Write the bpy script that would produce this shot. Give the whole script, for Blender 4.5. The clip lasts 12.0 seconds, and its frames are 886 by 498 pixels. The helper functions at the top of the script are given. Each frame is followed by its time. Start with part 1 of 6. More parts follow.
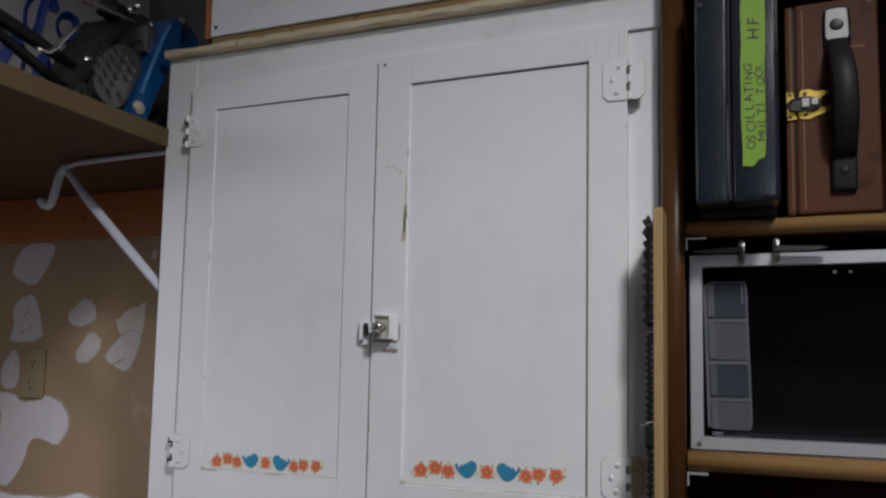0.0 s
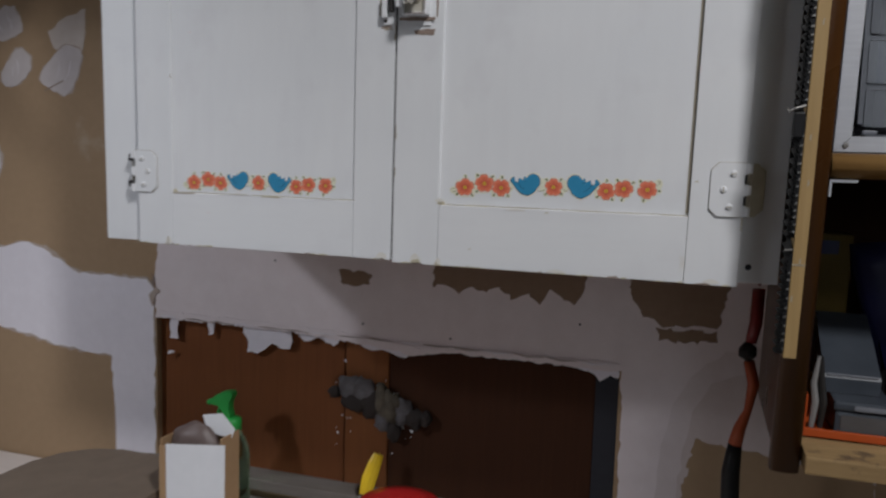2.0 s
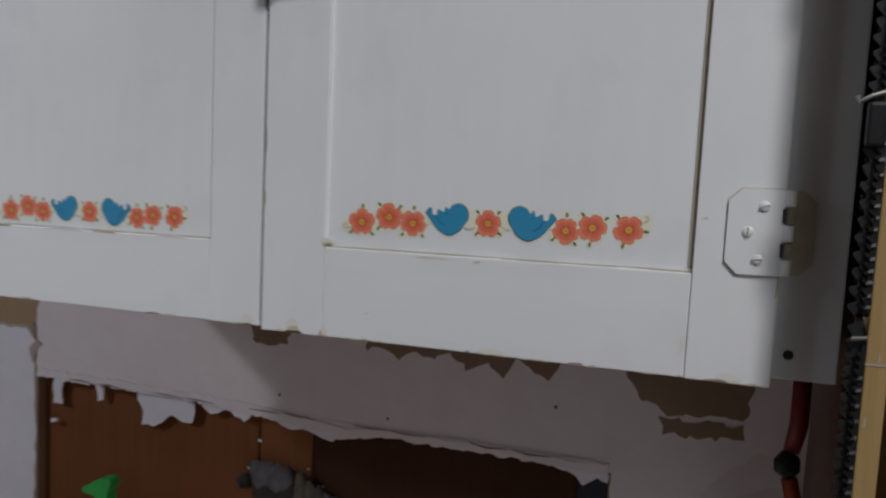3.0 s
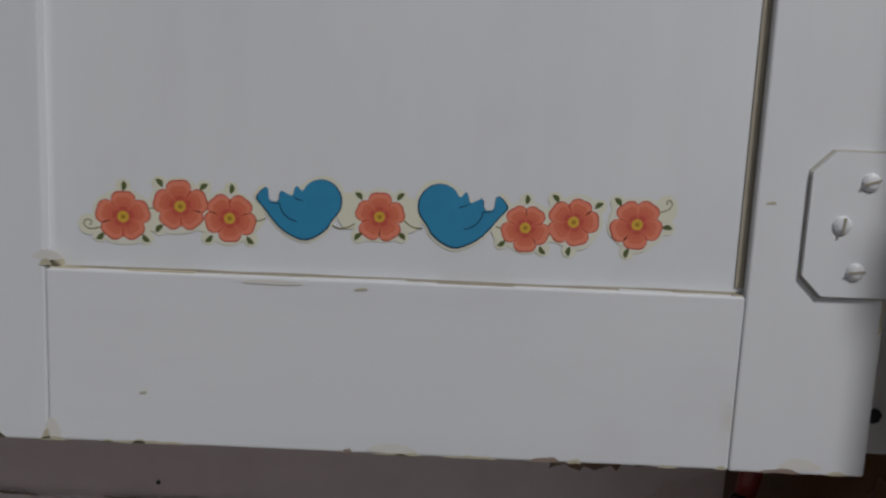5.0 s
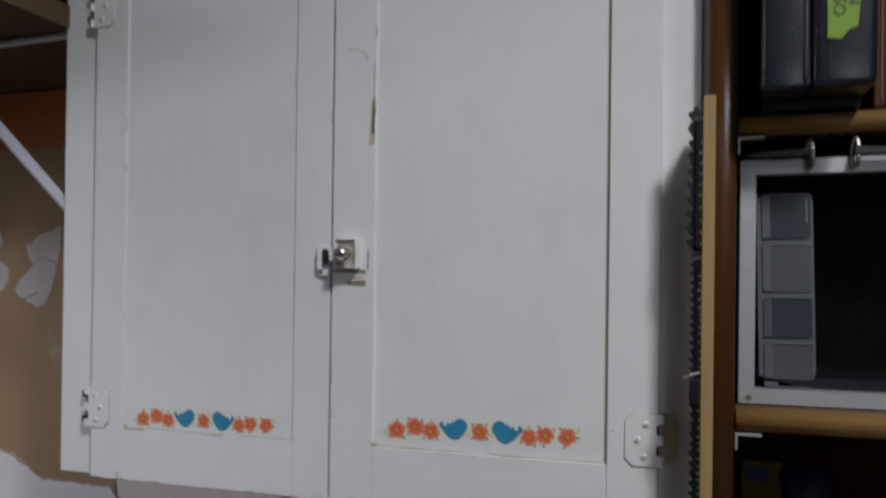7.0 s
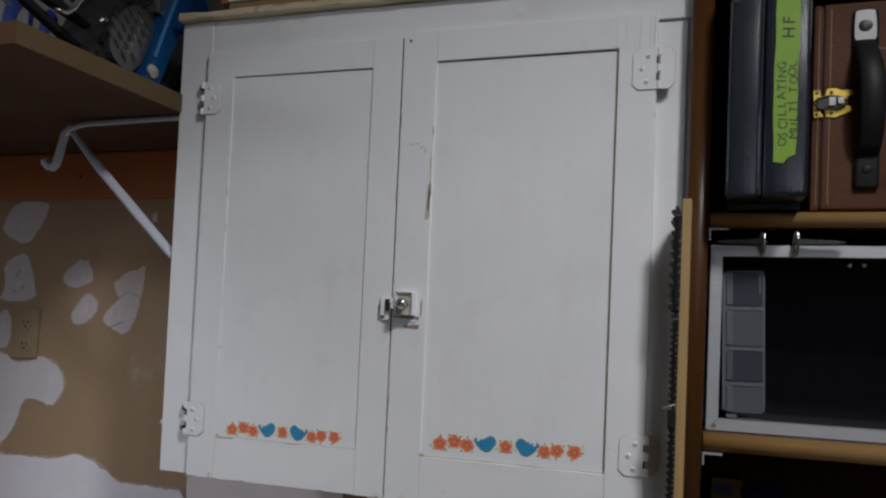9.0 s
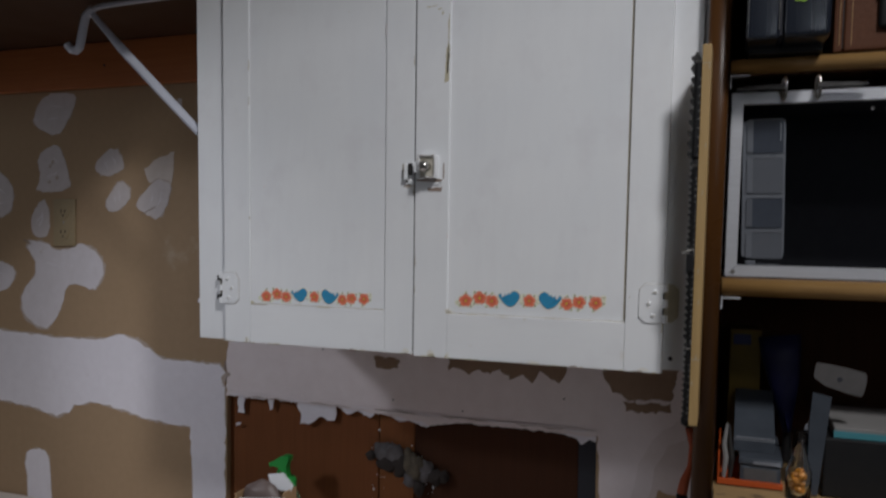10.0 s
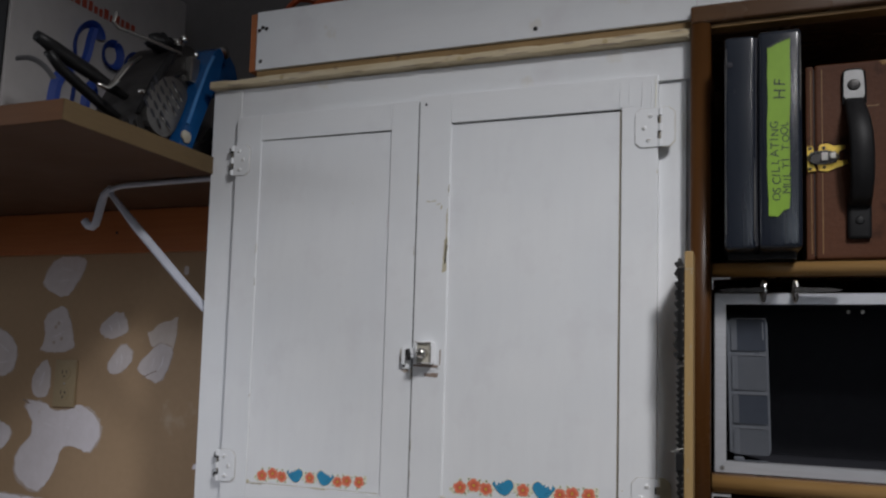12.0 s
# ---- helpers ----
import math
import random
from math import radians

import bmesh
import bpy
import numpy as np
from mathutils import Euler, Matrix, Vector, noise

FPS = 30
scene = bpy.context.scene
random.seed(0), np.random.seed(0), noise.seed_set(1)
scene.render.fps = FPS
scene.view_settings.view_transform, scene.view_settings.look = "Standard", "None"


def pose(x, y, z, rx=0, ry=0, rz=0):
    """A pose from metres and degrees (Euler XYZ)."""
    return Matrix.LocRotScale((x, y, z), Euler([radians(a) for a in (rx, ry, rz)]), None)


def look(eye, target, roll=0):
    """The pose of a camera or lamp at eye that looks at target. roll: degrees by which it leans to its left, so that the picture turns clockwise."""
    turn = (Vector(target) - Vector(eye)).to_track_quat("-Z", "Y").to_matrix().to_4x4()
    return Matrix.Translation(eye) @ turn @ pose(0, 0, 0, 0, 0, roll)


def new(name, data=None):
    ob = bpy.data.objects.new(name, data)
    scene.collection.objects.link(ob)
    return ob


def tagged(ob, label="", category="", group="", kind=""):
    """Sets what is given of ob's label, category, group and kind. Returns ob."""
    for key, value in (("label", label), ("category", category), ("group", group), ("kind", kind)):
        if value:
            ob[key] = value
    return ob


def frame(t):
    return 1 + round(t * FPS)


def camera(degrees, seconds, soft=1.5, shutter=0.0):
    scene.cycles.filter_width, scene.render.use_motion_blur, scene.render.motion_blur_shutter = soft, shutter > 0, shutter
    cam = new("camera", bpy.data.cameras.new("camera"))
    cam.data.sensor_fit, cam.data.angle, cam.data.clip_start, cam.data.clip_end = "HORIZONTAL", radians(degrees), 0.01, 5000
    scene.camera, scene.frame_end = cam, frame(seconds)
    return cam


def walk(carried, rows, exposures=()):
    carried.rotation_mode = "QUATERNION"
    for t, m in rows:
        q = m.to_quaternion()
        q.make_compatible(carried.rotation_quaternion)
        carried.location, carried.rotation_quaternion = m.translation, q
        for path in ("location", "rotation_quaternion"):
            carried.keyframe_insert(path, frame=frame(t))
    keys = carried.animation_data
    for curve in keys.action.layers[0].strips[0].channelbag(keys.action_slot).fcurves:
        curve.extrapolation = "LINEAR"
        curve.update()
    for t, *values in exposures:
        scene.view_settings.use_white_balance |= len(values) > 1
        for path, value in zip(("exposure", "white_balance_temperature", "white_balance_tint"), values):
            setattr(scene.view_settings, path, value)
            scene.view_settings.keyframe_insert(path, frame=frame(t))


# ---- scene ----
cam = camera(58.6, 12.0, soft=2.3, shutter=0.4)
PATH = [
    (0, (0.558, -1.11, 1.604), (-0.169, 0.731, 1.889), 0.9),
    (0.5, (0.562, -1.119, 1.591), (-0.218, 0.71, 1.808), 1.8),
    (1, (0.545, -1.118, 1.574), (-0.257, 0.707, 1.732), 1.4),
    (1.5, (0.439, -1.02, 1.512), (-0.281, 0.846, 1.477), -2.0),
    (1.7, (0.384, -0.96, 1.518), (-0.286, 0.914, 1.321), -2.0),
    (2, (0.346, -0.875, 1.47), (-0.262, 1.019, 1.258), 1.8),
    (2.2, (0.35, -0.8, 1.479), (-0.284, 1.09, 1.308), 0.8),
    (2.5, (0.369, -0.675, 1.486), (-0.34, 1.19, 1.355), 0.2),
    (3, (0.362, -0.553, 1.471), (-0.328, 1.319, 1.327), 2.4),
    (3.2, (0.318, -0.502, 1.469), (-0.274, 1.402, 1.311), 2.2),
    (4.8, (0.225, -0.295, 1.477), (0.161, 1.688, 1.218), 2.2),
    (5, (0.223, -0.308, 1.478), (0.183, 1.675, 1.219), 2.2),
    (5.2, (0.221, -0.326, 1.478), (0.166, 1.645, 1.236), 1.6),
    (5.5, (0.222, -0.383, 1.509), (0.1, 1.599, 1.273), 0.8),
    (5.8, (0.306, -0.479, 1.508), (-0.047, 1.488, 1.492), -0.2),
    (6, (0.328, -0.554, 1.52), (-0.024, 1.414, 1.442), 0.9),
    (6.2, (0.384, -0.615, 1.537), (-0.127, 1.317, 1.496), 1.6),
    (6.5, (0.407, -0.752, 1.561), (-0.143, 1.171, 1.54), 2.6),
    (6.7, (0.450, -0.801, 1.584), (-0.210, 1.106, 1.567), 0.7),
    (7, (0.441, -0.887, 1.617), (-0.189, 1.009, 1.713), 0.4),
    (7.5, (0.373, -0.98, 1.627), (-0.226, 0.922, 1.779), -0.2),
    (7.7, (0.357, -1.009, 1.634), (-0.176, 0.909, 1.828), -0.1),
    (9.3, (0.488, -1.182, 1.631), (-0.154, 0.705, 1.805), 2.6),
    (9.5, (0.491, -1.187, 1.623), (-0.126, 0.712, 1.737), 3.1),
    (10, (0.484, -1.18, 1.557), (-0.206, 0.697, 1.508), 0.7),
    (10.2, (0.487, -1.19, 1.538), (-0.19, 0.689, 1.472), -0.2),
    (10.5, (0.486, -1.17, 1.544), (-0.2, 0.703, 1.396), -0.6),
    (10.7, (0.482, -1.177, 1.614), (-0.203, 0.702, 1.563), 0.0),
    (10.8, (0.478, -1.182, 1.616), (-0.208, 0.695, 1.686), 1.3),
    (11, (0.481, -1.189, 1.637), (-0.2, 0.679, 1.847), 1.6),
    (11.5, (0.498, -1.204, 1.654), (-0.19, 0.65, 1.951), 1.7),
    (12, (0.502, -1.228, 1.65), (-0.182, 0.631, 1.922), 1.5),
]
EXPOSURES = [(0, 0.03), (1, -0.02), (1.5, -0.07), (2, 0.02), (2.2, 0.1), (2.5, 0.0), (3, -0.08), (5, -0.24), (5.5, -0.26), (6.2, -0.22), (7, -0.1), (7.7, -0.1), (9.5, -0.13), (10.0, -0.14), (10.2, -0.1), (10.7, 0.04), (11.2, 0.06), (12, 0.06)]
walk(cam, [(t, look(eye, target, roll)) for t, eye, target, roll in PATH], EXPOSURES)


# ---- light ----
world = bpy.data.worlds.new("world")
scene.world = world
world.use_nodes = True
world.node_tree.nodes["Background"].inputs[0].default_value = (0.5, 0.55, 0.6, 1)
world.node_tree.nodes["Background"].inputs[1].default_value = 0.05


def shaded_bulb(name, at, aim, watts, size, tone, cone=150.0, edge=0.6):
    lamp = bpy.data.lights.new(name, "SPOT")
    lamp.energy, lamp.shadow_soft_size, lamp.color = watts, size, tone
    lamp.spot_size, lamp.spot_blend = radians(cone), edge
    ob = new(name, lamp)
    ob.matrix_world = look(at, aim)
    return ob


# Two shaded bulbs behind the viewer to the right and one over the shelf to the left; a bare bulb there and an area lamp
# far behind are unseen fill.
shaded_bulb("unseen_bulb", (1.15, -1.25, 3.0), (-0.16, -0.43, 0.57), 125.0, 0.12, (0.985, 0.972, 0.99), 86.0, 1.0)
shaded_bulb("unseen_bulb", (0.95, -1.55, 2.6), (-0.3, -0.6, 0.8), 8.0, 0.06, (0.985, 0.972, 0.99), 120.0, 1.0)
shaded_bulb("unseen_bulb", (-1.74, -1.4, 2.42), (-0.42, 0.3, 1.08), 40.0, 0.07, (0.87, 0.9, 1.0), 34.0, 0.8)
# Unseen bare bulb, added to brighten the upper left.
bare = bpy.data.lights.new("unseen_bulb", "POINT")
bare.energy, bare.shadow_soft_size, bare.color = 9.6, 0.16, (0.87, 0.91, 1.0)
new("unseen_bulb", bare).location = (-1.74, -1.4, 2.2)
# Unseen area lamp as bluish fill; no window is built behind it.
day = bpy.data.lights.new("daylight_fill", "AREA")
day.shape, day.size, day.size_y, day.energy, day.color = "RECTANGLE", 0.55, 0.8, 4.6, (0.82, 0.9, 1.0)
new("daylight_fill", day).matrix_world = look((1.15, -3.19, 1.85), (0.3, 0.0, 1.4))


# ---- materials ----
def shade(name, base, other=None, rough=0.5, metal=0.0, grain=40.0, stretch=(1, 1, 1), blotch=4.0, bump=0.15, amount=0.5, stain=None, stain_at=0.62,
          stain_scale=9.0, vary=0.0, spec=0.5, rough_vary=0.15, cloud=None, smudge=None):
    """A surface with fine grain, broad blotches, relief and, if given, stains."""
    m = bpy.data.materials.new(name)
    m.use_nodes = True
    nodes, links = m.node_tree.nodes, m.node_tree.links
    bsdf = nodes["Principled BSDF"]
    bsdf.inputs["Metallic"].default_value = metal
    bsdf.inputs["Specular IOR Level"].default_value = spec
    other = other or tuple(c * 0.8 for c in base)
    geo = nodes.new("ShaderNodeTexCoord")
    place = nodes.new("ShaderNodeMapping")
    place.inputs["Scale"].default_value = stretch
    links.new(geo.outputs["Object"], place.inputs["Vector"])

    def noisy(scale, detail, source):
        n = nodes.new("ShaderNodeTexNoise")
        n.inputs["Scale"].default_value, n.inputs["Detail"].default_value, n.inputs["Roughness"].default_value = scale, detail, 0.6
        links.new(source, n.inputs["Vector"])
        return n.outputs["Fac"]

    def ramp(source, low, high):
        r = nodes.new("ShaderNodeMapRange")
        r.inputs["From Min"].default_value, r.inputs["From Max"].default_value = low, high
        links.new(source, r.inputs["Value"])
        return r.outputs["Result"]

    def mix(factor, a, b):
        x = nodes.new("ShaderNodeMix")
        x.data_type = "RGBA"
        links.new(factor, x.inputs[0])
        for socket, value in ((x.inputs[6], a), (x.inputs[7], b)):
            if isinstance(value, tuple):
                socket.default_value = (*value, 1)
            else:
                links.new(value, socket)
        return x.outputs[2]

    def times(a, k):
        x = nodes.new("ShaderNodeMath")
        x.operation = "MULTIPLY"
        links.new(a, x.inputs[0])
        x.inputs[1].default_value = k
        return x.outputs[0]

    fine = noisy(grain, 6, place.outputs["Vector"])
    broad = noisy(blotch, 4, geo.outputs["Object"])
    colour = mix(times(ramp(fine, 0.3, 0.7), amount), base, other)
    colour = mix(times(ramp(broad, 0.4, 0.75), amount * 0.8), colour, tuple(0.5 * (a + b) * 0.92 for a, b in zip(base, other)))
    if stain:
        spots = noisy(stain_scale, 8, geo.outputs["Object"])
        colour = mix(ramp(spots, stain_at, stain_at + 0.06), colour, stain)
    if cloud:
        colour = mix(times(ramp(noisy(1.7, 3, geo.outputs["Object"]), 0.42, 0.68), 0.85), colour, cloud)
    if smudge:
        colour = mix(times(ramp(noisy(26.0, 5, place.outputs["Vector"]), 0.45, 0.75), 0.08), colour, smudge)
        colour = mix(times(ramp(noisy(9.0, 4, geo.outputs["Object"]), 0.54, 0.78), 0.42), colour, smudge)
    if vary:
        info = nodes.new("ShaderNodeObjectInfo")
        colour = mix(times(info.outputs["Random"], vary), colour, tuple(c * 0.45 for c in base))
    links.new(colour, bsdf.inputs["Base Color"])
    r = nodes.new("ShaderNodeMapRange")
    r.inputs["To Min"].default_value, r.inputs["To Max"].default_value = max(0.03, rough - rough_vary), min(1, rough + rough_vary)
    links.new(broad, r.inputs["Value"])
    links.new(r.outputs["Result"], bsdf.inputs["Roughness"])
    if bump:
        b = nodes.new("ShaderNodeBump")
        b.inputs["Strength"].default_value, b.inputs["Distance"].default_value = bump, 0.002
        links.new(fine, b.inputs["Height"])
        links.new(b.outputs["Normal"], bsdf.inputs["Normal"])
    return m


def clear(name, tone, rough=0.1, ior=1.45):
    m = bpy.data.materials.new(name)
    m.use_nodes = True
    b = m.node_tree.nodes["Principled BSDF"]
    b.inputs["Base Color"].default_value, b.inputs["Roughness"].default_value = (*tone, 1), rough
    b.inputs["Transmission Weight"].default_value, b.inputs["IOR"].default_value = 1.0, ior
    return m


M_WHITE = shade("white_paint", (0.81, 0.825, 0.835), (0.765, 0.78, 0.8), rough=0.4, grain=9, stretch=(3, 3, 0.5), blotch=3.0, bump=0.09, amount=0.55,
                stain=(0.73, 0.715, 0.67), stain_at=0.66, stain_scale=11, cloud=(0.68, 0.71, 0.745), smudge=(0.62, 0.6, 0.63))
M_WHITE_H = shade("white_paint_rail", (0.81, 0.825, 0.835), (0.765, 0.78, 0.8), rough=0.4, grain=9, stretch=(0.5, 3, 3), blotch=3.0, bump=0.2, amount=0.55,
                stain=(0.73, 0.715, 0.67), stain_at=0.66, stain_scale=11, cloud=(0.68, 0.71, 0.745), smudge=(0.62, 0.6, 0.63))
M_CHIP = shade("bare_chip", (0.52, 0.42, 0.24), (0.4, 0.3, 0.16), rough=0.7, grain=90)
M_LEAFLINE = shade("outline_shade_grey", (0.5, 0.48, 0.44), (0.36, 0.34, 0.3), rough=0.7, grain=120)
M_LATCHFACE = shade("grubby_latch_face", (0.55, 0.53, 0.46), (0.38, 0.35, 0.28), rough=0.55, grain=90, blotch=50, amount=0.9, bump=0.1)
M_BLOOM = shade("soiled_paint", (0.75, 0.74, 0.7), (0.69, 0.67, 0.61), rough=0.5, grain=120, blotch=40, bump=0.05, amount=0.8)
M_BARE = shade("old_wood_and_shade_brown", (0.3, 0.23, 0.19), (0.2, 0.15, 0.12), rough=0.8, grain=90)
M_GAP = shade("dark_gap_tone", (0.05, 0.05, 0.055), (0.1, 0.1, 0.1), rough=0.9, grain=120)
M_GAPSHADE = shade("gap_shade", (0.15, 0.15, 0.155), (0.09, 0.09, 0.09), rough=0.9, grain=120)
M_GAPSHADE_PALE = shade("pale_gap_shade", (0.3, 0.3, 0.31), (0.2, 0.195, 0.19), rough=0.8, grain=120)
M_GRIME_SHADE = shade("grime_and_shade", (0.4, 0.36, 0.28), (0.3, 0.26, 0.2), rough=0.8, grain=120)
M_CAULK = shade("yellowed_filler", (0.6, 0.56, 0.42), (0.42, 0.37, 0.26), rough=0.6, grain=60, blotch=25, amount=0.9)
M_DRYWALL = shade("drywall_paper", (0.385, 0.265, 0.16), (0.32, 0.22, 0.128), rough=0.9, grain=60, blotch=2.2, bump=0.08, stain=(0.43, 0.33, 0.23), stain_at=0.66,
                  stain_scale=5)
M_PLASTER = shade("joint_compound", (0.81, 0.785, 0.84), (0.72, 0.69, 0.74), rough=0.85, grain=45, blotch=6, bump=0.35, stain=(0.58, 0.52, 0.5), stain_at=0.66,
                  stain_scale=8)
M_DULLPLASTER = shade("half_shaded_compound", (0.7, 0.665, 0.7), (0.58, 0.54, 0.55), rough=0.86, grain=40, blotch=9, bump=0.3, stain=(0.5, 0.43, 0.38), stain_at=0.62, stain_scale=11)
M_SMEAR = shade("thin_compound", (0.8, 0.73, 0.74), (0.7, 0.62, 0.62), rough=0.9, grain=35, blotch=9, bump=0.2)
M_SHADEDFILLER = shade("shaded_compound", (0.6, 0.555, 0.555), (0.5, 0.44, 0.42), rough=0.88, grain=40, blotch=10, bump=0.2, stain=(0.4, 0.32, 0.25), stain_at=0.64, stain_scale=14)
M_FEATHER = shade("feathered_compound", (0.46, 0.39, 0.35), (0.4, 0.3, 0.22), rough=0.9, grain=60, blotch=12, bump=0.1)
M_FEATHER3 = shade("scraped_compound", (0.6, 0.54, 0.5), (0.5, 0.41, 0.34), rough=0.9, grain=60, blotch=12, bump=0.1)
M_SHADE_STEP1 = shade("first_shade_step", (0.72, 0.65, 0.65), (0.63, 0.55, 0.54), rough=0.9, grain=50, blotch=9, bump=0.1)
M_SHADE_STEP2 = shade("second_shade_step", (0.65, 0.575, 0.56), (0.56, 0.47, 0.45), rough=0.9, grain=50, blotch=9, bump=0.1)
M_SILL = shade("dusty_sill_wood", (0.2, 0.185, 0.17), (0.12, 0.105, 0.095), rough=0.9, grain=40, stretch=(0.4, 4, 4), blotch=12, bump=0.2)
M_FEATHER2 = shade("scraped_paper", (0.28, 0.19, 0.13), (0.21, 0.135, 0.09), rough=0.9, grain=60, blotch=12, bump=0.1)
M_CEILING = shade("ceiling_paint", (0.62, 0.61, 0.6), (0.55, 0.54, 0.53), rough=0.9, grain=60)
M_GREYWALL = shade("grey_wall_paint", (0.2, 0.19, 0.19), (0.16, 0.15, 0.15), rough=0.9, grain=30)
M_PLAIN = shade("room_paint", (0.36, 0.34, 0.33), (0.3, 0.285, 0.28), rough=0.9, grain=30)
M_CONCRETE = shade("concrete", (0.45, 0.44, 0.43), (0.38, 0.37, 0.36), rough=0.9, grain=50)
M_PINE = shade("pine", (0.4, 0.27, 0.115), (0.27, 0.165, 0.06), rough=0.55, grain=26, stretch=(6, 6, 0.35), bump=0.3, stain=(0.3, 0.17, 0.07), stain_at=0.72,
               stain_scale=22)
M_PINE_X = shade("pine_edge", (0.34, 0.2, 0.07), (0.17, 0.085, 0.026), rough=0.5, grain=26, stretch=(0.35, 6, 6), bump=0.3, stain=(0.22, 0.12, 0.05),
                 stain_at=0.7, stain_scale=22)
M_RAW_X = shade("raw_strip", (0.66, 0.58, 0.42), (0.5, 0.39, 0.22), rough=0.75, grain=22, stretch=(0.5, 5, 5), blotch=14, bump=0.6, amount=0.8, stain=(0.3, 0.19, 0.09),
                stain_at=0.66, stain_scale=30)
M_RAW_SHELF = shade("raw_shelf_board", (0.34, 0.225, 0.1), (0.21, 0.13, 0.055), rough=0.75, grain=22, stretch=(0.5, 5, 5), blotch=14, bump=0.4, amount=0.8, stain=(0.12, 0.075, 0.04),
                    stain_at=0.6, stain_scale=22)
M_CLEAT = shade("cleat_wood", (0.448, 0.147, 0.045), (0.325, 0.095, 0.026), rough=0.6, grain=22, stretch=(0.3, 6, 6), bump=0.25, stain=(0.1, 0.04, 0.02), stain_at=0.73,
                stain_scale=16)
M_BENCHTOP = shade("pale_bounce_top", (0.76, 0.7, 0.67), (0.66, 0.6, 0.56), rough=0.6, grain=20, stretch=(0.3, 5, 5), bump=0.3)
M_SHELF = shade("underside_shade_wood", (0.07, 0.028, 0.009), (0.042, 0.016, 0.005), rough=0.65, grain=20, stretch=(0.3, 5, 5), bump=0.3, stain=(0.13, 0.065, 0.032), stain_at=0.72)
M_EDGE = shade("plank_edge_wood", (0.15, 0.06, 0.018), (0.095, 0.037, 0.011), rough=0.65, grain=24, stretch=(0.3, 5, 5), bump=0.3, stain=(0.14, 0.06, 0.03), stain_at=0.62)
M_SHELF_END = shade("plank_end_wood", (0.12, 0.077, 0.03), (0.075, 0.046, 0.018), rough=0.75, grain=50, stretch=(5, 0.6, 5), bump=0.4)
M_WALNUT = shade("brown_varnish", (0.078, 0.032, 0.009), (0.043, 0.017, 0.005), rough=0.3, grain=24, stretch=(6, 6, 0.3), bump=0.12, spec=0.25)
M_WALNUT_X = shade("brown_varnish_rail", (0.11, 0.055, 0.024), (0.06, 0.028, 0.012), rough=0.28, grain=24, stretch=(0.3, 6, 6), bump=0.12)
M_BROWNBOARD = shade("red_brown_board", (0.21, 0.078, 0.03), (0.125, 0.046, 0.02), spec=0.15, rough=0.8, grain=18, stretch=(6, 6, 0.3), bump=0.25, stain=(0.03, 0.018, 0.014),
                     stain_at=0.62, stain_scale=6)
M_BROWNBOARD2 = shade("orange_brown_board", (0.23, 0.088, 0.033), (0.15, 0.058, 0.024), spec=0.15, rough=0.8, grain=18, stretch=(6, 6, 0.3), bump=0.25)
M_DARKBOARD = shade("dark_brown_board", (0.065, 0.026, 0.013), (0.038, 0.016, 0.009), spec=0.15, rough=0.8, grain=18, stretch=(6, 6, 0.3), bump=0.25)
M_STEEL_WHITE = shade("white_enamel", (0.6, 0.62, 0.7), (0.5, 0.52, 0.6), rough=0.4, grain=60, bump=0.1)
M_CHROME = shade("worn_chrome", (0.72, 0.7, 0.66), (0.5, 0.48, 0.45), rough=0.22, metal=1, grain=80, bump=0.05)
M_STEEL = shade("dull_steel", (0.4, 0.39, 0.37), (0.25, 0.24, 0.22), rough=0.42, metal=0.9, grain=60, bump=0.1)
M_IRON = shade("dark_iron", (0.05, 0.048, 0.048), (0.1, 0.095, 0.09), rough=0.45, metal=0.7, grain=70, bump=0.2)
M_BLACKIRON = shade("blackened_iron", (0.02, 0.02, 0.02), (0.045, 0.042, 0.04), rough=0.5, metal=0.5, grain=70, bump=0.2)
M_BRASS = shade("brass_plate", (0.7, 0.5, 0.11), (0.25, 0.16, 0.03), rough=0.36, metal=1, grain=60, bump=0.08)
M_ALU = shade("brushed_aluminium", (0.6, 0.61, 0.64), (0.45, 0.46, 0.49), rough=0.42, metal=0.5, grain=60, stretch=(0.3, 4, 4), bump=0.1)
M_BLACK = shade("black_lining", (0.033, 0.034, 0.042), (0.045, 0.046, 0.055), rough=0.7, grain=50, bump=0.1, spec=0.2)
M_BLACKPLASTIC = shade("black_plastic", (0.013, 0.013, 0.014), (0.02, 0.02, 0.02), rough=0.4, grain=60, bump=0.1, spec=0.25)
# Upright streaks in the case's colour imitate its sheen.
M_CASE = shade("dark_metal_case", (0.008, 0.011, 0.019), (0.018, 0.023, 0.033), rough=0.23, rough_vary=0.08, metal=0.0, amount=0.9, grain=4.5, stretch=(6, 6, 0.3), blotch=5, bump=0.06, spec=0.62, stain=(0.055, 0.06, 0.065), stain_at=0.64, stain_scale=18)
M_BLACKRUBBER = shade("black_moulded_plastic", (0.011, 0.011, 0.012), (0.018, 0.018, 0.019), rough=0.5, grain=120, bump=0.15, spec=0.2)
M_LEATHER = shade("brown_leatherette", (0.11, 0.042, 0.02), (0.066, 0.024, 0.011), rough=0.55, grain=160, blotch=6, bump=0.35, stain=(0.055, 0.02, 0.01),
                  stain_at=0.6, stain_scale=12, spec=0.2)
M_TAPE = shade("green_tape", (0.2, 0.36, 0.02), (0.16, 0.3, 0.015), rough=0.55, grain=60, bump=0.15)
M_INK = shade("black_ink", (0.02, 0.03, 0.02), rough=0.6, bump=0)
M_OUTLET = shade("almond_plastic", (0.33, 0.26, 0.155), (0.28, 0.21, 0.12), rough=0.45, grain=60, bump=0.05)
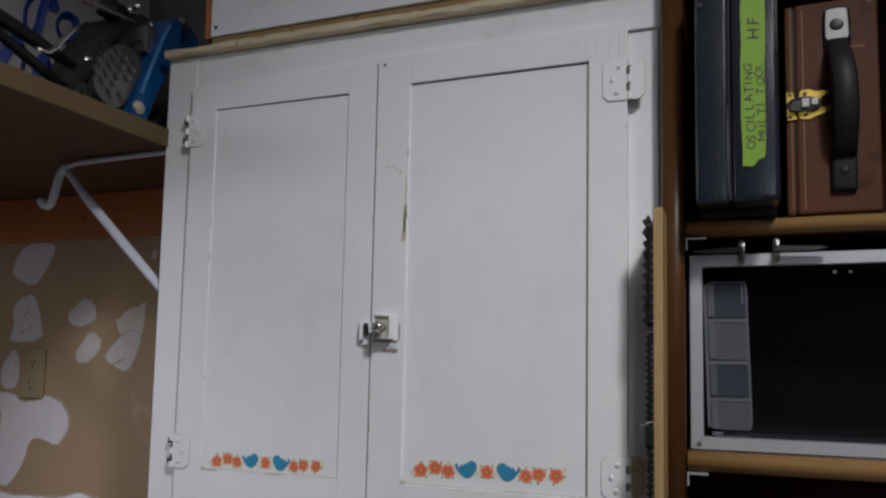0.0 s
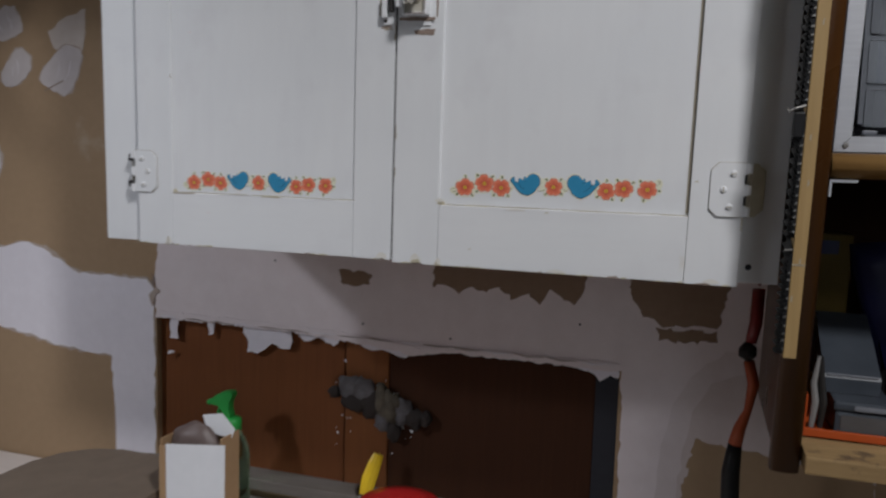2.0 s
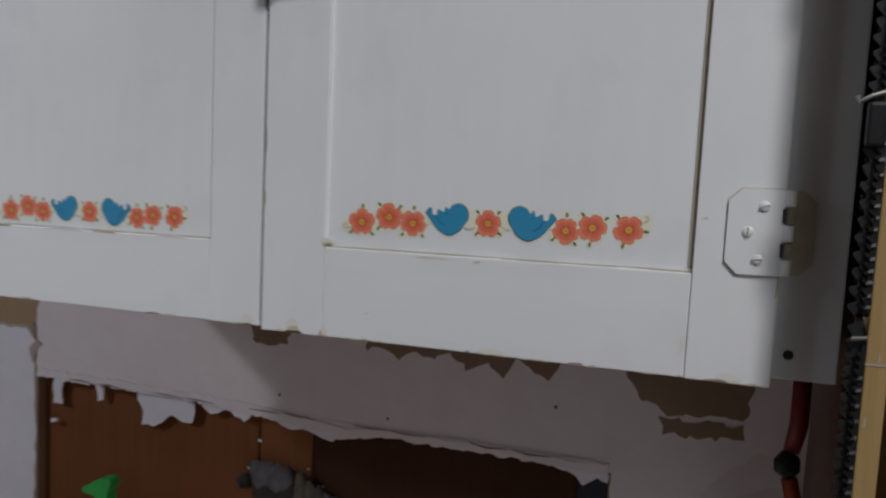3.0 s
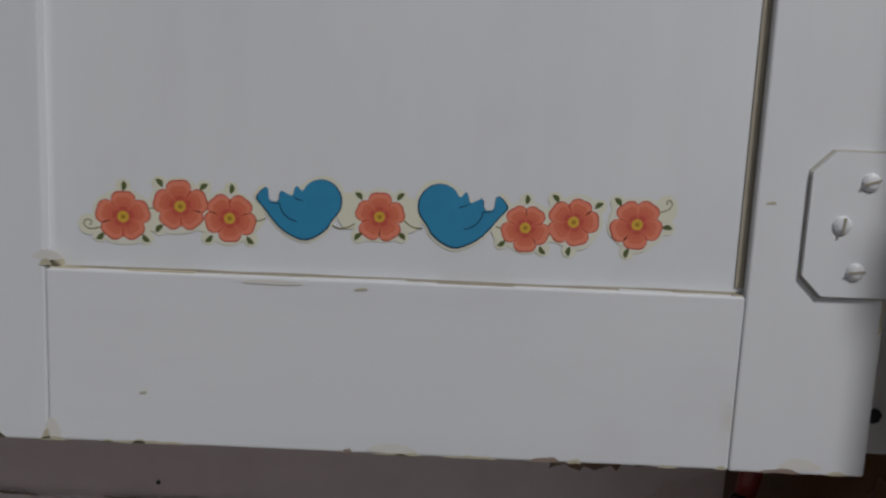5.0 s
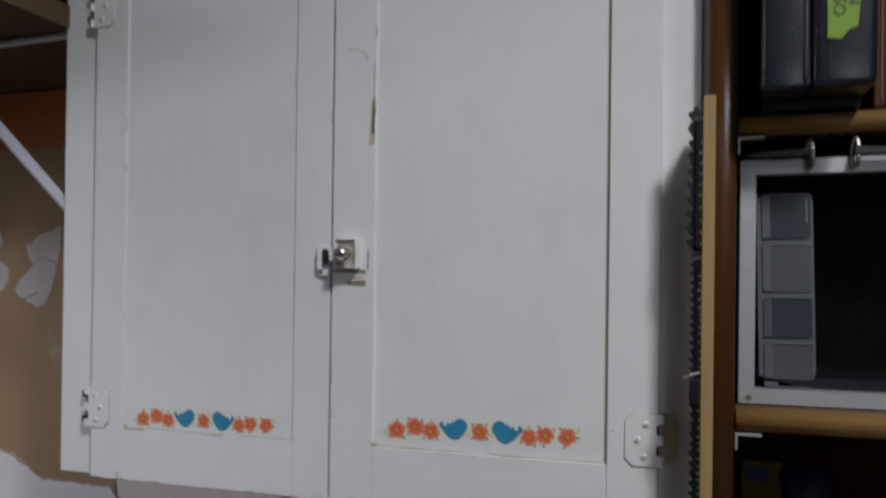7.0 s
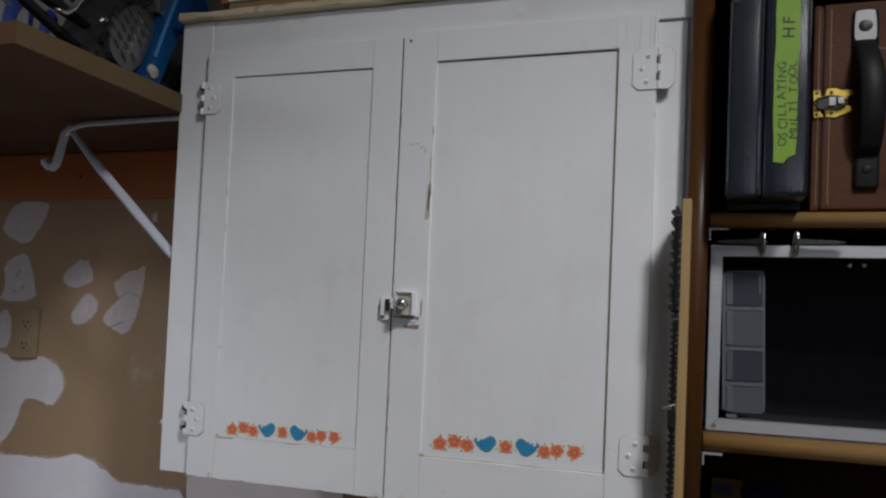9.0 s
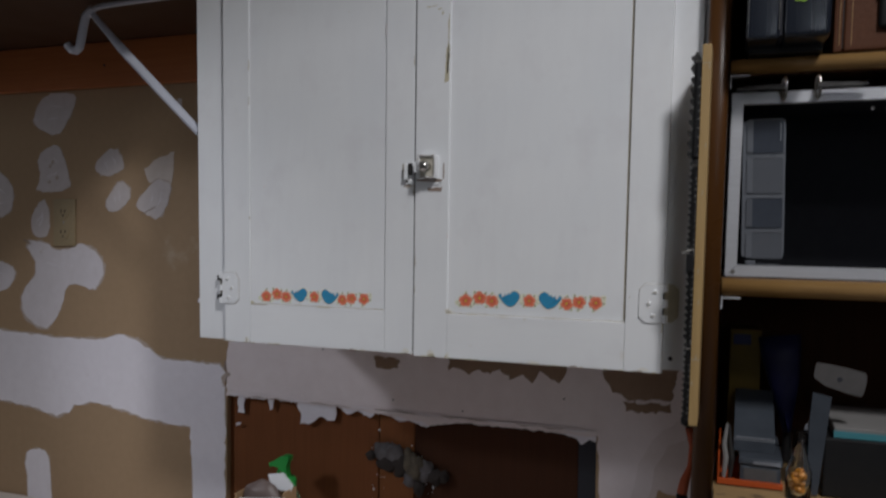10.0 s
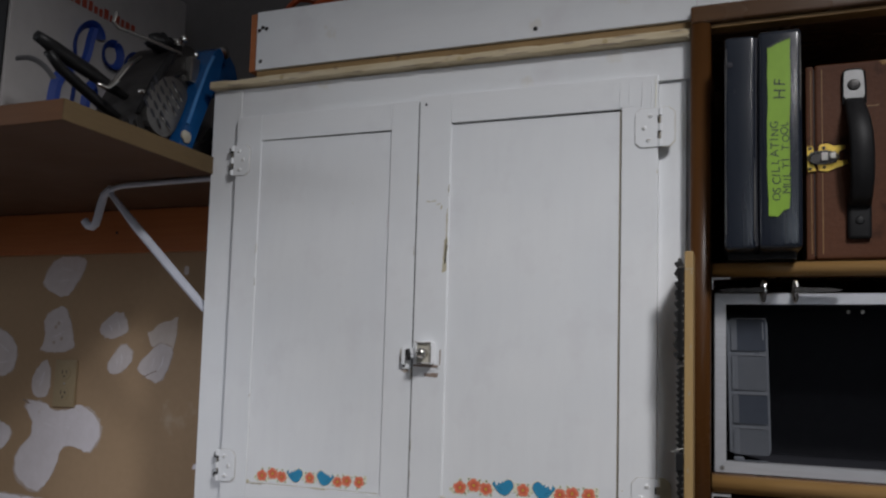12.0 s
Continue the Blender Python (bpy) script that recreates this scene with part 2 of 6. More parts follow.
M_BAY = shade("dim_plastic_bay", (0.055, 0.064, 0.082), (0.035, 0.041, 0.055), rough=0.14, rough_vary=0.08, spec=0.5, grain=30, bump=0.03)
M_BAY_LIGHT = shade("cloudy_plastic_bay", (0.105, 0.113, 0.13), (0.075, 0.083, 0.098), rough=0.2, rough_vary=0.08, grain=30, bump=0.03)
M_MOUNT = shade("grey_metal_mount", (0.3, 0.3, 0.3), (0.2, 0.2, 0.2), rough=0.38, metal=0.6, grain=80, bump=0.1)
M_GREYPRINT = shade("grey_print", (0.2, 0.2, 0.21), rough=0.75, bump=0)
M_MILKY = shade("milky_plastic", (0.125, 0.135, 0.155), (0.09, 0.1, 0.115), rough=0.3, grain=30, bump=0.05)
M_RIM = shade("plastic_rim_and_glint", (0.2, 0.21, 0.235), (0.14, 0.15, 0.17), rough=0.25, grain=30, bump=0.05)
M_GLASS = clear("clear_glass", (0.93, 0.95, 0.93), 0.03)
M_GREENGLASS = clear("green_clear_plastic", (0.6, 0.85, 0.6), 0.15, 1.3)
M_CORAL = shade("coral_print", (0.84, 0.27, 0.17), (0.78, 0.21, 0.12), rough=0.45, grain=150, bump=0.02)
M_CORAL_MID = shade("deep_coral_print", (0.72, 0.17, 0.1), (0.64, 0.12, 0.07), rough=0.45, grain=150, bump=0.02)
M_CORAL_DARK = shade("red_print", (0.5, 0.07, 0.045), (0.58, 0.11, 0.06), rough=0.45, grain=200, bump=0.02)
M_YELLOW_PRINT = shade("yellow_print", (0.75, 0.48, 0.06), (0.6, 0.33, 0.04), rough=0.45, grain=200, bump=0.02)
M_BLUE_PRINT = shade("blue_print", (0.04, 0.29, 0.5), (0.03, 0.22, 0.41), rough=0.42, grain=80, bump=0.02)
M_BLUE_LINE = shade("dark_blue_print", (0.012, 0.05, 0.1), rough=0.45, bump=0)
M_GREEN_PRINT = shade("green_print", (0.12, 0.15, 0.045), (0.06, 0.085, 0.025), rough=0.45, grain=150, bump=0.02)
M_CORAL_WARM = shade("orange_coral_print", (0.76, 0.2, 0.105), (0.7, 0.15, 0.08), rough=0.45, grain=150, bump=0.02)
M_CORAL_RED = shade("rose_red_print", (0.62, 0.11, 0.07), (0.55, 0.085, 0.055), rough=0.45, grain=200, bump=0.02)
M_OCHRE_PRINT = shade("ochre_print", (0.42, 0.22, 0.03), (0.5, 0.3, 0.04), rough=0.45, grain=200, bump=0.02)
M_STEM_PRINT = shade("stem_print", (0.24, 0.21, 0.08), (0.17, 0.15, 0.05), rough=0.45, grain=150, bump=0.02)
M_HALO = shade("yellowed_film", (0.78, 0.77, 0.6), (0.8, 0.795, 0.67), rough=0.45, grain=60, bump=0.02)
M_CREAM = shade("cream_print", (0.79, 0.785, 0.69), (0.77, 0.76, 0.63), rough=0.45, grain=60, bump=0.02)
M_ORANGE = shade("orange_plastic", (0.45, 0.075, 0.012), (0.3, 0.045, 0.01), rough=0.4, grain=40, bump=0.05)
M_DULLORANGE = shade("dull_orange_plastic", (0.36, 0.06, 0.01), (0.26, 0.04, 0.008), rough=0.5, grain=40, bump=0.05)
M_DULLRED = shade("dull_red_paint", (0.2, 0.012, 0.012), (0.14, 0.008, 0.008), rough=0.45, grain=40, bump=0.05)
M_RED = shade("red_plastic", (0.5, 0.02, 0.02), (0.4, 0.015, 0.015), rough=0.35, grain=40, bump=0.05)
# The next four are darkened to carry the lowest shelf's shade.
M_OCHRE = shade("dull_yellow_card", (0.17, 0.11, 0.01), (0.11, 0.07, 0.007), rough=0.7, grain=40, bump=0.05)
M_DIMCARD = shade("shade_darkened_card", (0.085, 0.08, 0.08), (0.05, 0.048, 0.046), rough=0.8, grain=60, bump=0.05)
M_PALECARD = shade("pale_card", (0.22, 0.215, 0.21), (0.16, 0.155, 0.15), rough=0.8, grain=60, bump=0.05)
M_SHADEDPLASTIC = shade("shade_darkened_plastic", (0.06, 0.07, 0.085), (0.03, 0.036, 0.046), rough=0.3, spec=0.3, grain=30, bump=0.05)
M_YELLOW = shade("yellow_plastic", (0.8, 0.55, 0.02), (0.65, 0.42, 0.015), rough=0.4, grain=40, bump=0.05)
M_BLUE = shade("blue_enamel", (0.009, 0.09, 0.27), (0.006, 0.05, 0.17), rough=0.24, grain=40, bump=0.08)
M_BLUE_EDGE = shade("highlight_blue_enamel", (0.08, 0.25, 0.55), (0.03, 0.14, 0.36), rough=0.2, grain=40, bump=0.05)
M_ALLOY = shade("dull_cast_alloy", (0.2, 0.195, 0.19), (0.1, 0.098, 0.095), rough=0.34, metal=0.6, grain=40, amount=0.8, bump=0.2)
M_WORN_TIP = shade("chalky_worn_tip", (0.5, 0.47, 0.38), (0.36, 0.33, 0.26), rough=0.6, grain=60, bump=0.1)
M_HOUSING = shade("cast_housing", (0.045, 0.043, 0.042), (0.02, 0.019, 0.019), rough=0.42, metal=0.3, grain=60, bump=0.25)
M_NAVY = shade("navy_plastic", (0.022, 0.026, 0.11), (0.014, 0.016, 0.07), rough=0.45, grain=40, bump=0.1)
M_GREEN = shade("green_plastic", (0.03, 0.42, 0.08), (0.02, 0.33, 0.06), rough=0.4, grain=40, bump=0.05)
M_PAPER = shade("white_card", (0.78, 0.8, 0.83), (0.72, 0.74, 0.77), rough=0.8, grain=60, bump=0.05)
M_BOX = shade("grey_white_carton", (0.5, 0.48, 0.475), (0.4, 0.38, 0.375), rough=0.75, grain=30, bump=0.06)
M_CARD = shade("brown_cardboard", (0.4, 0.26, 0.14), (0.33, 0.2, 0.1), rough=0.85, grain=50, bump=0.1)
M_GREYBOX = shade("grey_brown_lid", (0.21, 0.165, 0.125), (0.15, 0.115, 0.088), rough=0.7, grain=30, bump=0.15)
M_BAG = shade("dark_bag", (0.16, 0.12, 0.11), (0.1, 0.075, 0.07), rough=0.45, grain=14, bump=0.5)
M_RAG_GREY = shade("grey_rag", (0.15, 0.145, 0.155), (0.06, 0.05, 0.048), rough=0.85, grain=60, amount=1.0, bump=0.6)
M_RAG_TAN = shade("tan_rag", (0.14, 0.118, 0.085), (0.045, 0.036, 0.026), rough=0.85, grain=60, amount=1.0, bump=0.6)
M_RAG_DARK = shade("dark_rag", (0.022, 0.016, 0.014), (0.04, 0.03, 0.026), rough=0.8, grain=30, bump=0.6)
M_TEAL = shade("teal_card", (0.05, 0.22, 0.26), (0.04, 0.18, 0.21), rough=0.6, grain=40, bump=0.05)
M_CANDY = shade("amber_plastic", (0.27, 0.1, 0.007), (0.18, 0.06, 0.004), rough=0.4, grain=40, bump=0.1)
M_SCRIPT = shade("blue_letter_print", (0.012, 0.05, 0.3), rough=0.6, bump=0)
M_REDPRINT = shade("red_letter_print", (0.4, 0.07, 0.04), rough=0.6, bump=0)


# ---- mesh helpers ----
SPOT = {}
SPLAY = [0.0]  # how much wider things get with each metre of height, set to fit the camera's view


def link(name, bm, material, parent=None, label="", smooth=False):
    for v in bm.verts:
        v.co.x *= 1 + SPLAY[0] * (v.co.z - 1.4)
    mesh = bpy.data.meshes.new(name)
    lo = Vector([min(v.co[k] for v in bm.verts) for k in range(3)])
    hi = Vector([max(v.co[k] for v in bm.verts) for k in range(3)])
    mid = Vector(((lo.x + hi.x) / 2, (lo.y + hi.y) / 2, lo.z))
    bmesh.ops.translate(bm, verts=bm.verts, vec=-mid)
    bmesh.ops.recalc_face_normals(bm, faces=bm.faces)
    if smooth:
        for f in bm.faces:
            f.smooth = True
    bm.to_mesh(mesh)
    bm.free()
    mesh.materials.append(material)
    ob = new(name, mesh)
    SPOT[ob] = mid
    if parent:
        ob.parent = parent
        ob.location = mid - SPOT[parent]
    else:
        ob.location = mid
    if label:
        tagged(ob, label)
    return ob


part = link


def thing(name, at, label, category, group="", kind=""):
    ob = new(name)
    ob.empty_display_size = 0.05
    ob.location = at
    SPOT[ob] = Vector(at)
    return tagged(ob, label, category, group, kind)


def boxes(*sizes, bevel=0.0, segments=2):
    """One bmesh of boxes (x0, x1, y0, y1, z0, z1), with rounded edges."""
    bm = bmesh.new()
    for x0, x1, y0, y1, z0, z1 in sizes:
        made = bmesh.ops.create_cube(bm, size=1)["verts"]
        for v in made:
            v.co = Vector(((x0 + x1) / 2 + v.co.x * (x1 - x0), (y0 + y1) / 2 + v.co.y * (y1 - y0), (z0 + z1) / 2 + v.co.z * (z1 - z0)))
    if bevel:
        bmesh.ops.bevel(bm, geom=bm.edges[:], offset=bevel, segments=segments, affect="EDGES", profile=0.6)
    return bm


def sheet(outlines, y, thick, axis="y", bm=None):
    """Flat outlines (lists of (a, b)) extruded: axis y: a = x, b = z, from y towards -y; axis x: a = y, b = z; axis z: a = x, b = y."""
    bm = bm or bmesh.new()
    for outline in outlines:
        rows = []
        for d in (y, y - thick):
            rows.append([bm.verts.new({"y": (a, d, b), "x": (d, a, b), "z": (a, b, d)}[axis]) for a, b in outline])
        n = len(outline)
        bm.faces.new(rows[0])
        bm.faces.new(rows[1])
        for k in range(n):
            bm.faces.new((rows[0][k], rows[0][(k + 1) % n], rows[1][(k + 1) % n], rows[1][k]))
    return bm


def rod(points, radius, sides=10, bm=None, flat=1.0):
    """A round bar along points."""
    bm = bm or bmesh.new()
    points = [Vector(p) for p in points]
    rings = []
    for k, p in enumerate(points):
        way = (points[min(k + 1, len(points) - 1)] - points[max(k - 1, 0)]).normalized()
        side = way.orthogonal().normalized() if k == 0 else (side - way * side.dot(way)).normalized()
        up = way.cross(side)
        r = radius[k] if isinstance(radius, (list, tuple)) else radius
        rings.append([bm.verts.new(p + r * (math.cos(a) * side + flat * math.sin(a) * up)) for a in (2 * math.pi * j / sides for j in range(sides))])
    for a, b in zip(rings, rings[1:]):
        for j in range(sides):
            bm.faces.new((a[j], a[(j + 1) % sides], b[(j + 1) % sides], b[j]))
    bm.faces.new(rings[0])
    bm.faces.new(rings[-1])
    return bm


def lathe(profile, at, sides=24, axis="z", bm=None):
    """A turned shape from (radius, height) pairs."""
    bm = bm or bmesh.new()
    rings = []
    for r, h in profile:
        ring = []
        for j in range(sides):
            a = 2 * math.pi * j / sides
            u, v = r * math.cos(a), r * math.sin(a)
            ring.append(bm.verts.new(Vector(at) + Vector({"z": (u, v, h), "y": (u, -h, v), "x": (h, u, v)}[axis])))
        rings.append(ring)
    for a, b in zip(rings, rings[1:]):
        for j in range(sides):
            bm.faces.new((a[j], a[(j + 1) % sides], b[(j + 1) % sides], b[j]))
    bm.faces.new(rings[0])
    bm.faces.new(rings[-1])
    return bm


def ragged(corners, rough=0.004, step=0.012, seed=0):
    """A torn or smeared outline through corners, with small random steps between them."""
    rnd = random.Random(seed)
    out = []
    for (ax, az), (bx, bz) in zip(corners, corners[1:] + corners[:1]):
        n = max(1, int(math.hypot(bx - ax, bz - az) / step))
        for k in range(n):
            s = k / n
            out.append((ax + (bx - ax) * s + rnd.uniform(-rough, rough), az + (bz - az) * s + rnd.uniform(-rough, rough)))
    return out


def rounded(points, times=2):
    """Corner cutting, which rounds an outline."""
    for _ in range(times):
        points = [q for (ax, az), (bx, bz) in zip(points, points[1:] + points[:1])
                  for q in ((0.75 * ax + 0.25 * bx, 0.75 * az + 0.25 * bz), (0.25 * ax + 0.75 * bx, 0.25 * az + 0.75 * bz))]
    return points


def smooth_line(points, times=2):
    """An open line with its corners cut."""
    for _ in range(times):
        points = [points[0]] + [q for (ax, az), (bx, bz) in zip(points, points[1:])
                                for q in ((0.75 * ax + 0.25 * bx, 0.75 * az + 0.25 * bz), (0.25 * ax + 0.75 * bx, 0.25 * az + 0.75 * bz))] + [points[-1]]
    return points


def lump(at, size, seed, rough=0.3, detail=3):
    """A crumpled clump."""
    bm = bmesh.new()
    bmesh.ops.create_icosphere(bm, subdivisions=detail, radius=1)
    for v in bm.verts:
        p = v.co.copy()
        k = 1 + rough * noise.noise(p * 1.7 + Vector((seed, 0, 0))) + rough * 0.6 * noise.noise(p * 4.1 + Vector((0, seed, 0)))
        v.co = Vector(at) + Vector((p.x * size[0], p.y * size[1], p.z * size[2])) * k
    return bm


def strap(path, width, thick, taper=()):
    """A flat band swept along points, its breadth along x."""
    bm, rings = bmesh.new(), []
    path = [Vector(p) for p in path]
    for k, p in enumerate(path):
        way = (path[min(k + 1, len(path) - 1)] - path[max(k - 1, 0)]).normalized()
        side = (Vector((1, 0, 0)) - way * way.x).normalized()
        out = way.cross(side)
        w, d = width * (taper[k] if taper else 1) / 2, thick / 2
        c = d * 0.55
        rings.append([bm.verts.new(p + side * a + out * b) for a, b in ((-w, -d + c), (-w + c, -d), (w - c, -d), (w, -d + c), (w, d - c), (w - c, d), (-w + c, d), (-w, d - c))])
    for a, b in zip(rings, rings[1:]):
        for j in range(8):
            bm.faces.new((a[j], a[(j + 1) % 8], b[(j + 1) % 8], b[j]))
    bm.faces.new(rings[0])
    bm.faces.new(rings[-1])
    return bm


def lettering(name, text, size, m, material, parent, label=""):
    """Words in the built-in font as a thin mesh, at the pose m."""
    curve = bpy.data.curves.new(name, "FONT")
    curve.body, curve.size, curve.extrude = text, size, 0.0002
    ob = bpy.data.objects.new(name, curve)
    mesh = bpy.data.meshes.new_from_object(ob)
    bpy.data.objects.remove(ob)
    mesh.materials.clear()
    mesh.materials.append(material)
    mesh.transform(m)
    made = new(name, mesh)
    SPOT[made] = Vector((0, 0, 0))
    made.parent = parent
    made.location = -SPOT[parent]
    return tagged(made, label)


# ---- the room ----
WALL_Y = 0.305
OPEN_L, OPEN_R, OPEN_B, OPEN_T = -0.572, 0.25, 0.905, 1.183


def wall_with_opening():
    bm = bmesh.new()
    xs, zs = [-3.4, OPEN_L, OPEN_R, 2.4], [0, OPEN_B, OPEN_T, 3.15]
    grid = {}
    for d, y in enumerate((WALL_Y, WALL_Y + 0.1)):
        for i, x in enumerate(xs):
            for k, z in enumerate(zs):
                grid[d, i, k] = bm.verts.new((x, y, z))
        for i in range(3):
            for k in range(3):
                if (i, k) != (1, 1):
                    bm.faces.new([grid[d, a, b] for a, b in ((i, k), (i + 1, k), (i + 1, k + 1), (i, k + 1))])
    ring = [(1, 1), (2, 1), (2, 2), (1, 2)]
    for a, b in zip(ring, ring[1:] + ring[:1]):
        bm.faces.new((grid[0, *a], grid[0, *b], grid[1, *b], grid[1, *a]))
    edge = [(0, 0), (3, 0), (3, 3), (0, 3)]
    for a, b in zip(edge, edge[1:] + edge[:1]):
        bm.faces.new((grid[0, *a], grid[0, *b], grid[1, *b], grid[1, *a]))
    return bm


def structure(name, bm, material, label):
    return tagged(link(name, bm, material), label, kind="structure")


structure("floor", boxes((-3.4, 2.4, -3.2, WALL_Y, -0.1, 0)), M_CONCRETE, "bare grey concrete garage floor")
structure("ceiling", boxes((-3.4, 2.4, -3.2, WALL_Y, 3.152, 3.25)), M_CEILING, "plain off-white ceiling of the workshop")
structure("wall_west", boxes((-3.5, -3.402, -3.2, WALL_Y, 0, 3.15)), M_PLAIN, "plain painted side wall")
structure("wall_east", boxes((2.402, 2.5, -3.2, WALL_Y, 0, 3.15)), M_PLAIN, "plain painted side wall")
structure("wall_south", boxes((-3.4, 2.4, -3.3, -3.202, 0, 3.15)), M_PLAIN, "plain painted wall behind the viewer")
north = structure("wall_north", wall_with_opening(), M_DRYWALL, "brown unpainted drywall smeared with white filler patches")

# Filler patches, proud of the paper.
PATCHES = [
    [(-1.108, 1.878), (-1.02, 1.876), (-1.005, 1.857), (-1.035, 1.805), (-1.066, 1.77), (-1.13, 1.796), (-1.144, 1.82)],
    [(-1.08, 1.752), (-1.062, 1.75), (-1.044, 1.72), (-1.03, 1.68), (-1.022, 1.642), (-1.138, 1.636), (-1.116, 1.672), (-1.131, 1.727)],
    [(-0.888, 1.746), (-0.862, 1.708), (-0.865, 1.686), (-0.924, 1.672), (-0.949, 1.692), (-0.942, 1.714)],
    [(-0.872, 1.668), (-0.836, 1.637), (-0.865, 1.598), (-0.901, 1.588), (-0.92, 1.606), (-0.902, 1.634)],
    [(-0.724, 1.655), (-0.735, 1.618), (-0.758, 1.57), (-0.806, 1.588), (-0.832, 1.608), (-0.79, 1.648), (-0.766, 1.668)],
    [(-1.175, 1.517), (-1.092, 1.514), (-1.08, 1.495), (-1.009, 1.5), (-1.0, 1.514), (-0.957, 1.504), (-0.923, 1.472), (-0.924, 1.432), (-0.954, 1.397), (-0.998, 1.416),
     (-1.038, 1.409), (-1.047, 1.365), (-1.084, 1.306), (-1.12, 1.3), (-1.179, 1.335), (-1.181, 1.39), (-1.12, 1.446)],
    [(-1.3, 1.7), (-1.235, 1.68), (-1.205, 1.64), (-1.215, 1.59), (-1.25, 1.572), (-1.31, 1.575)],
    [(-1.32, 1.47), (-1.22, 1.46), (-1.195, 1.43), (-1.24, 1.385), (-1.33, 1.385)],
    [(-1.095, 1.62), (-1.134, 1.607), (-1.152, 1.557), (-1.135, 1.523), (-1.089, 1.53)],
    [(-1.174, 0.982), (-1.135, 1.003), (-1.095, 0.997), (-1.087, 0.947), (-1.084, 0.876), (-1.07, 0.8), (-1.17, 0.8), (-1.157, 0.897)],
    [(-0.712, 1.846), (-0.7, 1.85), (-0.698, 1.828), (-0.71, 1.825)],
    [(-0.652, 1.395), (-0.64, 1.397), (-0.641, 1.386), (-0.651, 1.385)],
]
for n, corners in enumerate(PATCHES):
    mx, mz = sum(a for a, _ in corners) / len(corners), sum(b for _, b in corners) / len(corners)
    soft = rounded(corners, 1)
    # Tones dim towards the shelf, whose shade is put into the filler's colour.
    patch = part("filler_patch", sheet([ragged(soft, 0.002, 0.008, n)], WALL_Y - 0.0006, 0.0004), M_PLASTER if n in (9, 11) else M_DULLPLASTER if n in (5, 7) else M_SHADEDFILLER, north)
    part("feathered_rim", sheet([ragged([(mx + (a - mx) * 1.05, mz + (b - mz) * 1.04) for a, b in soft], 0.0025, 0.008, 200 + n)], WALL_Y - 0.0004, 0.0002), M_FEATHER, patch)
    for k in range(2 if len(corners) > 4 else 0):
        # Trowel ridges in the half-dry filler.
        a, b = corners[k * 3 % len(corners)], corners[(k * 3 + 2) % len(corners)]
        p, q = (0.6 * mx + 0.4 * a[0], 0.6 * mz + 0.4 * a[1]), (0.6 * mx + 0.4 * b[0], 0.6 * mz + 0.4 * b[1])
        part("trowel_ridge", rod([(p[0], WALL_Y - 0.001, p[1]), ((p[0] + q[0]) / 2 + 0.004, WALL_Y - 0.0011, (p[1] + q[1]) / 2), (q[0], WALL_Y - 0.001, q[1])], [0.0003, 0.0007, 0.0003], 5), M_PLASTER, patch)
part("filler_patch", sheet([ragged([(-0.719, 1.728), (-0.72, 1.677), (-0.727, 1.652), (-0.766, 1.666), (-0.788, 1.655), (-0.804, 1.689), (-0.768, 1.713)], 0.002, 0.008, 77)], WALL_Y - 0.0003, 0.0002), M_FEATHER3,
     north, "thin smear in a darker filler tone")
part("scratch", sheet([[(-0.812, 1.582), (-0.79, 1.592), (-0.77, 1.6), (-0.771, 1.602), (-0.791, 1.5945), (-0.813, 1.584)]], WALL_Y - 0.0011, 0.0002), M_BARE, north)
part("scratch", sheet([[(-1.176, 1.518), (-1.15, 1.508), (-1.149, 1.511), (-1.17, 1.521)]], WALL_Y - 0.0011, 0.0002), M_BARE, north)

for x, z in ((-1.088, 1.7), (-1.066, 1.672), (-1.09, 1.662), (-1.08, 1.71)):
    part("screw_dimple", sheet([ragged(rounded([(x - 0.005, z - 0.004), (x + 0.004, z - 0.005), (x + 0.005, z + 0.004), (x - 0.004, z + 0.005)], 1), 0.001, 0.003, int(-x * 999))], WALL_Y - 0.0008, 0.0003), M_FEATHER, north)

# The broad band of filler left of and above the boarded opening.
band = [(-1.9, 1.29), (-1.247, 1.29), (-1.063, 1.281), (-0.92, 1.285), (-0.9, 1.294), (-0.878, 1.3), (-0.845, 1.296), (-0.822, 1.29), (-0.787, 1.272), (-0.77, 1.26), (-0.745, 1.25), (-0.65, 1.249),
        (-0.59, 1.246), (-0.577, 1.232), (-0.576, 1.1), (-0.577, 0.92), (-0.6, 0.86), (-0.662, 0.86), (-0.664, 0.95), (-0.668, 1.028), (-0.673, 1.1), (-0.72, 1.102), (-0.798, 1.108), (-0.889, 1.126),
        (-0.948, 1.134), (-1.01, 1.12), (-1.03, 1.1), (-1.066, 1.088), (-1.1, 1.094), (-1.147, 1.105), (-1.26, 1.112), (-1.9, 1.13)]
part("filler_patch", sheet([ragged(band, 0.003, 0.012, 31)], WALL_Y - 0.0003, 0.0007), M_PLASTER, north, "broad trowelled band of white filler")
part("feathered_rim", sheet([ragged([(a, b + (0.004 if b > 1.2 else -0.004)) for a, b in band], 0.003, 0.01, 41)], WALL_Y - 0.0001, 0.0008), M_FEATHER, north)
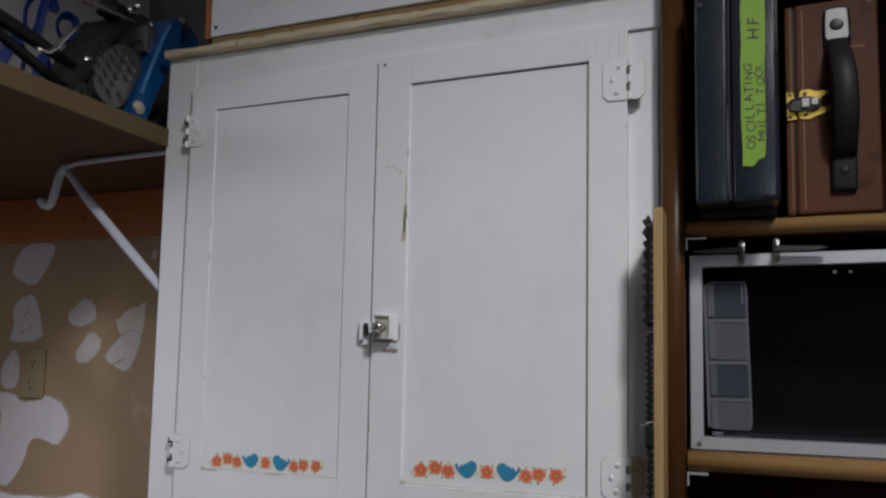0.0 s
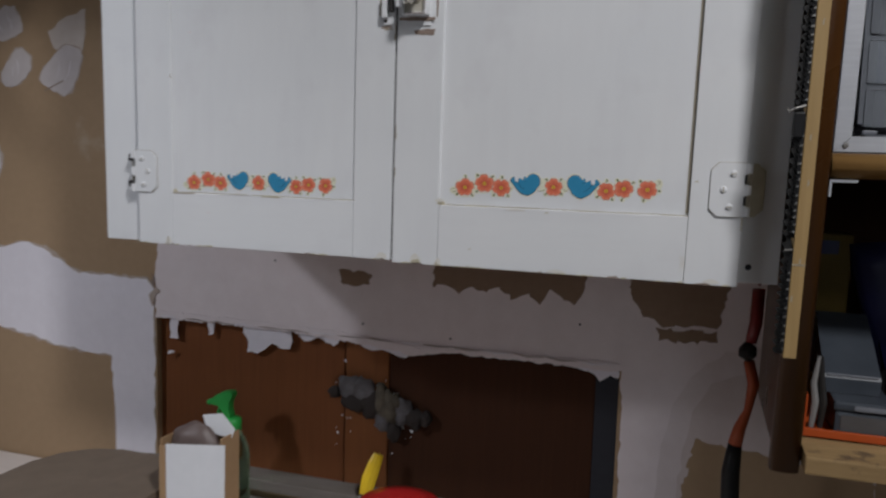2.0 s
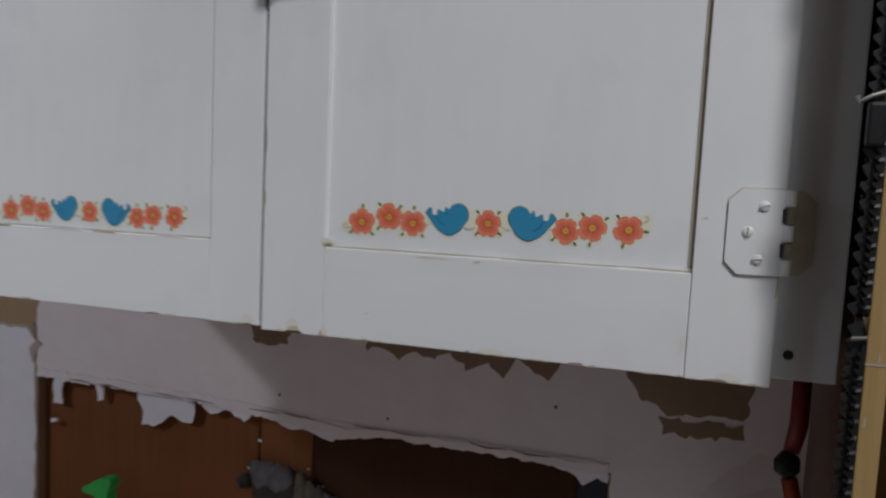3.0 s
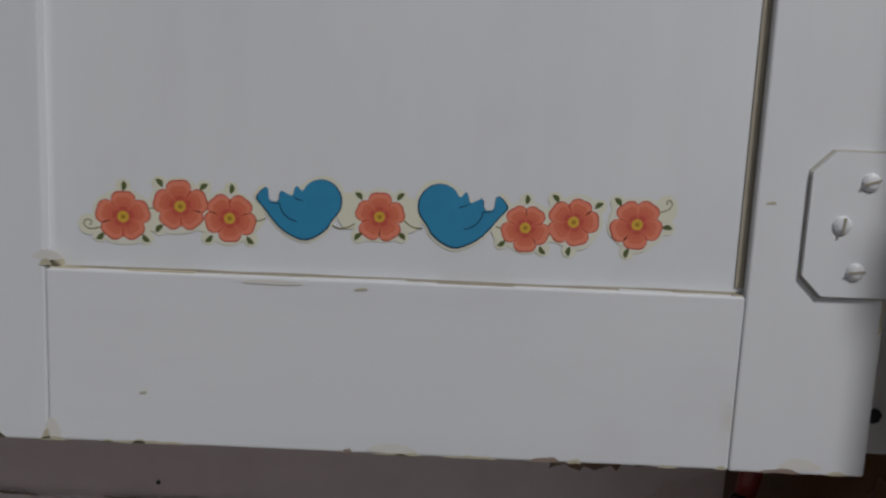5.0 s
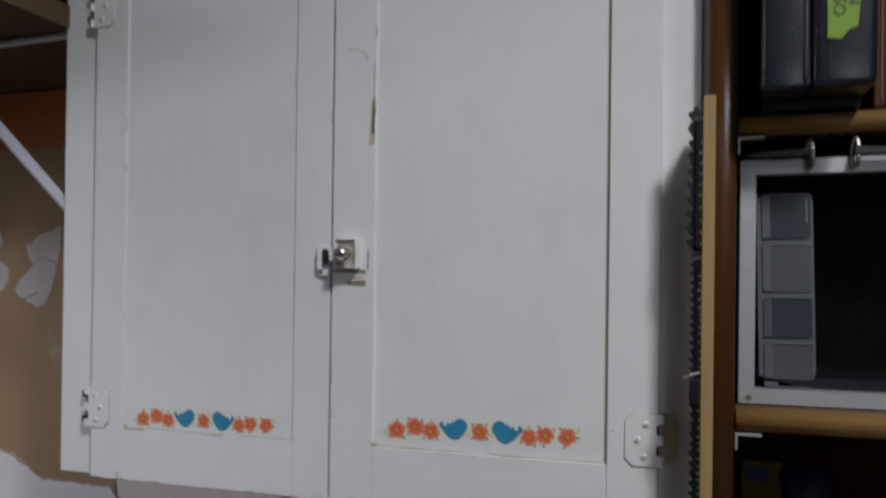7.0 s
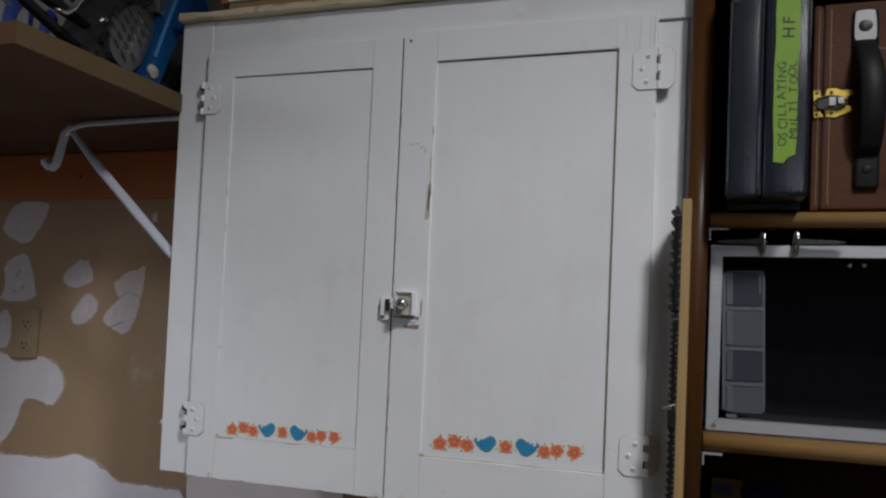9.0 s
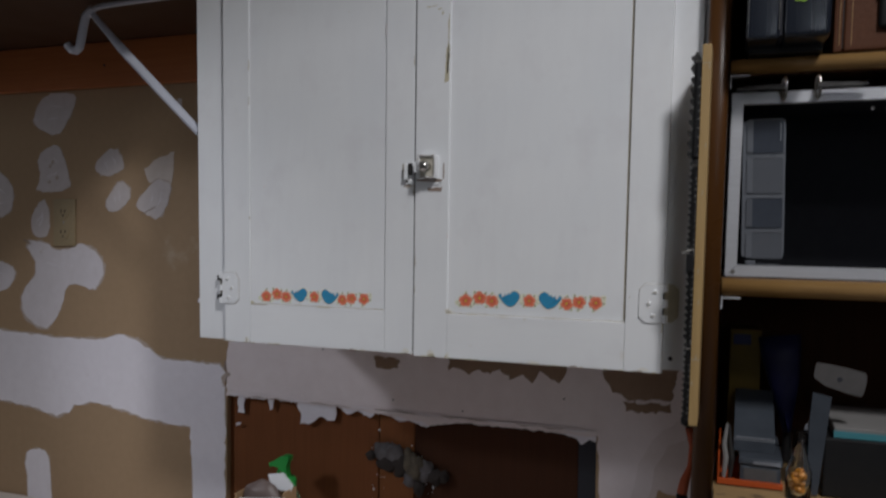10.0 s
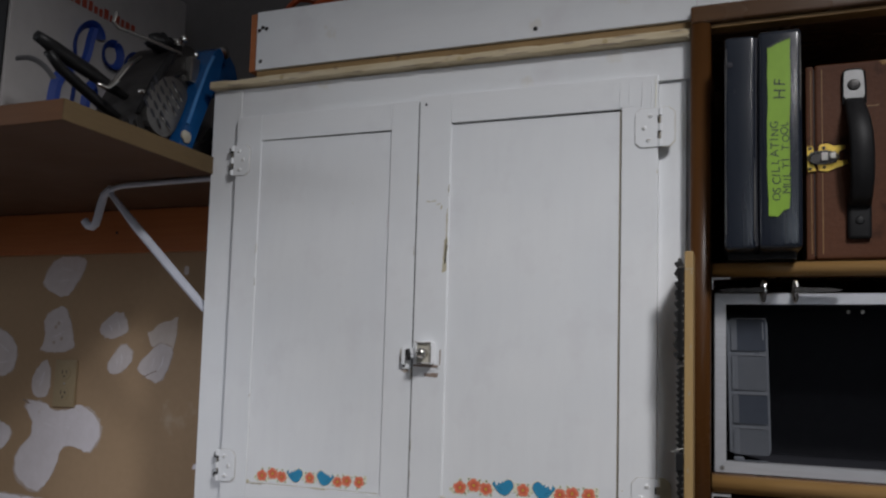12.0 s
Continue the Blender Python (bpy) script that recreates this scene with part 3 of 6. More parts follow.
# Filler over the boarded opening and down its right-hand side, with a torn lip along its foot.
lintel = [(-0.574, 1.25), (-0.566, 1.345), (0.6, 1.345), (0.6, 1.06), (0.37, 1.085), (0.345, 1.09), (0.335, 1.0), (0.335, 0.86), (0.258, 0.86), (0.256, 1.05), (0.252, 1.172), (0.1, 1.174), (-0.003, 1.174),
          (-0.05, 1.17), (-0.08, 1.162), (-0.1, 1.168), (-0.2, 1.176), (-0.3, 1.181), (-0.45, 1.183), (-0.572, 1.183)]
part("filler_patch", sheet([ragged(lintel, 0.0025, 0.009, 32)], WALL_Y - 0.0002, 0.0012), M_SMEAR, north, "mauve-grey filler smeared over brown paper")
lip = part("torn_lip", sheet([ragged([(-0.57, 1.193), (-0.45, 1.193), (-0.3, 1.192), (-0.2, 1.187), (-0.1, 1.18), (-0.07, 1.174), (-0.04, 1.181), (0.1, 1.185), (0.248, 1.183), (0.25, 1.172), (0.1, 1.172), (-0.003, 1.173),
                                      (-0.05, 1.168), (-0.08, 1.16), (-0.1, 1.166), (-0.2, 1.174), (-0.3, 1.179), (-0.45, 1.181), (-0.57, 1.181)], 0.0022, 0.006, 37)], WALL_Y - 0.0012, 0.0025), M_SMEAR, north,
           "torn plaster lip over the boards")
for n in range(16):
    x = -0.56 + 0.05 * n
    part("torn_strand", rod([(x, WALL_Y - 0.0042, 1.184 - 0.0006 * (n % 4)), (x + 0.02, WALL_Y - 0.0046, 1.1855 - 0.0007 * n * 0.6), (x + 0.046, WALL_Y - 0.0042, 1.183 - 0.0008 * (n % 3))], [0.0004, 0.0011, 0.0004], 5),
         M_BARE if n % 3 else M_PLASTER, lip)
for n, corners in enumerate([[(-0.212, 1.292), (-0.15, 1.292), (-0.158, 1.272), (-0.18, 1.268), (-0.207, 1.272)],
                             [(-0.045, 1.345), (-0.046, 1.276), (-0.03, 1.282), (-0.005, 1.27), (0.02, 1.28), (0.039, 1.276), (0.06, 1.284), (0.082, 1.268), (0.105, 1.276), (0.127, 1.263), (0.14, 1.285), (0.152, 1.283),
                              (0.165, 1.27), (0.18, 1.268), (0.192, 1.29), (0.2, 1.345)],
                             [(0.255, 1.345), (0.26, 1.284), (0.281, 1.258), (0.31, 1.246), (0.384, 1.25), (0.395, 1.3), (0.4, 1.345)], [(0.3, 1.242), (0.38, 1.244), (0.382, 1.23), (0.34, 1.224), (0.302, 1.226)],
                             [(0.362, 1.083), (0.44, 1.075), (0.6, 1.06), (0.6, 0.86), (0.345, 0.86), (0.348, 1.0)]]):
    part("bare_paper", sheet([ragged(corners, 0.003, 0.006, 64 + n)], WALL_Y - 0.0018, 0.0003), M_FEATHER2 if n < 4 else M_DRYWALL, north, "bare brown paper showing through")
for n, corners in enumerate([[(-0.586, 1.222), (-0.572, 1.234), (-0.561, 1.23), (-0.572, 1.222), (-0.58, 1.2)], [(-0.579, 1.26), (-0.574, 1.255), (-0.575, 1.235), (-0.58, 1.24)]]):
    part("torn_tab", sheet([ragged(corners, 0.0012, 0.005, 90 + n)], WALL_Y - 0.002, 0.0012), M_BARE if n else M_FEATHER, north, "curled tab of torn paper")
# The wall's shade towards the bookcase, put into the filler's colour in two steps.
for n, m in enumerate((M_SHADE_STEP1, M_SHADE_STEP2)):
    d = 0.03 * n
    edge = rounded([(0.315 + d, 0.862), (0.311 + d, 1.0), (0.32 + d, 1.1), (0.345 + d, 1.17), (0.39 + d, 1.215 - d), (0.45 + d, 1.23 - d), (0.6, 1.23 - d), (0.6, 0.862)], 2)
    part("filler_patch", sheet([ragged(edge, 0.003, 0.012, 95 + n)], WALL_Y - 0.00145 - 0.0001 * n, 0.00005), m, north, "thin smear in a darker filler tone")
# Upper wall, painted.
part("painted_band", sheet([[(-3.3, 2.02), (2.3, 2.02), (2.3, 3.14), (-3.3, 3.14)]], WALL_Y - 0.0002, 0.002), M_GREYWALL, north)

# Boards behind the opening.
BACK = WALL_Y + 0.014
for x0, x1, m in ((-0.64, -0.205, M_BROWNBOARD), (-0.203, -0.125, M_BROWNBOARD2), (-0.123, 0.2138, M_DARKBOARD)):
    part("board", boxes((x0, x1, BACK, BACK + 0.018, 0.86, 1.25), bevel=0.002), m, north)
# Black board that paints the darkness of a deep gap beside the others.
part("board", boxes((0.2142, 0.3, BACK + 0.0004, BACK + 0.018, 0.86, 1.25)), M_BLACK, north, "near-black board standing in for a deep gap's darkness")
for n, corners in enumerate([
        [(-0.395, 1.185), (-0.3, 1.185), (-0.302, 1.15), (-0.32, 1.146), (-0.338, 1.152), (-0.36, 1.136), (-0.384, 1.137)],
        [(-0.547, 1.186), (-0.53, 1.186), (-0.531, 1.142), (-0.543, 1.146)],
        [(-0.466, 1.186), (-0.455, 1.186), (-0.458, 1.16), (-0.463, 1.158)],
        [(-0.29, 1.185), (-0.21, 1.178), (-0.22, 1.164), (-0.25, 1.172), (-0.28, 1.166)],
        [(-0.19, 1.178), (-0.07, 1.168), (-0.09, 1.154), (-0.12, 1.162), (-0.16, 1.164)],
        [(0.17, 1.18), (0.25, 1.18), (0.25, 1.158), (0.235, 1.166), (0.222, 1.154), (0.205, 1.166), (0.19, 1.168)],
        [(-0.553, 1.12), (-0.54, 1.122), (-0.538, 1.116), (-0.55, 1.115)],
]):
    part("paper_scrap", sheet([ragged(corners, 0.003, 0.007, 50 + n)], WALL_Y + 0.004, 0.0015), M_PLASTER, north)
rnd = random.Random(5)
flecks = bmesh.new()
for k in range(34):
    x, z, r = rnd.gauss(-0.115 if k % 3 else -0.19, 0.022), rnd.gauss(1.05, 0.035), rnd.choice((0.0008, 0.0012, 0.002))
    if -0.5 < x < 0.2 and 0.92 < z < 1.16:
        sheet([ragged([(x - r, z - r), (x + r, z - r), (x + r, z + r), (x - r, z + r)], r * 0.3, r, int(x * 9999))], BACK - 0.0002, 0.0006, bm=flecks)
tagged(part("paint_flecks", flecks, M_PAPER, north, "white paint flecks spattered on the boards"), kind="stuff")
part("sill", boxes((OPEN_L - 0.02, OPEN_R + 0.02, 0.27, BACK, 0.905, 0.925), bevel=0.003), M_SILL, north, "dusty grey sill below the boards")
for x, z in ((-0.166, 1.206), (0.188, 1.238), (-0.015, 1.196), (-0.33, 1.3)):
    part("nail_hole", lathe([(0.0018, 0), (0.002, 0.0006)], (x, WALL_Y - 0.0022, z), 8, "y"), M_GAP, north)


# ---- outlet ----
def outlet():
    ob = thing("electrical_outlet", (-1.04, WALL_Y, 1.505), "almond plastic duplex outlet plate on brown drywall", "outlet")
    part("cover_plate", boxes((-1.073, -1.006, WALL_Y - 0.006, WALL_Y, 1.506, 1.62), bevel=0.002), M_OUTLET, ob)
    for z in (1.538, 1.588):
        face = part("socket", lathe([(0.017, 0), (0.0165, 0.002), (0.015, 0.0025)], (-1.0395, WALL_Y - 0.006, z), 20, "y"), M_OUTLET, ob)
        for dx, h in ((-0.006, 0.009), (0.006, 0.007)):
            part("slot", boxes((-1.0395 + dx - 0.001, -1.0395 + dx + 0.001, WALL_Y - 0.0092, WALL_Y - 0.0082, z - h / 2 + 0.003, z + h / 2 + 0.003)), M_BLACK, face)
        part("slot", lathe([(0.0025, 0), (0.0025, 0.0008)], (-1.0395, WALL_Y - 0.0084, z - 0.008), 10, "y"), M_BLACK, face)
    part("screw", lathe([(0.003, 0), (0.0028, 0.0012)], (-1.0395, WALL_Y - 0.006, 1.563), 10, "y"), M_STEEL, ob)


outlet()

# ---- cabinet ----
SPLAY[0] = 0.042
CAB_L, CAB_R, CAB_B, CAB_T, FRAME_Y = -0.4245, 0.4315, 1.355, 2.152, 0.018
PANEL_Y, PANEL_LEFT_Y = 0.0048, 0.0028


def screw(x, y, z, parent, r=0.0042, turn=0.4, material=None):
    s = part("screw", lathe([(r, 0), (r * 0.95, 0.0009), (r * 0.6, 0.0017), (0.0004, 0.002)], (x, y, z), 14, "y"), material or M_WHITE, parent)
    c, k = math.cos(turn) * r * 0.85, math.sin(turn) * r * 0.85
    w = 0.00045
    nx, nz = -math.sin(turn) * w, math.cos(turn) * w
    part("slot", sheet([[(x - c - nx, z - k - nz), (x + c - nx, z + k - nz), (x + c + nx, z + k + nz), (x - c + nx, z - k + nz)]], y - 0.0016, 0.0006), M_GRIME_SHADE, s)


def hinge(x, z, side, parent, y=0.0, both=False, h=0.056):
    """A surface hinge; x is the pin, side -1: the leaf lies to its left."""
    def leaf(a, b, y0, grow=0.0, thick=0.0018):
        c, f = 0.008, 1 if b > a else -1
        b, lo, hi = b + f * grow, z - grow, z + h + grow
        return sheet([[(a, lo), (b - c * f, lo), (b, lo + c), (b, hi - c), (b - c * f, hi), (a, hi)]], y0, thick)

    hg = part("hinge", leaf(x, x + side * 0.034, y - 0.0004), M_WHITE, parent, "paint-covered steel cabinet hinge")
    # Slightly larger sheet paints the outline shadow round the leaf.
    part("paint_seam", leaf(x, x + side * 0.034, y - 0.0001, 0.0008, 0.0003), M_LEAFLINE, hg, "painted shadow line round the hinge leaf")
    for dx, dz, t in ((0.012, 0.8, 0.3), (0.021, 0.5, 1.5), (0.014, 0.18, 0.1)):
        screw(x + side * dx, y - 0.0022, z + dz * h, hg, 0.0036, t)
    for k in range(5):
        if k % 2 == 0:
            part("knuckle", rod([(x - side * 0.003, y - 0.001, z + h * k / 5 + 0.0006), (x - side * 0.003, y - 0.001, z + h * (k + 1) / 5 - 0.0006)], 0.0034, 10),
                 M_WHITE, hg)
        else:
            part("knuckle", rod([(x - side * 0.003, y + 0.002, z + h * k / 5 + 0.0006), (x - side * 0.003, y + 0.002, z + h * (k + 1) / 5 - 0.0006)], 0.0028, 10),
                 M_GRIME_SHADE, hg)
            part("open_slot", boxes((min(x + side * 0.001, x - side * 0.0012), max(x + side * 0.001, x - side * 0.0012), y - 0.0028, y - 0.0023, z + h * k / 5 + 0.001, z + h * (k + 1) / 5 - 0.001)), M_IRON, hg)
    if both:
        plate = part("frame_leaf", leaf(x - side * 0.004, x - side * 0.024, y + 0.0), M_WHITE, hg)
        part("paint_seam", leaf(x - side * 0.004, x - side * 0.024, y + 0.0003, 0.0008, 0.0003), M_CAULK, plate)
    return hg


def cupboard():
    cab = thing("wall_cabinet", (0, 0.15, CAB_B), "white painted wooden wall cabinet with two panelled doors, chipped paint", "cabinet")
    t = 0.018
    part("side_panel", boxes((CAB_L, CAB_L + t, FRAME_Y + 0.02, WALL_Y - 0.003, CAB_B + 0.045, CAB_T), bevel=0.001), M_WHITE, cab)
    part("side_panel", boxes((CAB_R - t, CAB_R, FRAME_Y + 0.02, WALL_Y - 0.003, CAB_B, CAB_T), bevel=0.001), M_WHITE, cab)
    part("bottom_panel", boxes((CAB_L + t + 0.001, CAB_R - t - 0.001, FRAME_Y + 0.02, WALL_Y - 0.003, CAB_B + 0.046, CAB_B + 0.046 + t), bevel=0.001), M_GRIME_SHADE, cab,
         "underside panel in a darker tan")
    part("top_panel", boxes((CAB_L + t + 0.001, CAB_R - t - 0.001, FRAME_Y + 0.02, WALL_Y - 0.003, CAB_T - t, CAB_T - 0.002), bevel=0.001), M_WHITE, cab)
    # Face frame.
    part("frame_stile", boxes((CAB_L + 0.0016, -0.3615, 0.0105, FRAME_Y + 0.019, CAB_B + 0.001, CAB_T), bevel=0.0012), M_WHITE, cab)
    part("frame_stile", boxes((0.372, CAB_R, FRAME_Y, FRAME_Y + 0.019, CAB_B, 2.09), bevel=0.0012), M_WHITE, cab)
    part("frame_rail", boxes((-0.3611, 0.4448, 0.0125, FRAME_Y + 0.019, 2.0915, CAB_T), bevel=0.0012), M_WHITE_H, cab)
    part("frame_rail", boxes((-0.349, 0.371, FRAME_Y, FRAME_Y + 0.019, CAB_B + 0.001, CAB_B + 0.04), bevel=0.0012), M_WHITE_H, cab)
    part("filler_strip", boxes((CAB_R + 0.0004, 0.4448, FRAME_Y + 0.002, FRAME_Y + 0.019, 1.812, 2.0905), bevel=0.0008), M_WHITE, cab)
    part("frame_stile", boxes((-0.02, 0.02, FRAME_Y, FRAME_Y + 0.019, CAB_B + 0.041, 2.09), bevel=0.0012), M_WHITE, cab)

    # Strips that paint the shade in the gap between the doors, paler below.
    part("door_gap", boxes((-0.0015, 0.0011, 0.0026, 0.0165, 1.6, 2.088)), M_GAPSHADE, cab, "dark strip painting the shade between the doors")
    part("door_gap", boxes((-0.0015, 0.0011, 0.0019, 0.0165, 1.36, 1.5995)), M_GAPSHADE_PALE, cab, "paler strip painting the shade between the doors")

    def door(x0, x1, z0, z1, p0, p1, q0, q1, depth, label):
        d = part("door", boxes((p0 - 0.006, p1 + 0.006, depth, depth + 0.0055, q0 - 0.006, q1 + 0.006)), M_WHITE, cab, label)
        part("door_stile", boxes((x0, p0, 0, 0.0175, z0, z1), bevel=0.0009), M_WHITE, d)
        part("door_stile", boxes((p1, x1, 0, 0.0175, z0, z1), bevel=0.0009), M_WHITE, d)
        part("door_rail", boxes((p0 + 0.0004, p1 - 0.0004, 0.0002, 0.0175, z0 + 0.0004, q0), bevel=0.0009), M_WHITE_H, d)
        part("door_rail", boxes((p0 + 0.0004, p1 - 0.0004, 0.0002, 0.0175, q1, z1 - 0.0004), bevel=0.0009), M_WHITE_H, d)
        # Yellowed paint in the joint at the panel's foot.
        rnd = random.Random(int(p1 * 1000))
        line = [(p0 + 0.001, q0 - 0.0004), (p1 - 0.001, q0 - 0.0004), (p1 - 0.001, q0 + 0.0012), ((p0 + 2 * p1) / 3, q0 + 0.001), ((2 * p0 + p1) / 3, q0 + 0.0013), (p0 + 0.001, q0 + 0.0008)]
        part("foot_joint", sheet([ragged(line, 0.00025, 0.015, int(p1 * 555))], depth - 0.00012, 0.0002), M_GRIME_SHADE, d, "thin brown joint line")
        at = p0 + 0.001
        while at < p1 - 0.004:
            end = min(at + rnd.uniform(0.015, 0.05), p1 - 0.001)
            h = rnd.uniform(0.0, 0.0006)
            part("paint_bead", sheet([ragged([(at, q0 - 0.001), (end, q0 - 0.001), (end, q0 + h * 0.6), ((at + end) / 2, q0 + h), (at, q0 + h * 0.7)], 0.0004, 0.012, int(at * 9999))], depth - 0.0002, 0.0028),
                 rnd.choice((M_CAULK, M_WHITE, M_GRIME_SHADE)), d)
            at = end + rnd.uniform(0.01, 0.05)
        part("paint_blob", lump((p0 + 0.003, depth - 0.0008, q0 + 0.002), (0.0035, 0.0012, 0.003), 3, 0.3, 2), M_CAULK, d, "yellowed clot of paint in the corner")
        for k in range(4):
            x, zz, w = rnd.uniform(x0 + 0.02, x1 - 0.02), rnd.choice((z0 + 0.0004, q0 - 0.004, rnd.uniform(z0 + 0.01, q0 - 0.01), rnd.uniform(q0, q1))), rnd.uniform(0.001, 0.003)
            inside = p0 < x < p1 and zz > q0
            part("paint_chip", sheet([ragged([(x - w, zz), (x + w, zz + 0.0003), (x + w * 0.7, zz + 0.0012), (x - w * 0.8, zz + 0.0009)], 0.0003, 0.002, k + int(p1 * 99))], (depth if inside else 0.0) - 0.0001, 0.0001),
                 rnd.choice((M_SMEAR, M_CAULK)), d)
        # Joint along the panel's head, the rail's shadow painted in as a dark strip.
        gap = [(p0 + 0.002, q1 - 0.0004), (p1 - 0.0006, q1 - 0.0004), (p1 - 0.0006, q1 - 0.0026), ((p0 + p1) / 2, q1 - 0.0021), (p0 + 0.004, q1 - 0.0017)]
        part("open_joint", sheet([ragged(gap, 0.0002, 0.02, int(p1 * 777))], depth - 0.0002, 0.0002), M_GAP, d, "dark joint with the rail's shadow painted in")
        # Grubby inner edge of the stile, its shadow painted on the panel as a strip.
        if p1 > 0:
            part("stile_edge", boxes((p1 - (0.0036 if p1 > 0 else 0.0008), p1 - 0.0003, depth - 0.0006, depth - 0.0001, q0 + 0.003, q1 - 0.001)), M_GRIME_SHADE, d)
        return d

    left = door(-0.361, -0.0017, 1.3545, 2.0915, -0.3085, -0.0505, 1.4235, 2.043, PANEL_LEFT_Y, "white panelled door with a printed border")
    right = door(0.0013, 0.3905, 1.352, 2.098, 0.0575, 0.3365, 1.4235, 2.047, PANEL_Y, "white panelled door with latch and printed border")
    lower = hinge(0.39, 1.4255, -1, right)
    part("frame_leaf", sheet([[(0.394, 1.4255), (0.402, 1.4255), (0.41, 1.4335), (0.41, 1.4735), (0.402, 1.4815), (0.394, 1.4815)]], FRAME_Y - 0.002, 0.0018), M_CAULK, lower,
         "yellowed hinge leaf on the frame")
    hinge(0.391, 1.9815, -1, right, both=True, h=0.062)
    for z, h in ((1.9785, 0.058), (1.4225, 0.054)):
        hg = hinge(-0.3655, z, 1, left, y=0.0, h=h)
        for dz in (0.006, h - 0.014):
            part("bare_patch", boxes((-0.3745, -0.3675, -0.003, 0.003, z + dz, z + dz + 0.009), bevel=0.0008), M_IRON, hg, "dark bare metal where paint has chipped")
    # Bare and yellowed chips on the latch stile, and along the doors' feet.
    for n, (x, z, w, h, m) in enumerate([(0.0528, 1.82, 0.0042, 0.03, M_CAULK), (0.054, 1.822, 0.0018, 0.018, M_GRIME_SHADE), (0.0535, 1.826, 0.0008, 0.006, M_CHIP), (0.0548, 1.87, 0.0008, 0.03, M_CAULK), (0.0566, 1.93, 0.0005, 0.01, M_GRIME_SHADE),
                                         (0.0572, 1.833, 0.0006, 0.003, M_BARE), (0.0215, 1.9115, 0.004, 0.0009, M_CAULK), (0.0305, 1.912, 0.005, 0.0009, M_CAULK), (0.0395, 1.907, 0.004, 0.0011, M_CAULK),
                                         (0.0445, 1.901, 0.0016, 0.003, M_CAULK)]):
        part("paint_chip", sheet([ragged([(x - w, z - h), (x + w * 0.6, z - h * 0.9), (x + w, z + h), (x - w * 0.5, z + h * 0.8)], 0.0008, 0.004, 70 + n)], -0.0001, 0.0001),
             m, right)
    for n, (x0, x1, z, h, d) in enumerate([(-0.02, -0.004, 1.3545, 0.0015, left), (0.024, 0.04, 1.352, 0.006, right), (0.055, 0.0585, 1.352, 0.005, right),
                                           (0.08, 0.12, 1.352, 0.0015, right), (0.2, 0.212, 1.352, 0.0014, right), (0.331, 0.336, 1.352, 0.002, right),
                                           (-0.36, -0.345, 1.3545, 0.002, left), (-0.317, -0.3155, 1.3545, 0.012, left), (0.0555, 0.0605, 1.4245, 0.003, right)]):
        part("grime_mark", sheet([ragged([(x0, z + 0.0003), (x1, z + 0.0003), (x1 - 0.3 * (x1 - x0), z + h), (x0 + 0.2 * (x1 - x0), z + h * 0.8)], 0.0004, 0.003, 80 + n)],
                                 -0.0001, 0.0001), M_CAULK if n != 7 else M_GRIME_SHADE, d)
    for n, (x, z, w, h, d) in enumerate(((0.031, 1.3545, 0.008, 0.011, right), (0.0595, 1.3535, 0.004, 0.009, right), (0.2, 1.3535, 0.012, 0.004, right), (0.0595, 1.4275, 0.007, 0.004, right), (-0.315, 1.357, 0.006, 0.008, left),
                                         (-0.012, 1.357, 0.008, 0.007, left), (0.365, 1.354, 0.01, 0.005, right), (0.15, 1.4212, 0.014, 0.0016, right))):
        soft = rounded([(x - w, z - 0.0005), (x + w, z - 0.0005), (x + w * 0.5, z + h * 0.7), (x - w * 0.2, z + h), (x - w * 0.8, z + h * 0.5)], 2)
        part("dirt_bloom", sheet([soft], -0.00006, 0.00006), M_BLOOM, d, "faint brownish bloom of dirt in the paint")
    for x, z in ((0.0125, 2.083), (0.326, 2.081), (-0.385, 2.07)):
        part("nail_hole", lathe([(0.0022, 0), (0.0025, 0.0004)], (x, -0.0001 if abs(x) < 0.3 else FRAME_Y - 0.0002, z), 8, "y"), M_BLACK, cab)
    part("nail_hole", lathe([(0.0032, 0), (0.0035, 0.0004)], (0.401, FRAME_Y - 0.0002, 1.372), 8, "y"), M_BLACK, cab)
    # Thick paint above the upper hinge.
    part("paint_patch", sheet([ragged(rounded([(0.319, 2.048), (0.372, 2.05), (0.374, 2.085), (0.368, 2.0965), (0.325, 2.0965)], 1), 0.0003, 0.006, 19)], -0.0001, 0.00025), M_WHITE, right, "thick brushed patch of white paint")
    for n, (x, z0, z1) in enumerate(((0.333, 2.05, 2.092), (0.347, 2.055, 2.09), (0.3665, 2.047, 2.09), (0.3805, 2.046, 2.088), (0.3865, 2.045, 2.092))):
        part("paint_drip", rod([(x, -0.0004, z0), (x + 0.001, -0.0006, (z0 + z1) / 2), (x + 0.0005, -0.0003, z1)], [0.0009, 0.0012, 0.0005], 6),
             M_CREAM if n == 4 else M_WHITE, right)

    # Latch: a painted box with a chrome knob, its keeper on the other door.
    latch = part("latch", boxes((0.0125, 0.0408, -0.0135, -0.0004, 1.6385, 1.6745), bevel=0.0012), M_WHITE, right, "paint-spattered spring latch with chrome knob")
    part("latch_plate", boxes((0.009, 0.0425, -0.0018, -0.0003, 1.628, 1.6765), bevel=0.0005), M_WHITE, latch)
    for b in ((0.0125, 0.0145, 1.6385, 1.6745), (0.0388, 0.0408, 1.6385, 1.6745), (0.0147, 0.0386, 1.6723, 1.6744), (0.0147, 0.0386, 1.6386, 1.6407)):
        part("raised_rim", boxes((b[0], b[1], -0.0185, -0.0137, b[2], b[3]), bevel=0.0006), M_WHITE, latch)
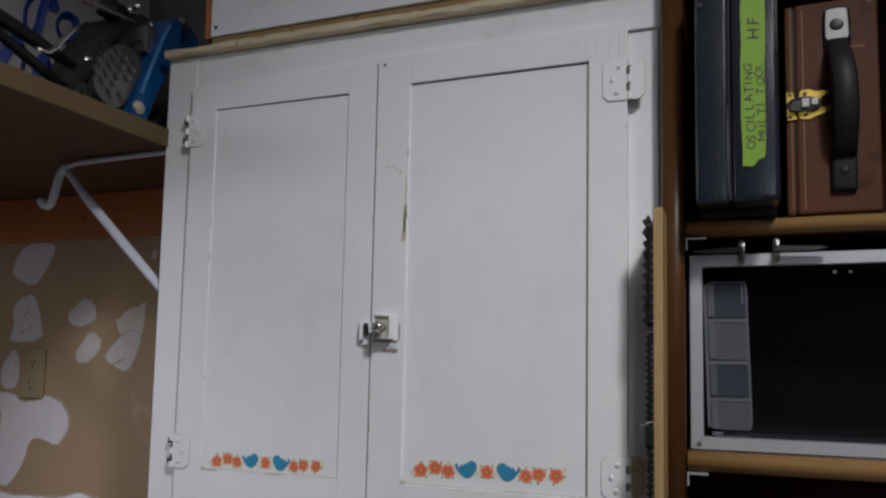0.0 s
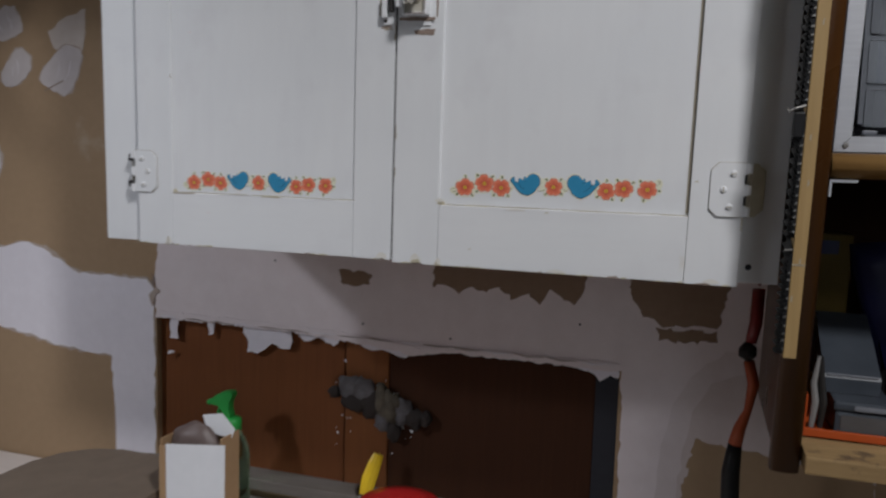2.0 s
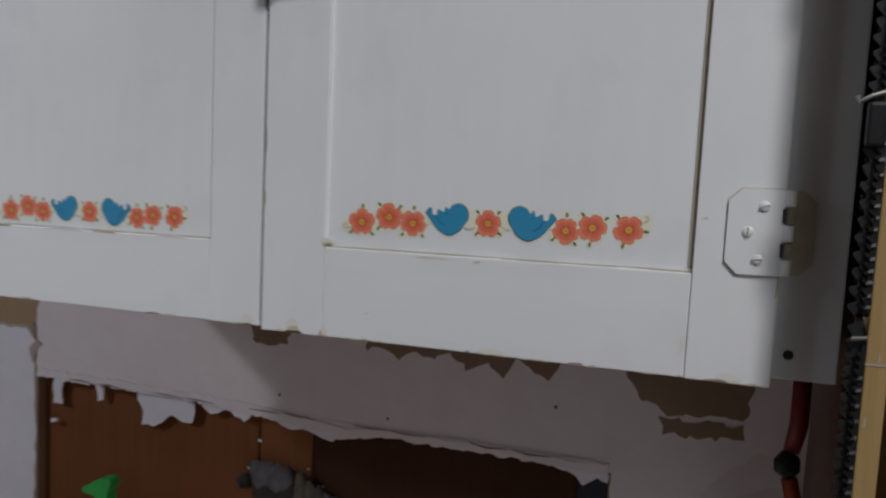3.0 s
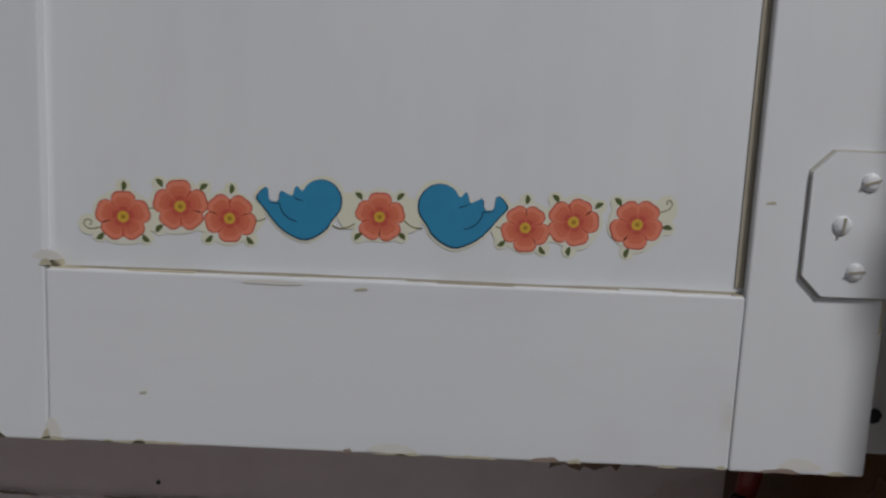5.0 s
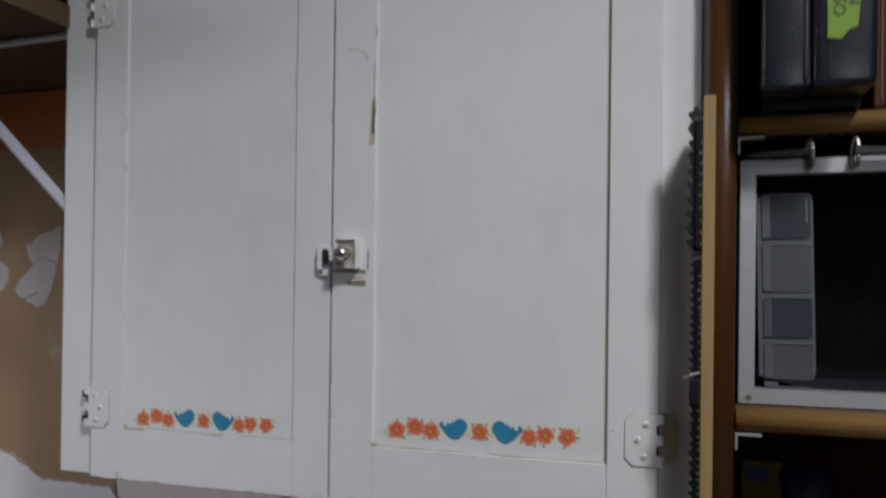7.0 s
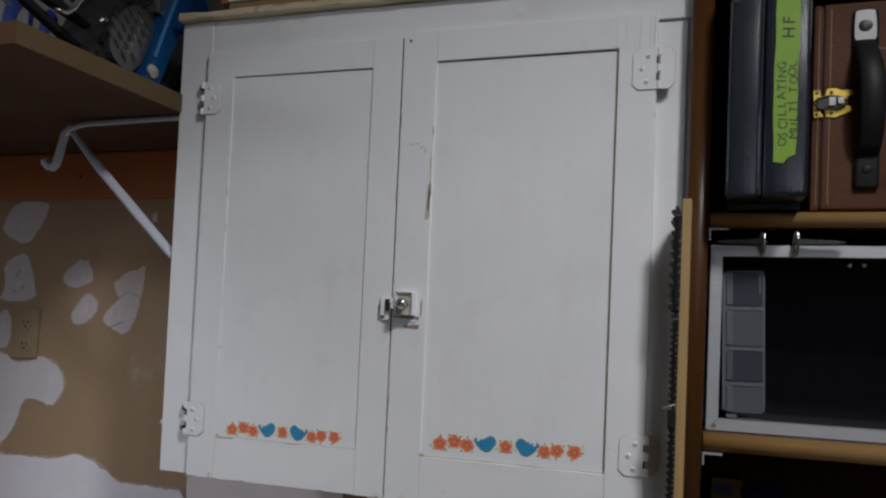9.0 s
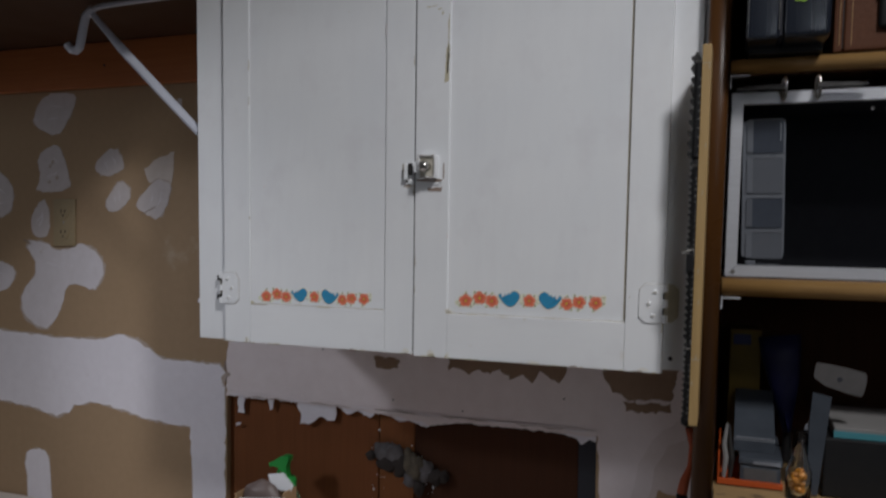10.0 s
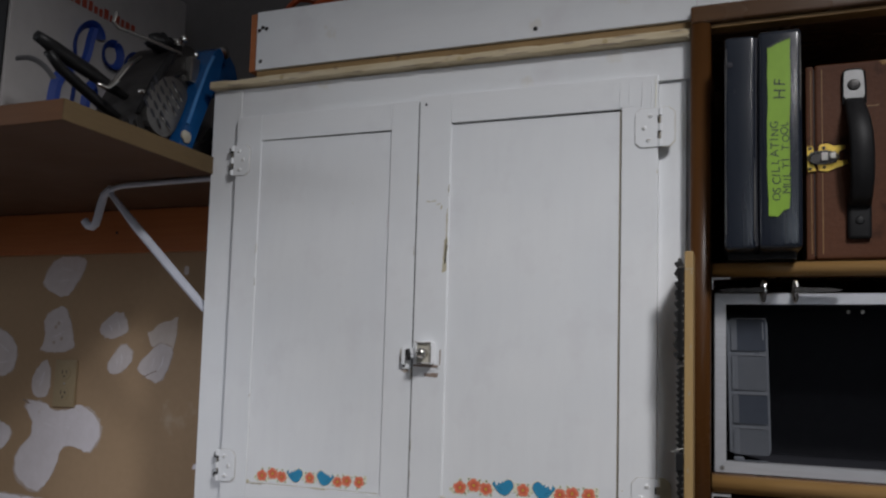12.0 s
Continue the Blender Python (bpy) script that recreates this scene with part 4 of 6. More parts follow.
    part("bare_face", boxes((0.0149, 0.0384, -0.0142, -0.0137, 1.6411, 1.6719)), M_LATCHFACE, latch, "worn grubby face of the latch")
    for b in ((0.0135, 0.0394, -0.0189, -0.0186, 1.6733, 1.6741), (0.016, 0.0402, -0.0189, -0.0186, 1.6388, 1.6398), (0.0398, 0.0405, -0.0189, -0.0186, 1.642, 1.668)):
        part("worn_edge", boxes(b), M_BARE, latch, "bare metal where the paint has rubbed through")
    knob = part("knob", lathe([(0.0066, 0), (0.0042, 0.003), (0.0042, 0.009), (0.0074, 0.012), (0.0082, 0.017), (0.007, 0.021), (0.002, 0.0225)], (0.0272, -0.0142, 1.656), 20, "y"),
                M_CHROME, latch, "round fluted chrome knob", True)
    for k in range(8):
        g = 2 * math.pi * k / 8
        part("flute", rod([(0.0272 + 0.0076 * math.cos(g), -0.0265, 1.656 + 0.0076 * math.sin(g)), (0.0272 + 0.0078 * math.cos(g), -0.0325, 1.656 + 0.0078 * math.sin(g))], 0.0012, 6), M_IRON if k % 2 else M_CHROME, knob)
    part("bolt", boxes((0.003, 0.0123, -0.0125, -0.005, 1.648, 1.665), bevel=0.001), M_WHITE, latch)
    # The latch's shadow, painted as a brown strip below it.
    part("rust_stain", sheet([ragged([(0.004, 1.6345), (0.047, 1.633), (0.0475, 1.637), (0.02, 1.6378), (0.005, 1.6375)], 0.0006, 0.004, 9)], -0.0022, 0.0003), M_BARE, latch, "brown strip of painted shadow under the latch")
    part("paint_chip", sheet([ragged([(0.024, 1.6185), (0.045, 1.6175), (0.047, 1.6245), (0.022, 1.6235)], 0.0006, 0.004, 3)], -0.0001, 0.0004), M_BARE, latch)
    keeper = part("latch_keeper", boxes((-0.017, -0.003, -0.0022, -0.0003, 1.63, 1.668), bevel=0.0006), M_WHITE, left)
    part("hook", boxes((-0.0075, -0.0025, -0.01, -0.0022, 1.644, 1.663), bevel=0.001), M_IRON, keeper)
    part("hook", boxes((-0.0155, -0.009, -0.009, -0.0022, 1.637, 1.662), bevel=0.0012), M_WHITE, keeper)
    part("screw_hole", lathe([(0.0018, 0), (0.002, 0.0004)], (-0.0125, -0.0022, 1.634), 8, "y"), M_IRON, keeper)
    part("paint_chip", sheet([ragged([(-0.015, 1.624), (-0.004, 1.6245), (-0.005, 1.6262), (-0.013, 1.6258)], 0.0004, 0.003, 4)], -0.0001, 0.0003), M_GRIME_SHADE, left)
    rnd = random.Random(77)
    for n in range(34):
        d, lo, hi, zf = (left, -0.36, -0.002, 1.3547) if n % 2 else (right, 0.003, 0.389, 1.3522)
        x, w, h = rnd.uniform(lo, hi), rnd.uniform(0.0015, 0.009), rnd.uniform(0.0006, 0.0022)
        part("worn_edge", sheet([ragged([(x - w, zf), (x + w, zf), (x + w * 0.6, zf + h), (x - w * 0.5, zf + h * 0.8)], 0.0003, 0.002, 300 + n)], -0.0001, 0.0001), rnd.choice((M_CAULK, M_CAULK, M_BARE)), d)
    for n in range(14):
        d, xs = (right, (0.0022, 0.0569, 0.3371, 0.3895)) if n % 3 else (left, (-0.0022, -0.0512, -0.309))
        x, z, h = rnd.choice(xs), rnd.uniform(1.36, 2.05), rnd.uniform(0.002, 0.012)
        part("worn_edge", sheet([ragged([(x - 0.0006, z - h), (x + 0.0006, z - h * 0.8), (x + 0.0005, z + h), (x - 0.0005, z + h * 0.7)], 0.0002, 0.002, 340 + n)], -0.0001, 0.0001), rnd.choice((M_CAULK, M_SMEAR, M_GRIME_SHADE)), d)
    for n, (x, z, w, h) in enumerate(((-0.02, 1.652, 0.0012, 0.012), (-0.012, 1.6275, 0.007, 0.0014), (-0.001, 1.622, 0.0008, 0.01), (0.049, 1.65, 0.0012, 0.014), (0.006, 1.672, 0.0015, 0.004))):
        part("grime_mark", sheet([ragged([(x - w, z - h), (x + w, z - h * 0.8), (x + w * 0.8, z + h), (x - w * 0.9, z + h * 0.7)], 0.0005, 0.003, 140 + n)], -0.0001, 0.0001), M_BARE if n % 2 else M_GRIME_SHADE, left if x < 0 else right)
    return cab, left, right


cabinet, door_left, door_right = cupboard()


# ---- printed borders on the doors ----
def petals(r, turn, half=35.2, core=0.02, count=5, seed=0):
    """Five broad rounded lobes round the origin."""
    out = []
    for k in range(count):
        a = turn + 2 * math.pi * k / count + 0.06 * math.sin(2.3 * k + seed)
        size = r * (1 + 0.04 * math.sin(1.7 * k + seed))
        pts = [(core * r * math.cos(a), core * r * math.sin(a))]
        for n in range(13):
            u = -1 + n / 6
            rho = size * (1.0 - 0.22 * abs(u) ** 3.2 - 0.035 * math.exp(-18 * u * u))
            b = a + radians(half) * u
            pts.append((rho * math.cos(b), rho * math.sin(b)))
        out.append(pts)
    return out


def disc(r, n=16):
    return [(r * math.cos(2 * math.pi * k / n), r * math.sin(2 * math.pi * k / n)) for k in range(n)]


def leaf(a, start, size, bend=0.0):
    """A small pointed leaf that grows outwards at the angle a."""
    out = []
    for s, w in ((0, 0.04), (0.25, 0.2), (0.55, 0.26), (0.8, 0.17), (1, 0.0), (0.8, -0.17), (0.55, -0.26), (0.25, -0.2), (0, -0.04)):
        d, e = start + s * size, (w + bend * math.sin(math.pi * s)) * size
        out.append((d * math.cos(a) - e * math.sin(a), d * math.sin(a) + e * math.cos(a)))
    return out


# A plain rounded motif, in thousandths of a metre: a full belly, a round end, and small lobes on its back.
BLUE_MOTIF = [(-18.0, 5.8), (-16.2, 8.6), (-13.5, 10.6), (-13.1, 7.7), (-12.8, 4.6), (-8.6, 4.2), (-8.2, 9.4), (-5.4, 7.8), (-3.0, 6.8), (-2.5, 9.6), (-1.4, 11.5), (0.0, 9.6), (1.0, 9.0), (2.9, 12.2),
              (6.6, 14.0), (10.4, 14.0), (14.2, 11.9), (16.6, 8.1), (16.9, 4.0), (15.6, 0.7), (12.8, -2.5), (11.4, -5.7), (6.6, -9.4), (1.9, -11.0), (-2.9, -9.4), (-7.6, -6.6), (-11.8, -2.0), (-13.8, 0.8), (-17.0, 4.4)]


def border(depth, x, z, k, tilt, squeeze):
    """A strip of printed flowers on a yellowed clear backing; x, z: its middle flower; k: its scale."""
    y = depth - 0.0002
    thin = 0.000012
    strip = thing("sticker_border", (x, y, z - 0.02), "printed sticker border of coral flowers and blue shapes", "sticker", group="sticker borders on the doors")

    def put(a, b):
        return x + a * k * squeeze, z + b * k + tilt * a * k

    def layer(outlines, step, a=0.0, b=0.0, wide=1.0):
        return sheet([[put(a + p * wide, b + q) for p, q in pts] for pts in outlines], y - step * thin, thin * 0.8)

    flowers = [(-0.1035, -0.004, 0.0101, 1.57, (90, 220, 318)), (-0.0805, 0.001, 0.0101, 1.62, (133, 40, 228)), (-0.0606, -0.003, 0.0097, 2.2, (88, 225, 315)),
               (-0.0007, 0.0, 0.0095, 1.57, (137, 45, 225, 320)), (0.0572, -0.002, 0.0092, 2.2, (90, 215, 310)), (0.0761, 0.001, 0.0096, 1.25, (130, 35, 265)), (0.1011, 0.001, 0.0097, 2.2, (133, -5, 255))]
    for n, (a, b, r, turn, leaves) in enumerate(flowers):
        up = 2 * (n % 2)
        flower = part("flower", layer(petals(r, turn, seed=n), 14, a, b, 1.05), M_CORAL, strip)
        wavy = [(1.0 + 0.035 * math.cos(5 * (g - turn)) + 0.03 * math.sin(3 * g + n), g) for g in (2 * math.pi * i / 44 for i in range(44))]
        part("backing", layer([[(1.2 * r * w * math.cos(g), 1.13 * r * w * math.sin(g)) for w, g in wavy]], up, a, b), M_HALO, flower, "yellowed clear backing")
        part("backing", layer([[(r * 1.24 * math.cos(radians(g)) + p, r * 1.2 * math.sin(radians(g)) + q) for p, q in disc(r * 0.3)] for g in leaves], up + 1, a, b), M_HALO, flower)
        part("backing", layer([[(1.14 * r * w * math.cos(g), 1.07 * r * w * math.sin(g)) for w, g in wavy]], up + 5, a, b), M_CREAM, flower)
        for step in (0, 1):
            part("petal_outline", layer([[(p * 1.05, q * 1.05) for p, q in pts] for pts in petals(r, turn, 35.4, seed=n)[step:3 + step:2]], 9.4 + step, a, b, 1.05), M_CORAL_DARK, flower)
        part("petal_outline", layer([[(p * 1.05, q * 1.05) for p, q in petals(r, turn, 35.4, seed=n)[4]]], 11.4, a, b, 1.05), M_CORAL_DARK, flower)
        part("petal_outline", layer([disc(r * 0.8)], 12.5, a, b), M_CORAL_RED, flower)
        part("petal_shade", layer(petals(r * 0.8, turn, 32.0, seed=n), 15, a, b, 1.05), M_CORAL_WARM, flower)
        part("petal_shade", layer(petals(r * 0.6, turn, 33.0, seed=n), 16, a, b, 1.05), M_CORAL_MID, flower)
        part("flower_heart", layer(petals(r * 0.42, turn, 30.0, seed=n), 17, a, b, 1.05), M_CORAL_RED, flower)
        part("flower_centre", layer([disc(r * 0.23)], 18, a, b), M_YELLOW_PRINT, flower)
        part("centre_dot", layer([disc(r * 0.1, 8)], 19, a, b), M_OCHRE_PRINT, flower)
        for i, g in enumerate(leaves):
            part("leaf", layer([leaf(radians(g), r * 1.02, r * 0.42, 0.12 if i % 2 else -0.12)], 13, a, b), M_GREEN_PRINT, flower)
    for a, b, size, flip in ((-0.0325, 0.0, 1.0, 1), (0.0317, -0.0004, 1.04, -1)):
        motif = rounded([(flip * p * 0.001 * size, q * 0.001 * size) for p, q in BLUE_MOTIF], 1)
        blue = part("blue_shape", layer([[(p * 0.965, q * 0.965 + 0.0003) for p, q in motif]], 22, a, b), M_BLUE_PRINT, strip, "plain blue rounded shape")
        body = rounded([(flip * p * 0.001 * size, q * 0.001 * size) for p, q in BLUE_MOTIF if not (-9 < p < 1.5 and q > 6)], 1)
        part("backing", layer([[(p * 1.07, q * 1.1) for p, q in body]], 4, a, b), M_HALO, blue, "yellowed clear backing")
        part("backing", layer([[(p * 1.03, q * 1.04) for p, q in body]], 8, a, b), M_CREAM, blue)
        part("outline", layer([motif], 20, a, b), M_BLUE_LINE, blue)
        for curve in ([(-8.4, 4.0), (-8.0, 1.8), (-6.4, -0.8), (-3.8, -2.6), (-1.0, -3.4), (-1.2, -2.9), (-3.6, -2.1), (-6.0, -0.4), (-7.6, 2.0), (-7.9, 4.0)], [(-3.4, 6.9), (-1.4, 5.6), (1.0, 5.0), (1.1, 5.4), (-1.2, 6.1)],
                      [(-13.2, 4.4), (-10.6, 3.7), (-8.4, 3.6), (-8.4, 4.1), (-10.6, 4.2)]):
            part("line", layer([[(flip * p * 0.001 * size, q * 0.001 * size) for p, q in curve]], 24, a, b), M_BLUE_LINE, blue)
    # Webs of backing between the motifs.
    for a, b, w, h in ((-0.092, -0.003, 0.006, 0.0065), (-0.0705, -0.002, 0.006, 0.007), (-0.0515, -0.0015, 0.005, 0.006), (-0.0128, 0.002, 0.005, 0.0075), (0.0113, 0.001, 0.005, 0.007), (0.0477, -0.002, 0.004, 0.006),
                       (0.0667, -0.001, 0.005, 0.0065), (-0.1175, -0.0075, 0.0042, 0.0042), (0.112, 0.0075, 0.0045, 0.0055)):
        part("backing", layer([[(w * p, h * q) for p, q in disc(1.0, 20)]], 9, a, b), M_HALO, strip)
    for pts in ([(-0.113, -0.0085), (-0.1152, -0.0093), (-0.1178, -0.0094), (-0.1196, -0.0078), (-0.1192, -0.0058), (-0.1172, -0.0054), (-0.116, -0.0068), (-0.1172, -0.008)],
                [(0.1095, 0.0062), (0.112, 0.0068), (0.1138, 0.0082), (0.1142, 0.0102), (0.113, 0.0112), (0.1118, 0.0104), (0.1124, 0.0094)],
                [(-0.0945, 0.0), (-0.0925, -0.0004), (-0.0905, 0.0002)], [(-0.0505, -0.0035), (-0.0485, -0.0036), (-0.046, -0.0022)], [(-0.0195, -0.004), (-0.0165, -0.0055), (-0.0125, -0.0045), (-0.0105, -0.003)],
                [(0.009, -0.001), (0.0115, -0.0032), (0.014, -0.004), (0.0165, -0.0038)], [(0.0455, -0.002), (0.0475, -0.0026), (0.0485, -0.0022)]):
        line = smooth_line(pts)
        rows = []
        for n, p in enumerate(line):
            q0, q1 = line[max(n - 1, 0)], line[min(n + 1, len(line) - 1)]
            d = Vector((q1[0] - q0[0], q1[1] - q0[1])).normalized() * 0.00024
            rows.append(((p[0] - d.y, p[1] + d.x), (p[0] + d.y, p[1] - d.x)))
        part("tendril", layer([[rows[n][0], rows[n][1], rows[n + 1][1], rows[n + 1][0]] for n in range(len(rows) - 1)], 12), M_STEM_PRINT, strip)
    return strip


border(PANEL_Y, 0.1913, 1.449, 1.0, 0.0, 1.0)
border(PANEL_LEFT_Y, -0.1818, 1.44, 0.95, -0.01, 0.965)


# ---- above the cabinet ----
def chipped_strip():
    """A sawn strip whose long edges are uneven and nicked."""
    rnd = random.Random(12)
    bm, rings, n = bmesh.new(), [], 60
    x0, x1 = CAB_L, 0.4365
    low = high = 0.0
    for k in range(n + 1):
        x = x0 + (x1 - x0) * k / n
        low = 0.6 * low + rnd.uniform(-0.0008, 0.0008) + (0.0016 if rnd.random() < 0.1 else 0)
        high = 0.6 * high + rnd.uniform(-0.0007, 0.0007) - (0.002 if rnd.random() < 0.1 else 0)
        b, t = CAB_T + 0.001 + max(low, 0), 2.168 + min(high, 0)
        rings.append([bm.verts.new(p) for p in ((x, 0.03, b), (x, -0.002, b), (x, -0.004, b + 0.002), (x, -0.004 + rnd.uniform(0, 0.0005), t - 0.003), (x, -0.001, t), (x, 0.03, t))])
    for a, b in zip(rings, rings[1:]):
        for j in range(6):
            bm.faces.new((a[j], a[(j + 1) % 6], b[(j + 1) % 6], b[j]))
    bm.faces.new(rings[0])
    bm.faces.new(rings[-1])
    return bm


def overhead():
    tagged(link("trim_strip", chipped_strip(), M_RAW_X), "chipped raw wood strip along the cabinet top", "wood strip")
    strip = bpy.data.objects["trim_strip"]
    rnd = random.Random(4)
    for k in range(26):
        x, z, w = rnd.uniform(CAB_L + 0.01, 0.42), (CAB_T + 0.0035 if k % 3 else 2.1645) + rnd.uniform(-0.001, 0.001), rnd.uniform(0.004, 0.022)
        part("crack", sheet([ragged([(x - w, z), (x, z - 0.0006), (x + w, z + 0.0002), (x + 0.3 * w, z + 0.0011), (x - 0.6 * w, z + 0.0008)], 0.0003, 0.004, k)], -0.0041, 0.0003), M_BARE, strip)
    for x, z in ((-0.27, 2.161), (0.07, 2.158), (0.31, 2.16)):
        part("knot", lathe([(0.0045, 0), (0.002, 0.0003)], (x, -0.0041, z), 10, "y"), M_CHIP, strip)
    ob = thing("overhead_shelf_box", (0.05, 0.1, 2.169), "white painted board on a wooden shelf box above the cabinet", "shelf box")
    part("front_board", boxes((-0.332, 0.4448, 0.004, 0.023, 2.184, 2.30), bevel=0.0015), M_WHITE_H, ob)
    part("front_board", boxes((0.4452, 1.3, 0.004, 0.023, 2.2, 2.3), bevel=0.0015), M_WHITE_H, ob)
    part("end_board", boxes((-0.349, -0.3325, 0.01, WALL_Y - 0.004, 2.184, 2.3), bevel=0.001), M_CLEAT, ob, "bare orange-brown wooden end")
    part("base_board", boxes((-0.332, 0.4448, 0.0095, WALL_Y - 0.004, 2.1695, 2.1835), bevel=0.001), M_RAW_SHELF, ob)
    for x, z in ((-0.326, 2.262), (-0.319, 2.267), (-0.311, 2.264), (-0.321, 2.2), (0.197, 2.199)):
        part("nail_hole", lathe([(0.0035, 0), (0.004, 0.0006)], (x, 0.0037, z), 8, "y"), M_IRON, ob)
    cord = thing("extension_cord", (-0.2, 0.12, 2.19), "orange extension cord coiled on the shelf box", "cord")
    pts = [(-0.2 + (0.13 + 0.012 * math.sin(7 * a)) * math.cos(a), 0.13 + 0.075 * math.sin(a), 2.295 + 0.006 * a + 0.01 * math.sin(3 * a)) for a in (0.25 * k for k in range(75))]
    part("cable", rod(pts, 0.0065, 7), M_ORANGE, cord)
    part("load", boxes((-0.33, -0.07, 0.05, 0.21, 2.188, 2.285), bevel=0.004), M_CARD, cord, "brown carton under the coil")


overhead()


# ---- shelf to the left, with its cleat and bracket ----
SPLAY[0] = 0.0
def left_shelf():
    sh = thing("wall_shelf", (-1.3, 0, 1.987), "thick brown wooden plank shelf beside the cabinet", "shelf")
    # Plank darker than its edge pieces: the underside's shade is in its colour.
    part("plank", boxes((-2.2, -0.4315, -0.351, WALL_Y - 0.003, 1.987, 2.0205), bevel=0.0015), M_SHELF, sh)
    part("front_edge", boxes((-2.2, -0.4315, -0.3535, -0.3513, 1.9875, 2.02)), M_EDGE, sh, "sawn front edge, reddish brown")
    part("end_edge", boxes((-0.4312, -0.429, -0.3535, FRAME_Y - 0.002, 1.9875, 2.02)), M_SHELF_END, sh, "sawn end in a lighter greyish tan")
    cl = thing("wall_cleat", (-1.3, WALL_Y, 1.88), "orange-brown wooden cleat under the shelf", "cleat")
    part("batten", boxes((-2.2, -0.4295, WALL_Y - 0.023, WALL_Y - 0.003, 1.882, 1.985), bevel=0.0015), M_CLEAT, cl)
    for x in (-0.47, -0.9, -1.3):
        part("nail_head", lathe([(0.0035, 0), (0.003, 0.001)], (x, WALL_Y - 0.023, 1.93), 10, "y"), M_IRON, cl)
    br = thing("shelf_bracket", (-0.43, 0.015, 1.71), "white enamelled steel shelf and rod bracket on the cabinet side", "bracket")
    y = 0.0225
    arm = [(-0.4285, y, 1.982), (-0.55, y, 1.9805), (-0.655, y, 1.978), (-0.688, y, 1.972)]
    part("arm", rod(arm, 0.0062, 8, flat=0.8), M_STEEL_WHITE, br)
    part("hook", rod([(-0.683, y, 1.974), (-0.7, y, 1.961), (-0.706, y, 1.94), (-0.711, y, 1.918), (-0.716, y, 1.902), (-0.724, y, 1.896), (-0.735, y, 1.899), (-0.745, y, 1.909)],
                     0.0082, 8), M_STEEL_WHITE, br)
    part("strut", rod([(-0.69, y, 1.97), (-0.613, y, 1.893), (-0.524, y, 1.811), (-0.434, y, 1.729)], [0.005, 0.0085, 0.0088, 0.008], 8, flat=0.7), M_STEEL_WHITE, br)
    part("wall_tab", boxes((-0.4315, -0.4282, y - 0.008, y + 0.008, 1.696, 1.735), bevel=0.0008), M_STEEL_WHITE, br)


left_shelf()


def carton():
    """A white carton on the shelf with blue script and red print on its end."""
    x, y0, y1, z0, z1 = -0.69, -0.245, 0.22, 2.0215, 2.46
    ob = thing("cardboard_box", (x - 0.2, 0, z0), "greyish white carton with blue script shapes on the plank shelf", "box")
    part("carton", boxes((x - 0.4, x, y0, y1, z0, z1), bevel=0.003), M_BOX, ob)
    part("flap_edge", boxes((x - 0.38, x - 0.004, y0 - 0.004, y0 - 0.001, z0 + 0.01, z1 - 0.01)), M_BLACKPLASTIC, ob)

    def stroke(pts, r, m, name, label):
        part(name, rod([(x + 0.001, a, b) for a, b in pts], r, 6, flat=0.25), m, ob, label)

    # Brush-like loops in two rows, and a grey swash.
    for pts, r in (([(-0.04, 2.268), (-0.045, 2.284), (-0.063, 2.29), (-0.086, 2.276), (-0.1, 2.243), (-0.093, 2.205), (-0.08, 2.2), (-0.071, 2.226), (-0.066, 2.262), (-0.06, 2.285)], 0.0145),
                   ([(0.004, 2.272), (-0.018, 2.268), (-0.027, 2.245), (-0.016, 2.226), (0.006, 2.226), (0.018, 2.246), (0.012, 2.268), (0.002, 2.272)], 0.0135),
                   ([(0.075, 2.268), (0.05, 2.272), (0.037, 2.25), (0.04, 2.225)], 0.011),
                   ([(-0.146, 2.06), (-0.145, 2.12), (-0.138, 2.155), (-0.118, 2.184), (-0.099, 2.182), (-0.09, 2.16), (-0.093, 2.12), (-0.1, 2.08)], 0.0165),
                   ([(-0.066, 2.07), (-0.067, 2.14), (-0.052, 2.178), (-0.036, 2.168), (-0.03, 2.13), (-0.018, 2.13), (-0.004, 2.17), (0.012, 2.165), (0.016, 2.11)], 0.014)):
        stroke(smooth_line(pts), r, M_SCRIPT, "script_stroke", "blue brush-script shape")
    stroke(smooth_line([(-0.225, 2.158), (-0.195, 2.172), (-0.16, 2.166), (-0.13, 2.14)]), 0.007, M_GREYPRINT, "swash", "grey printed swash")
    rnd = random.Random(8)
    y = -0.17
    while y < 0.06:
        w = rnd.uniform(0.008, 0.016)
        part("print_bar", boxes((x + 0.0002, x + 0.0012, y, y + w, 2.318, 2.334 + rnd.uniform(-0.003, 0.006))), M_REDPRINT, ob)
        y += w + 0.005


carton()


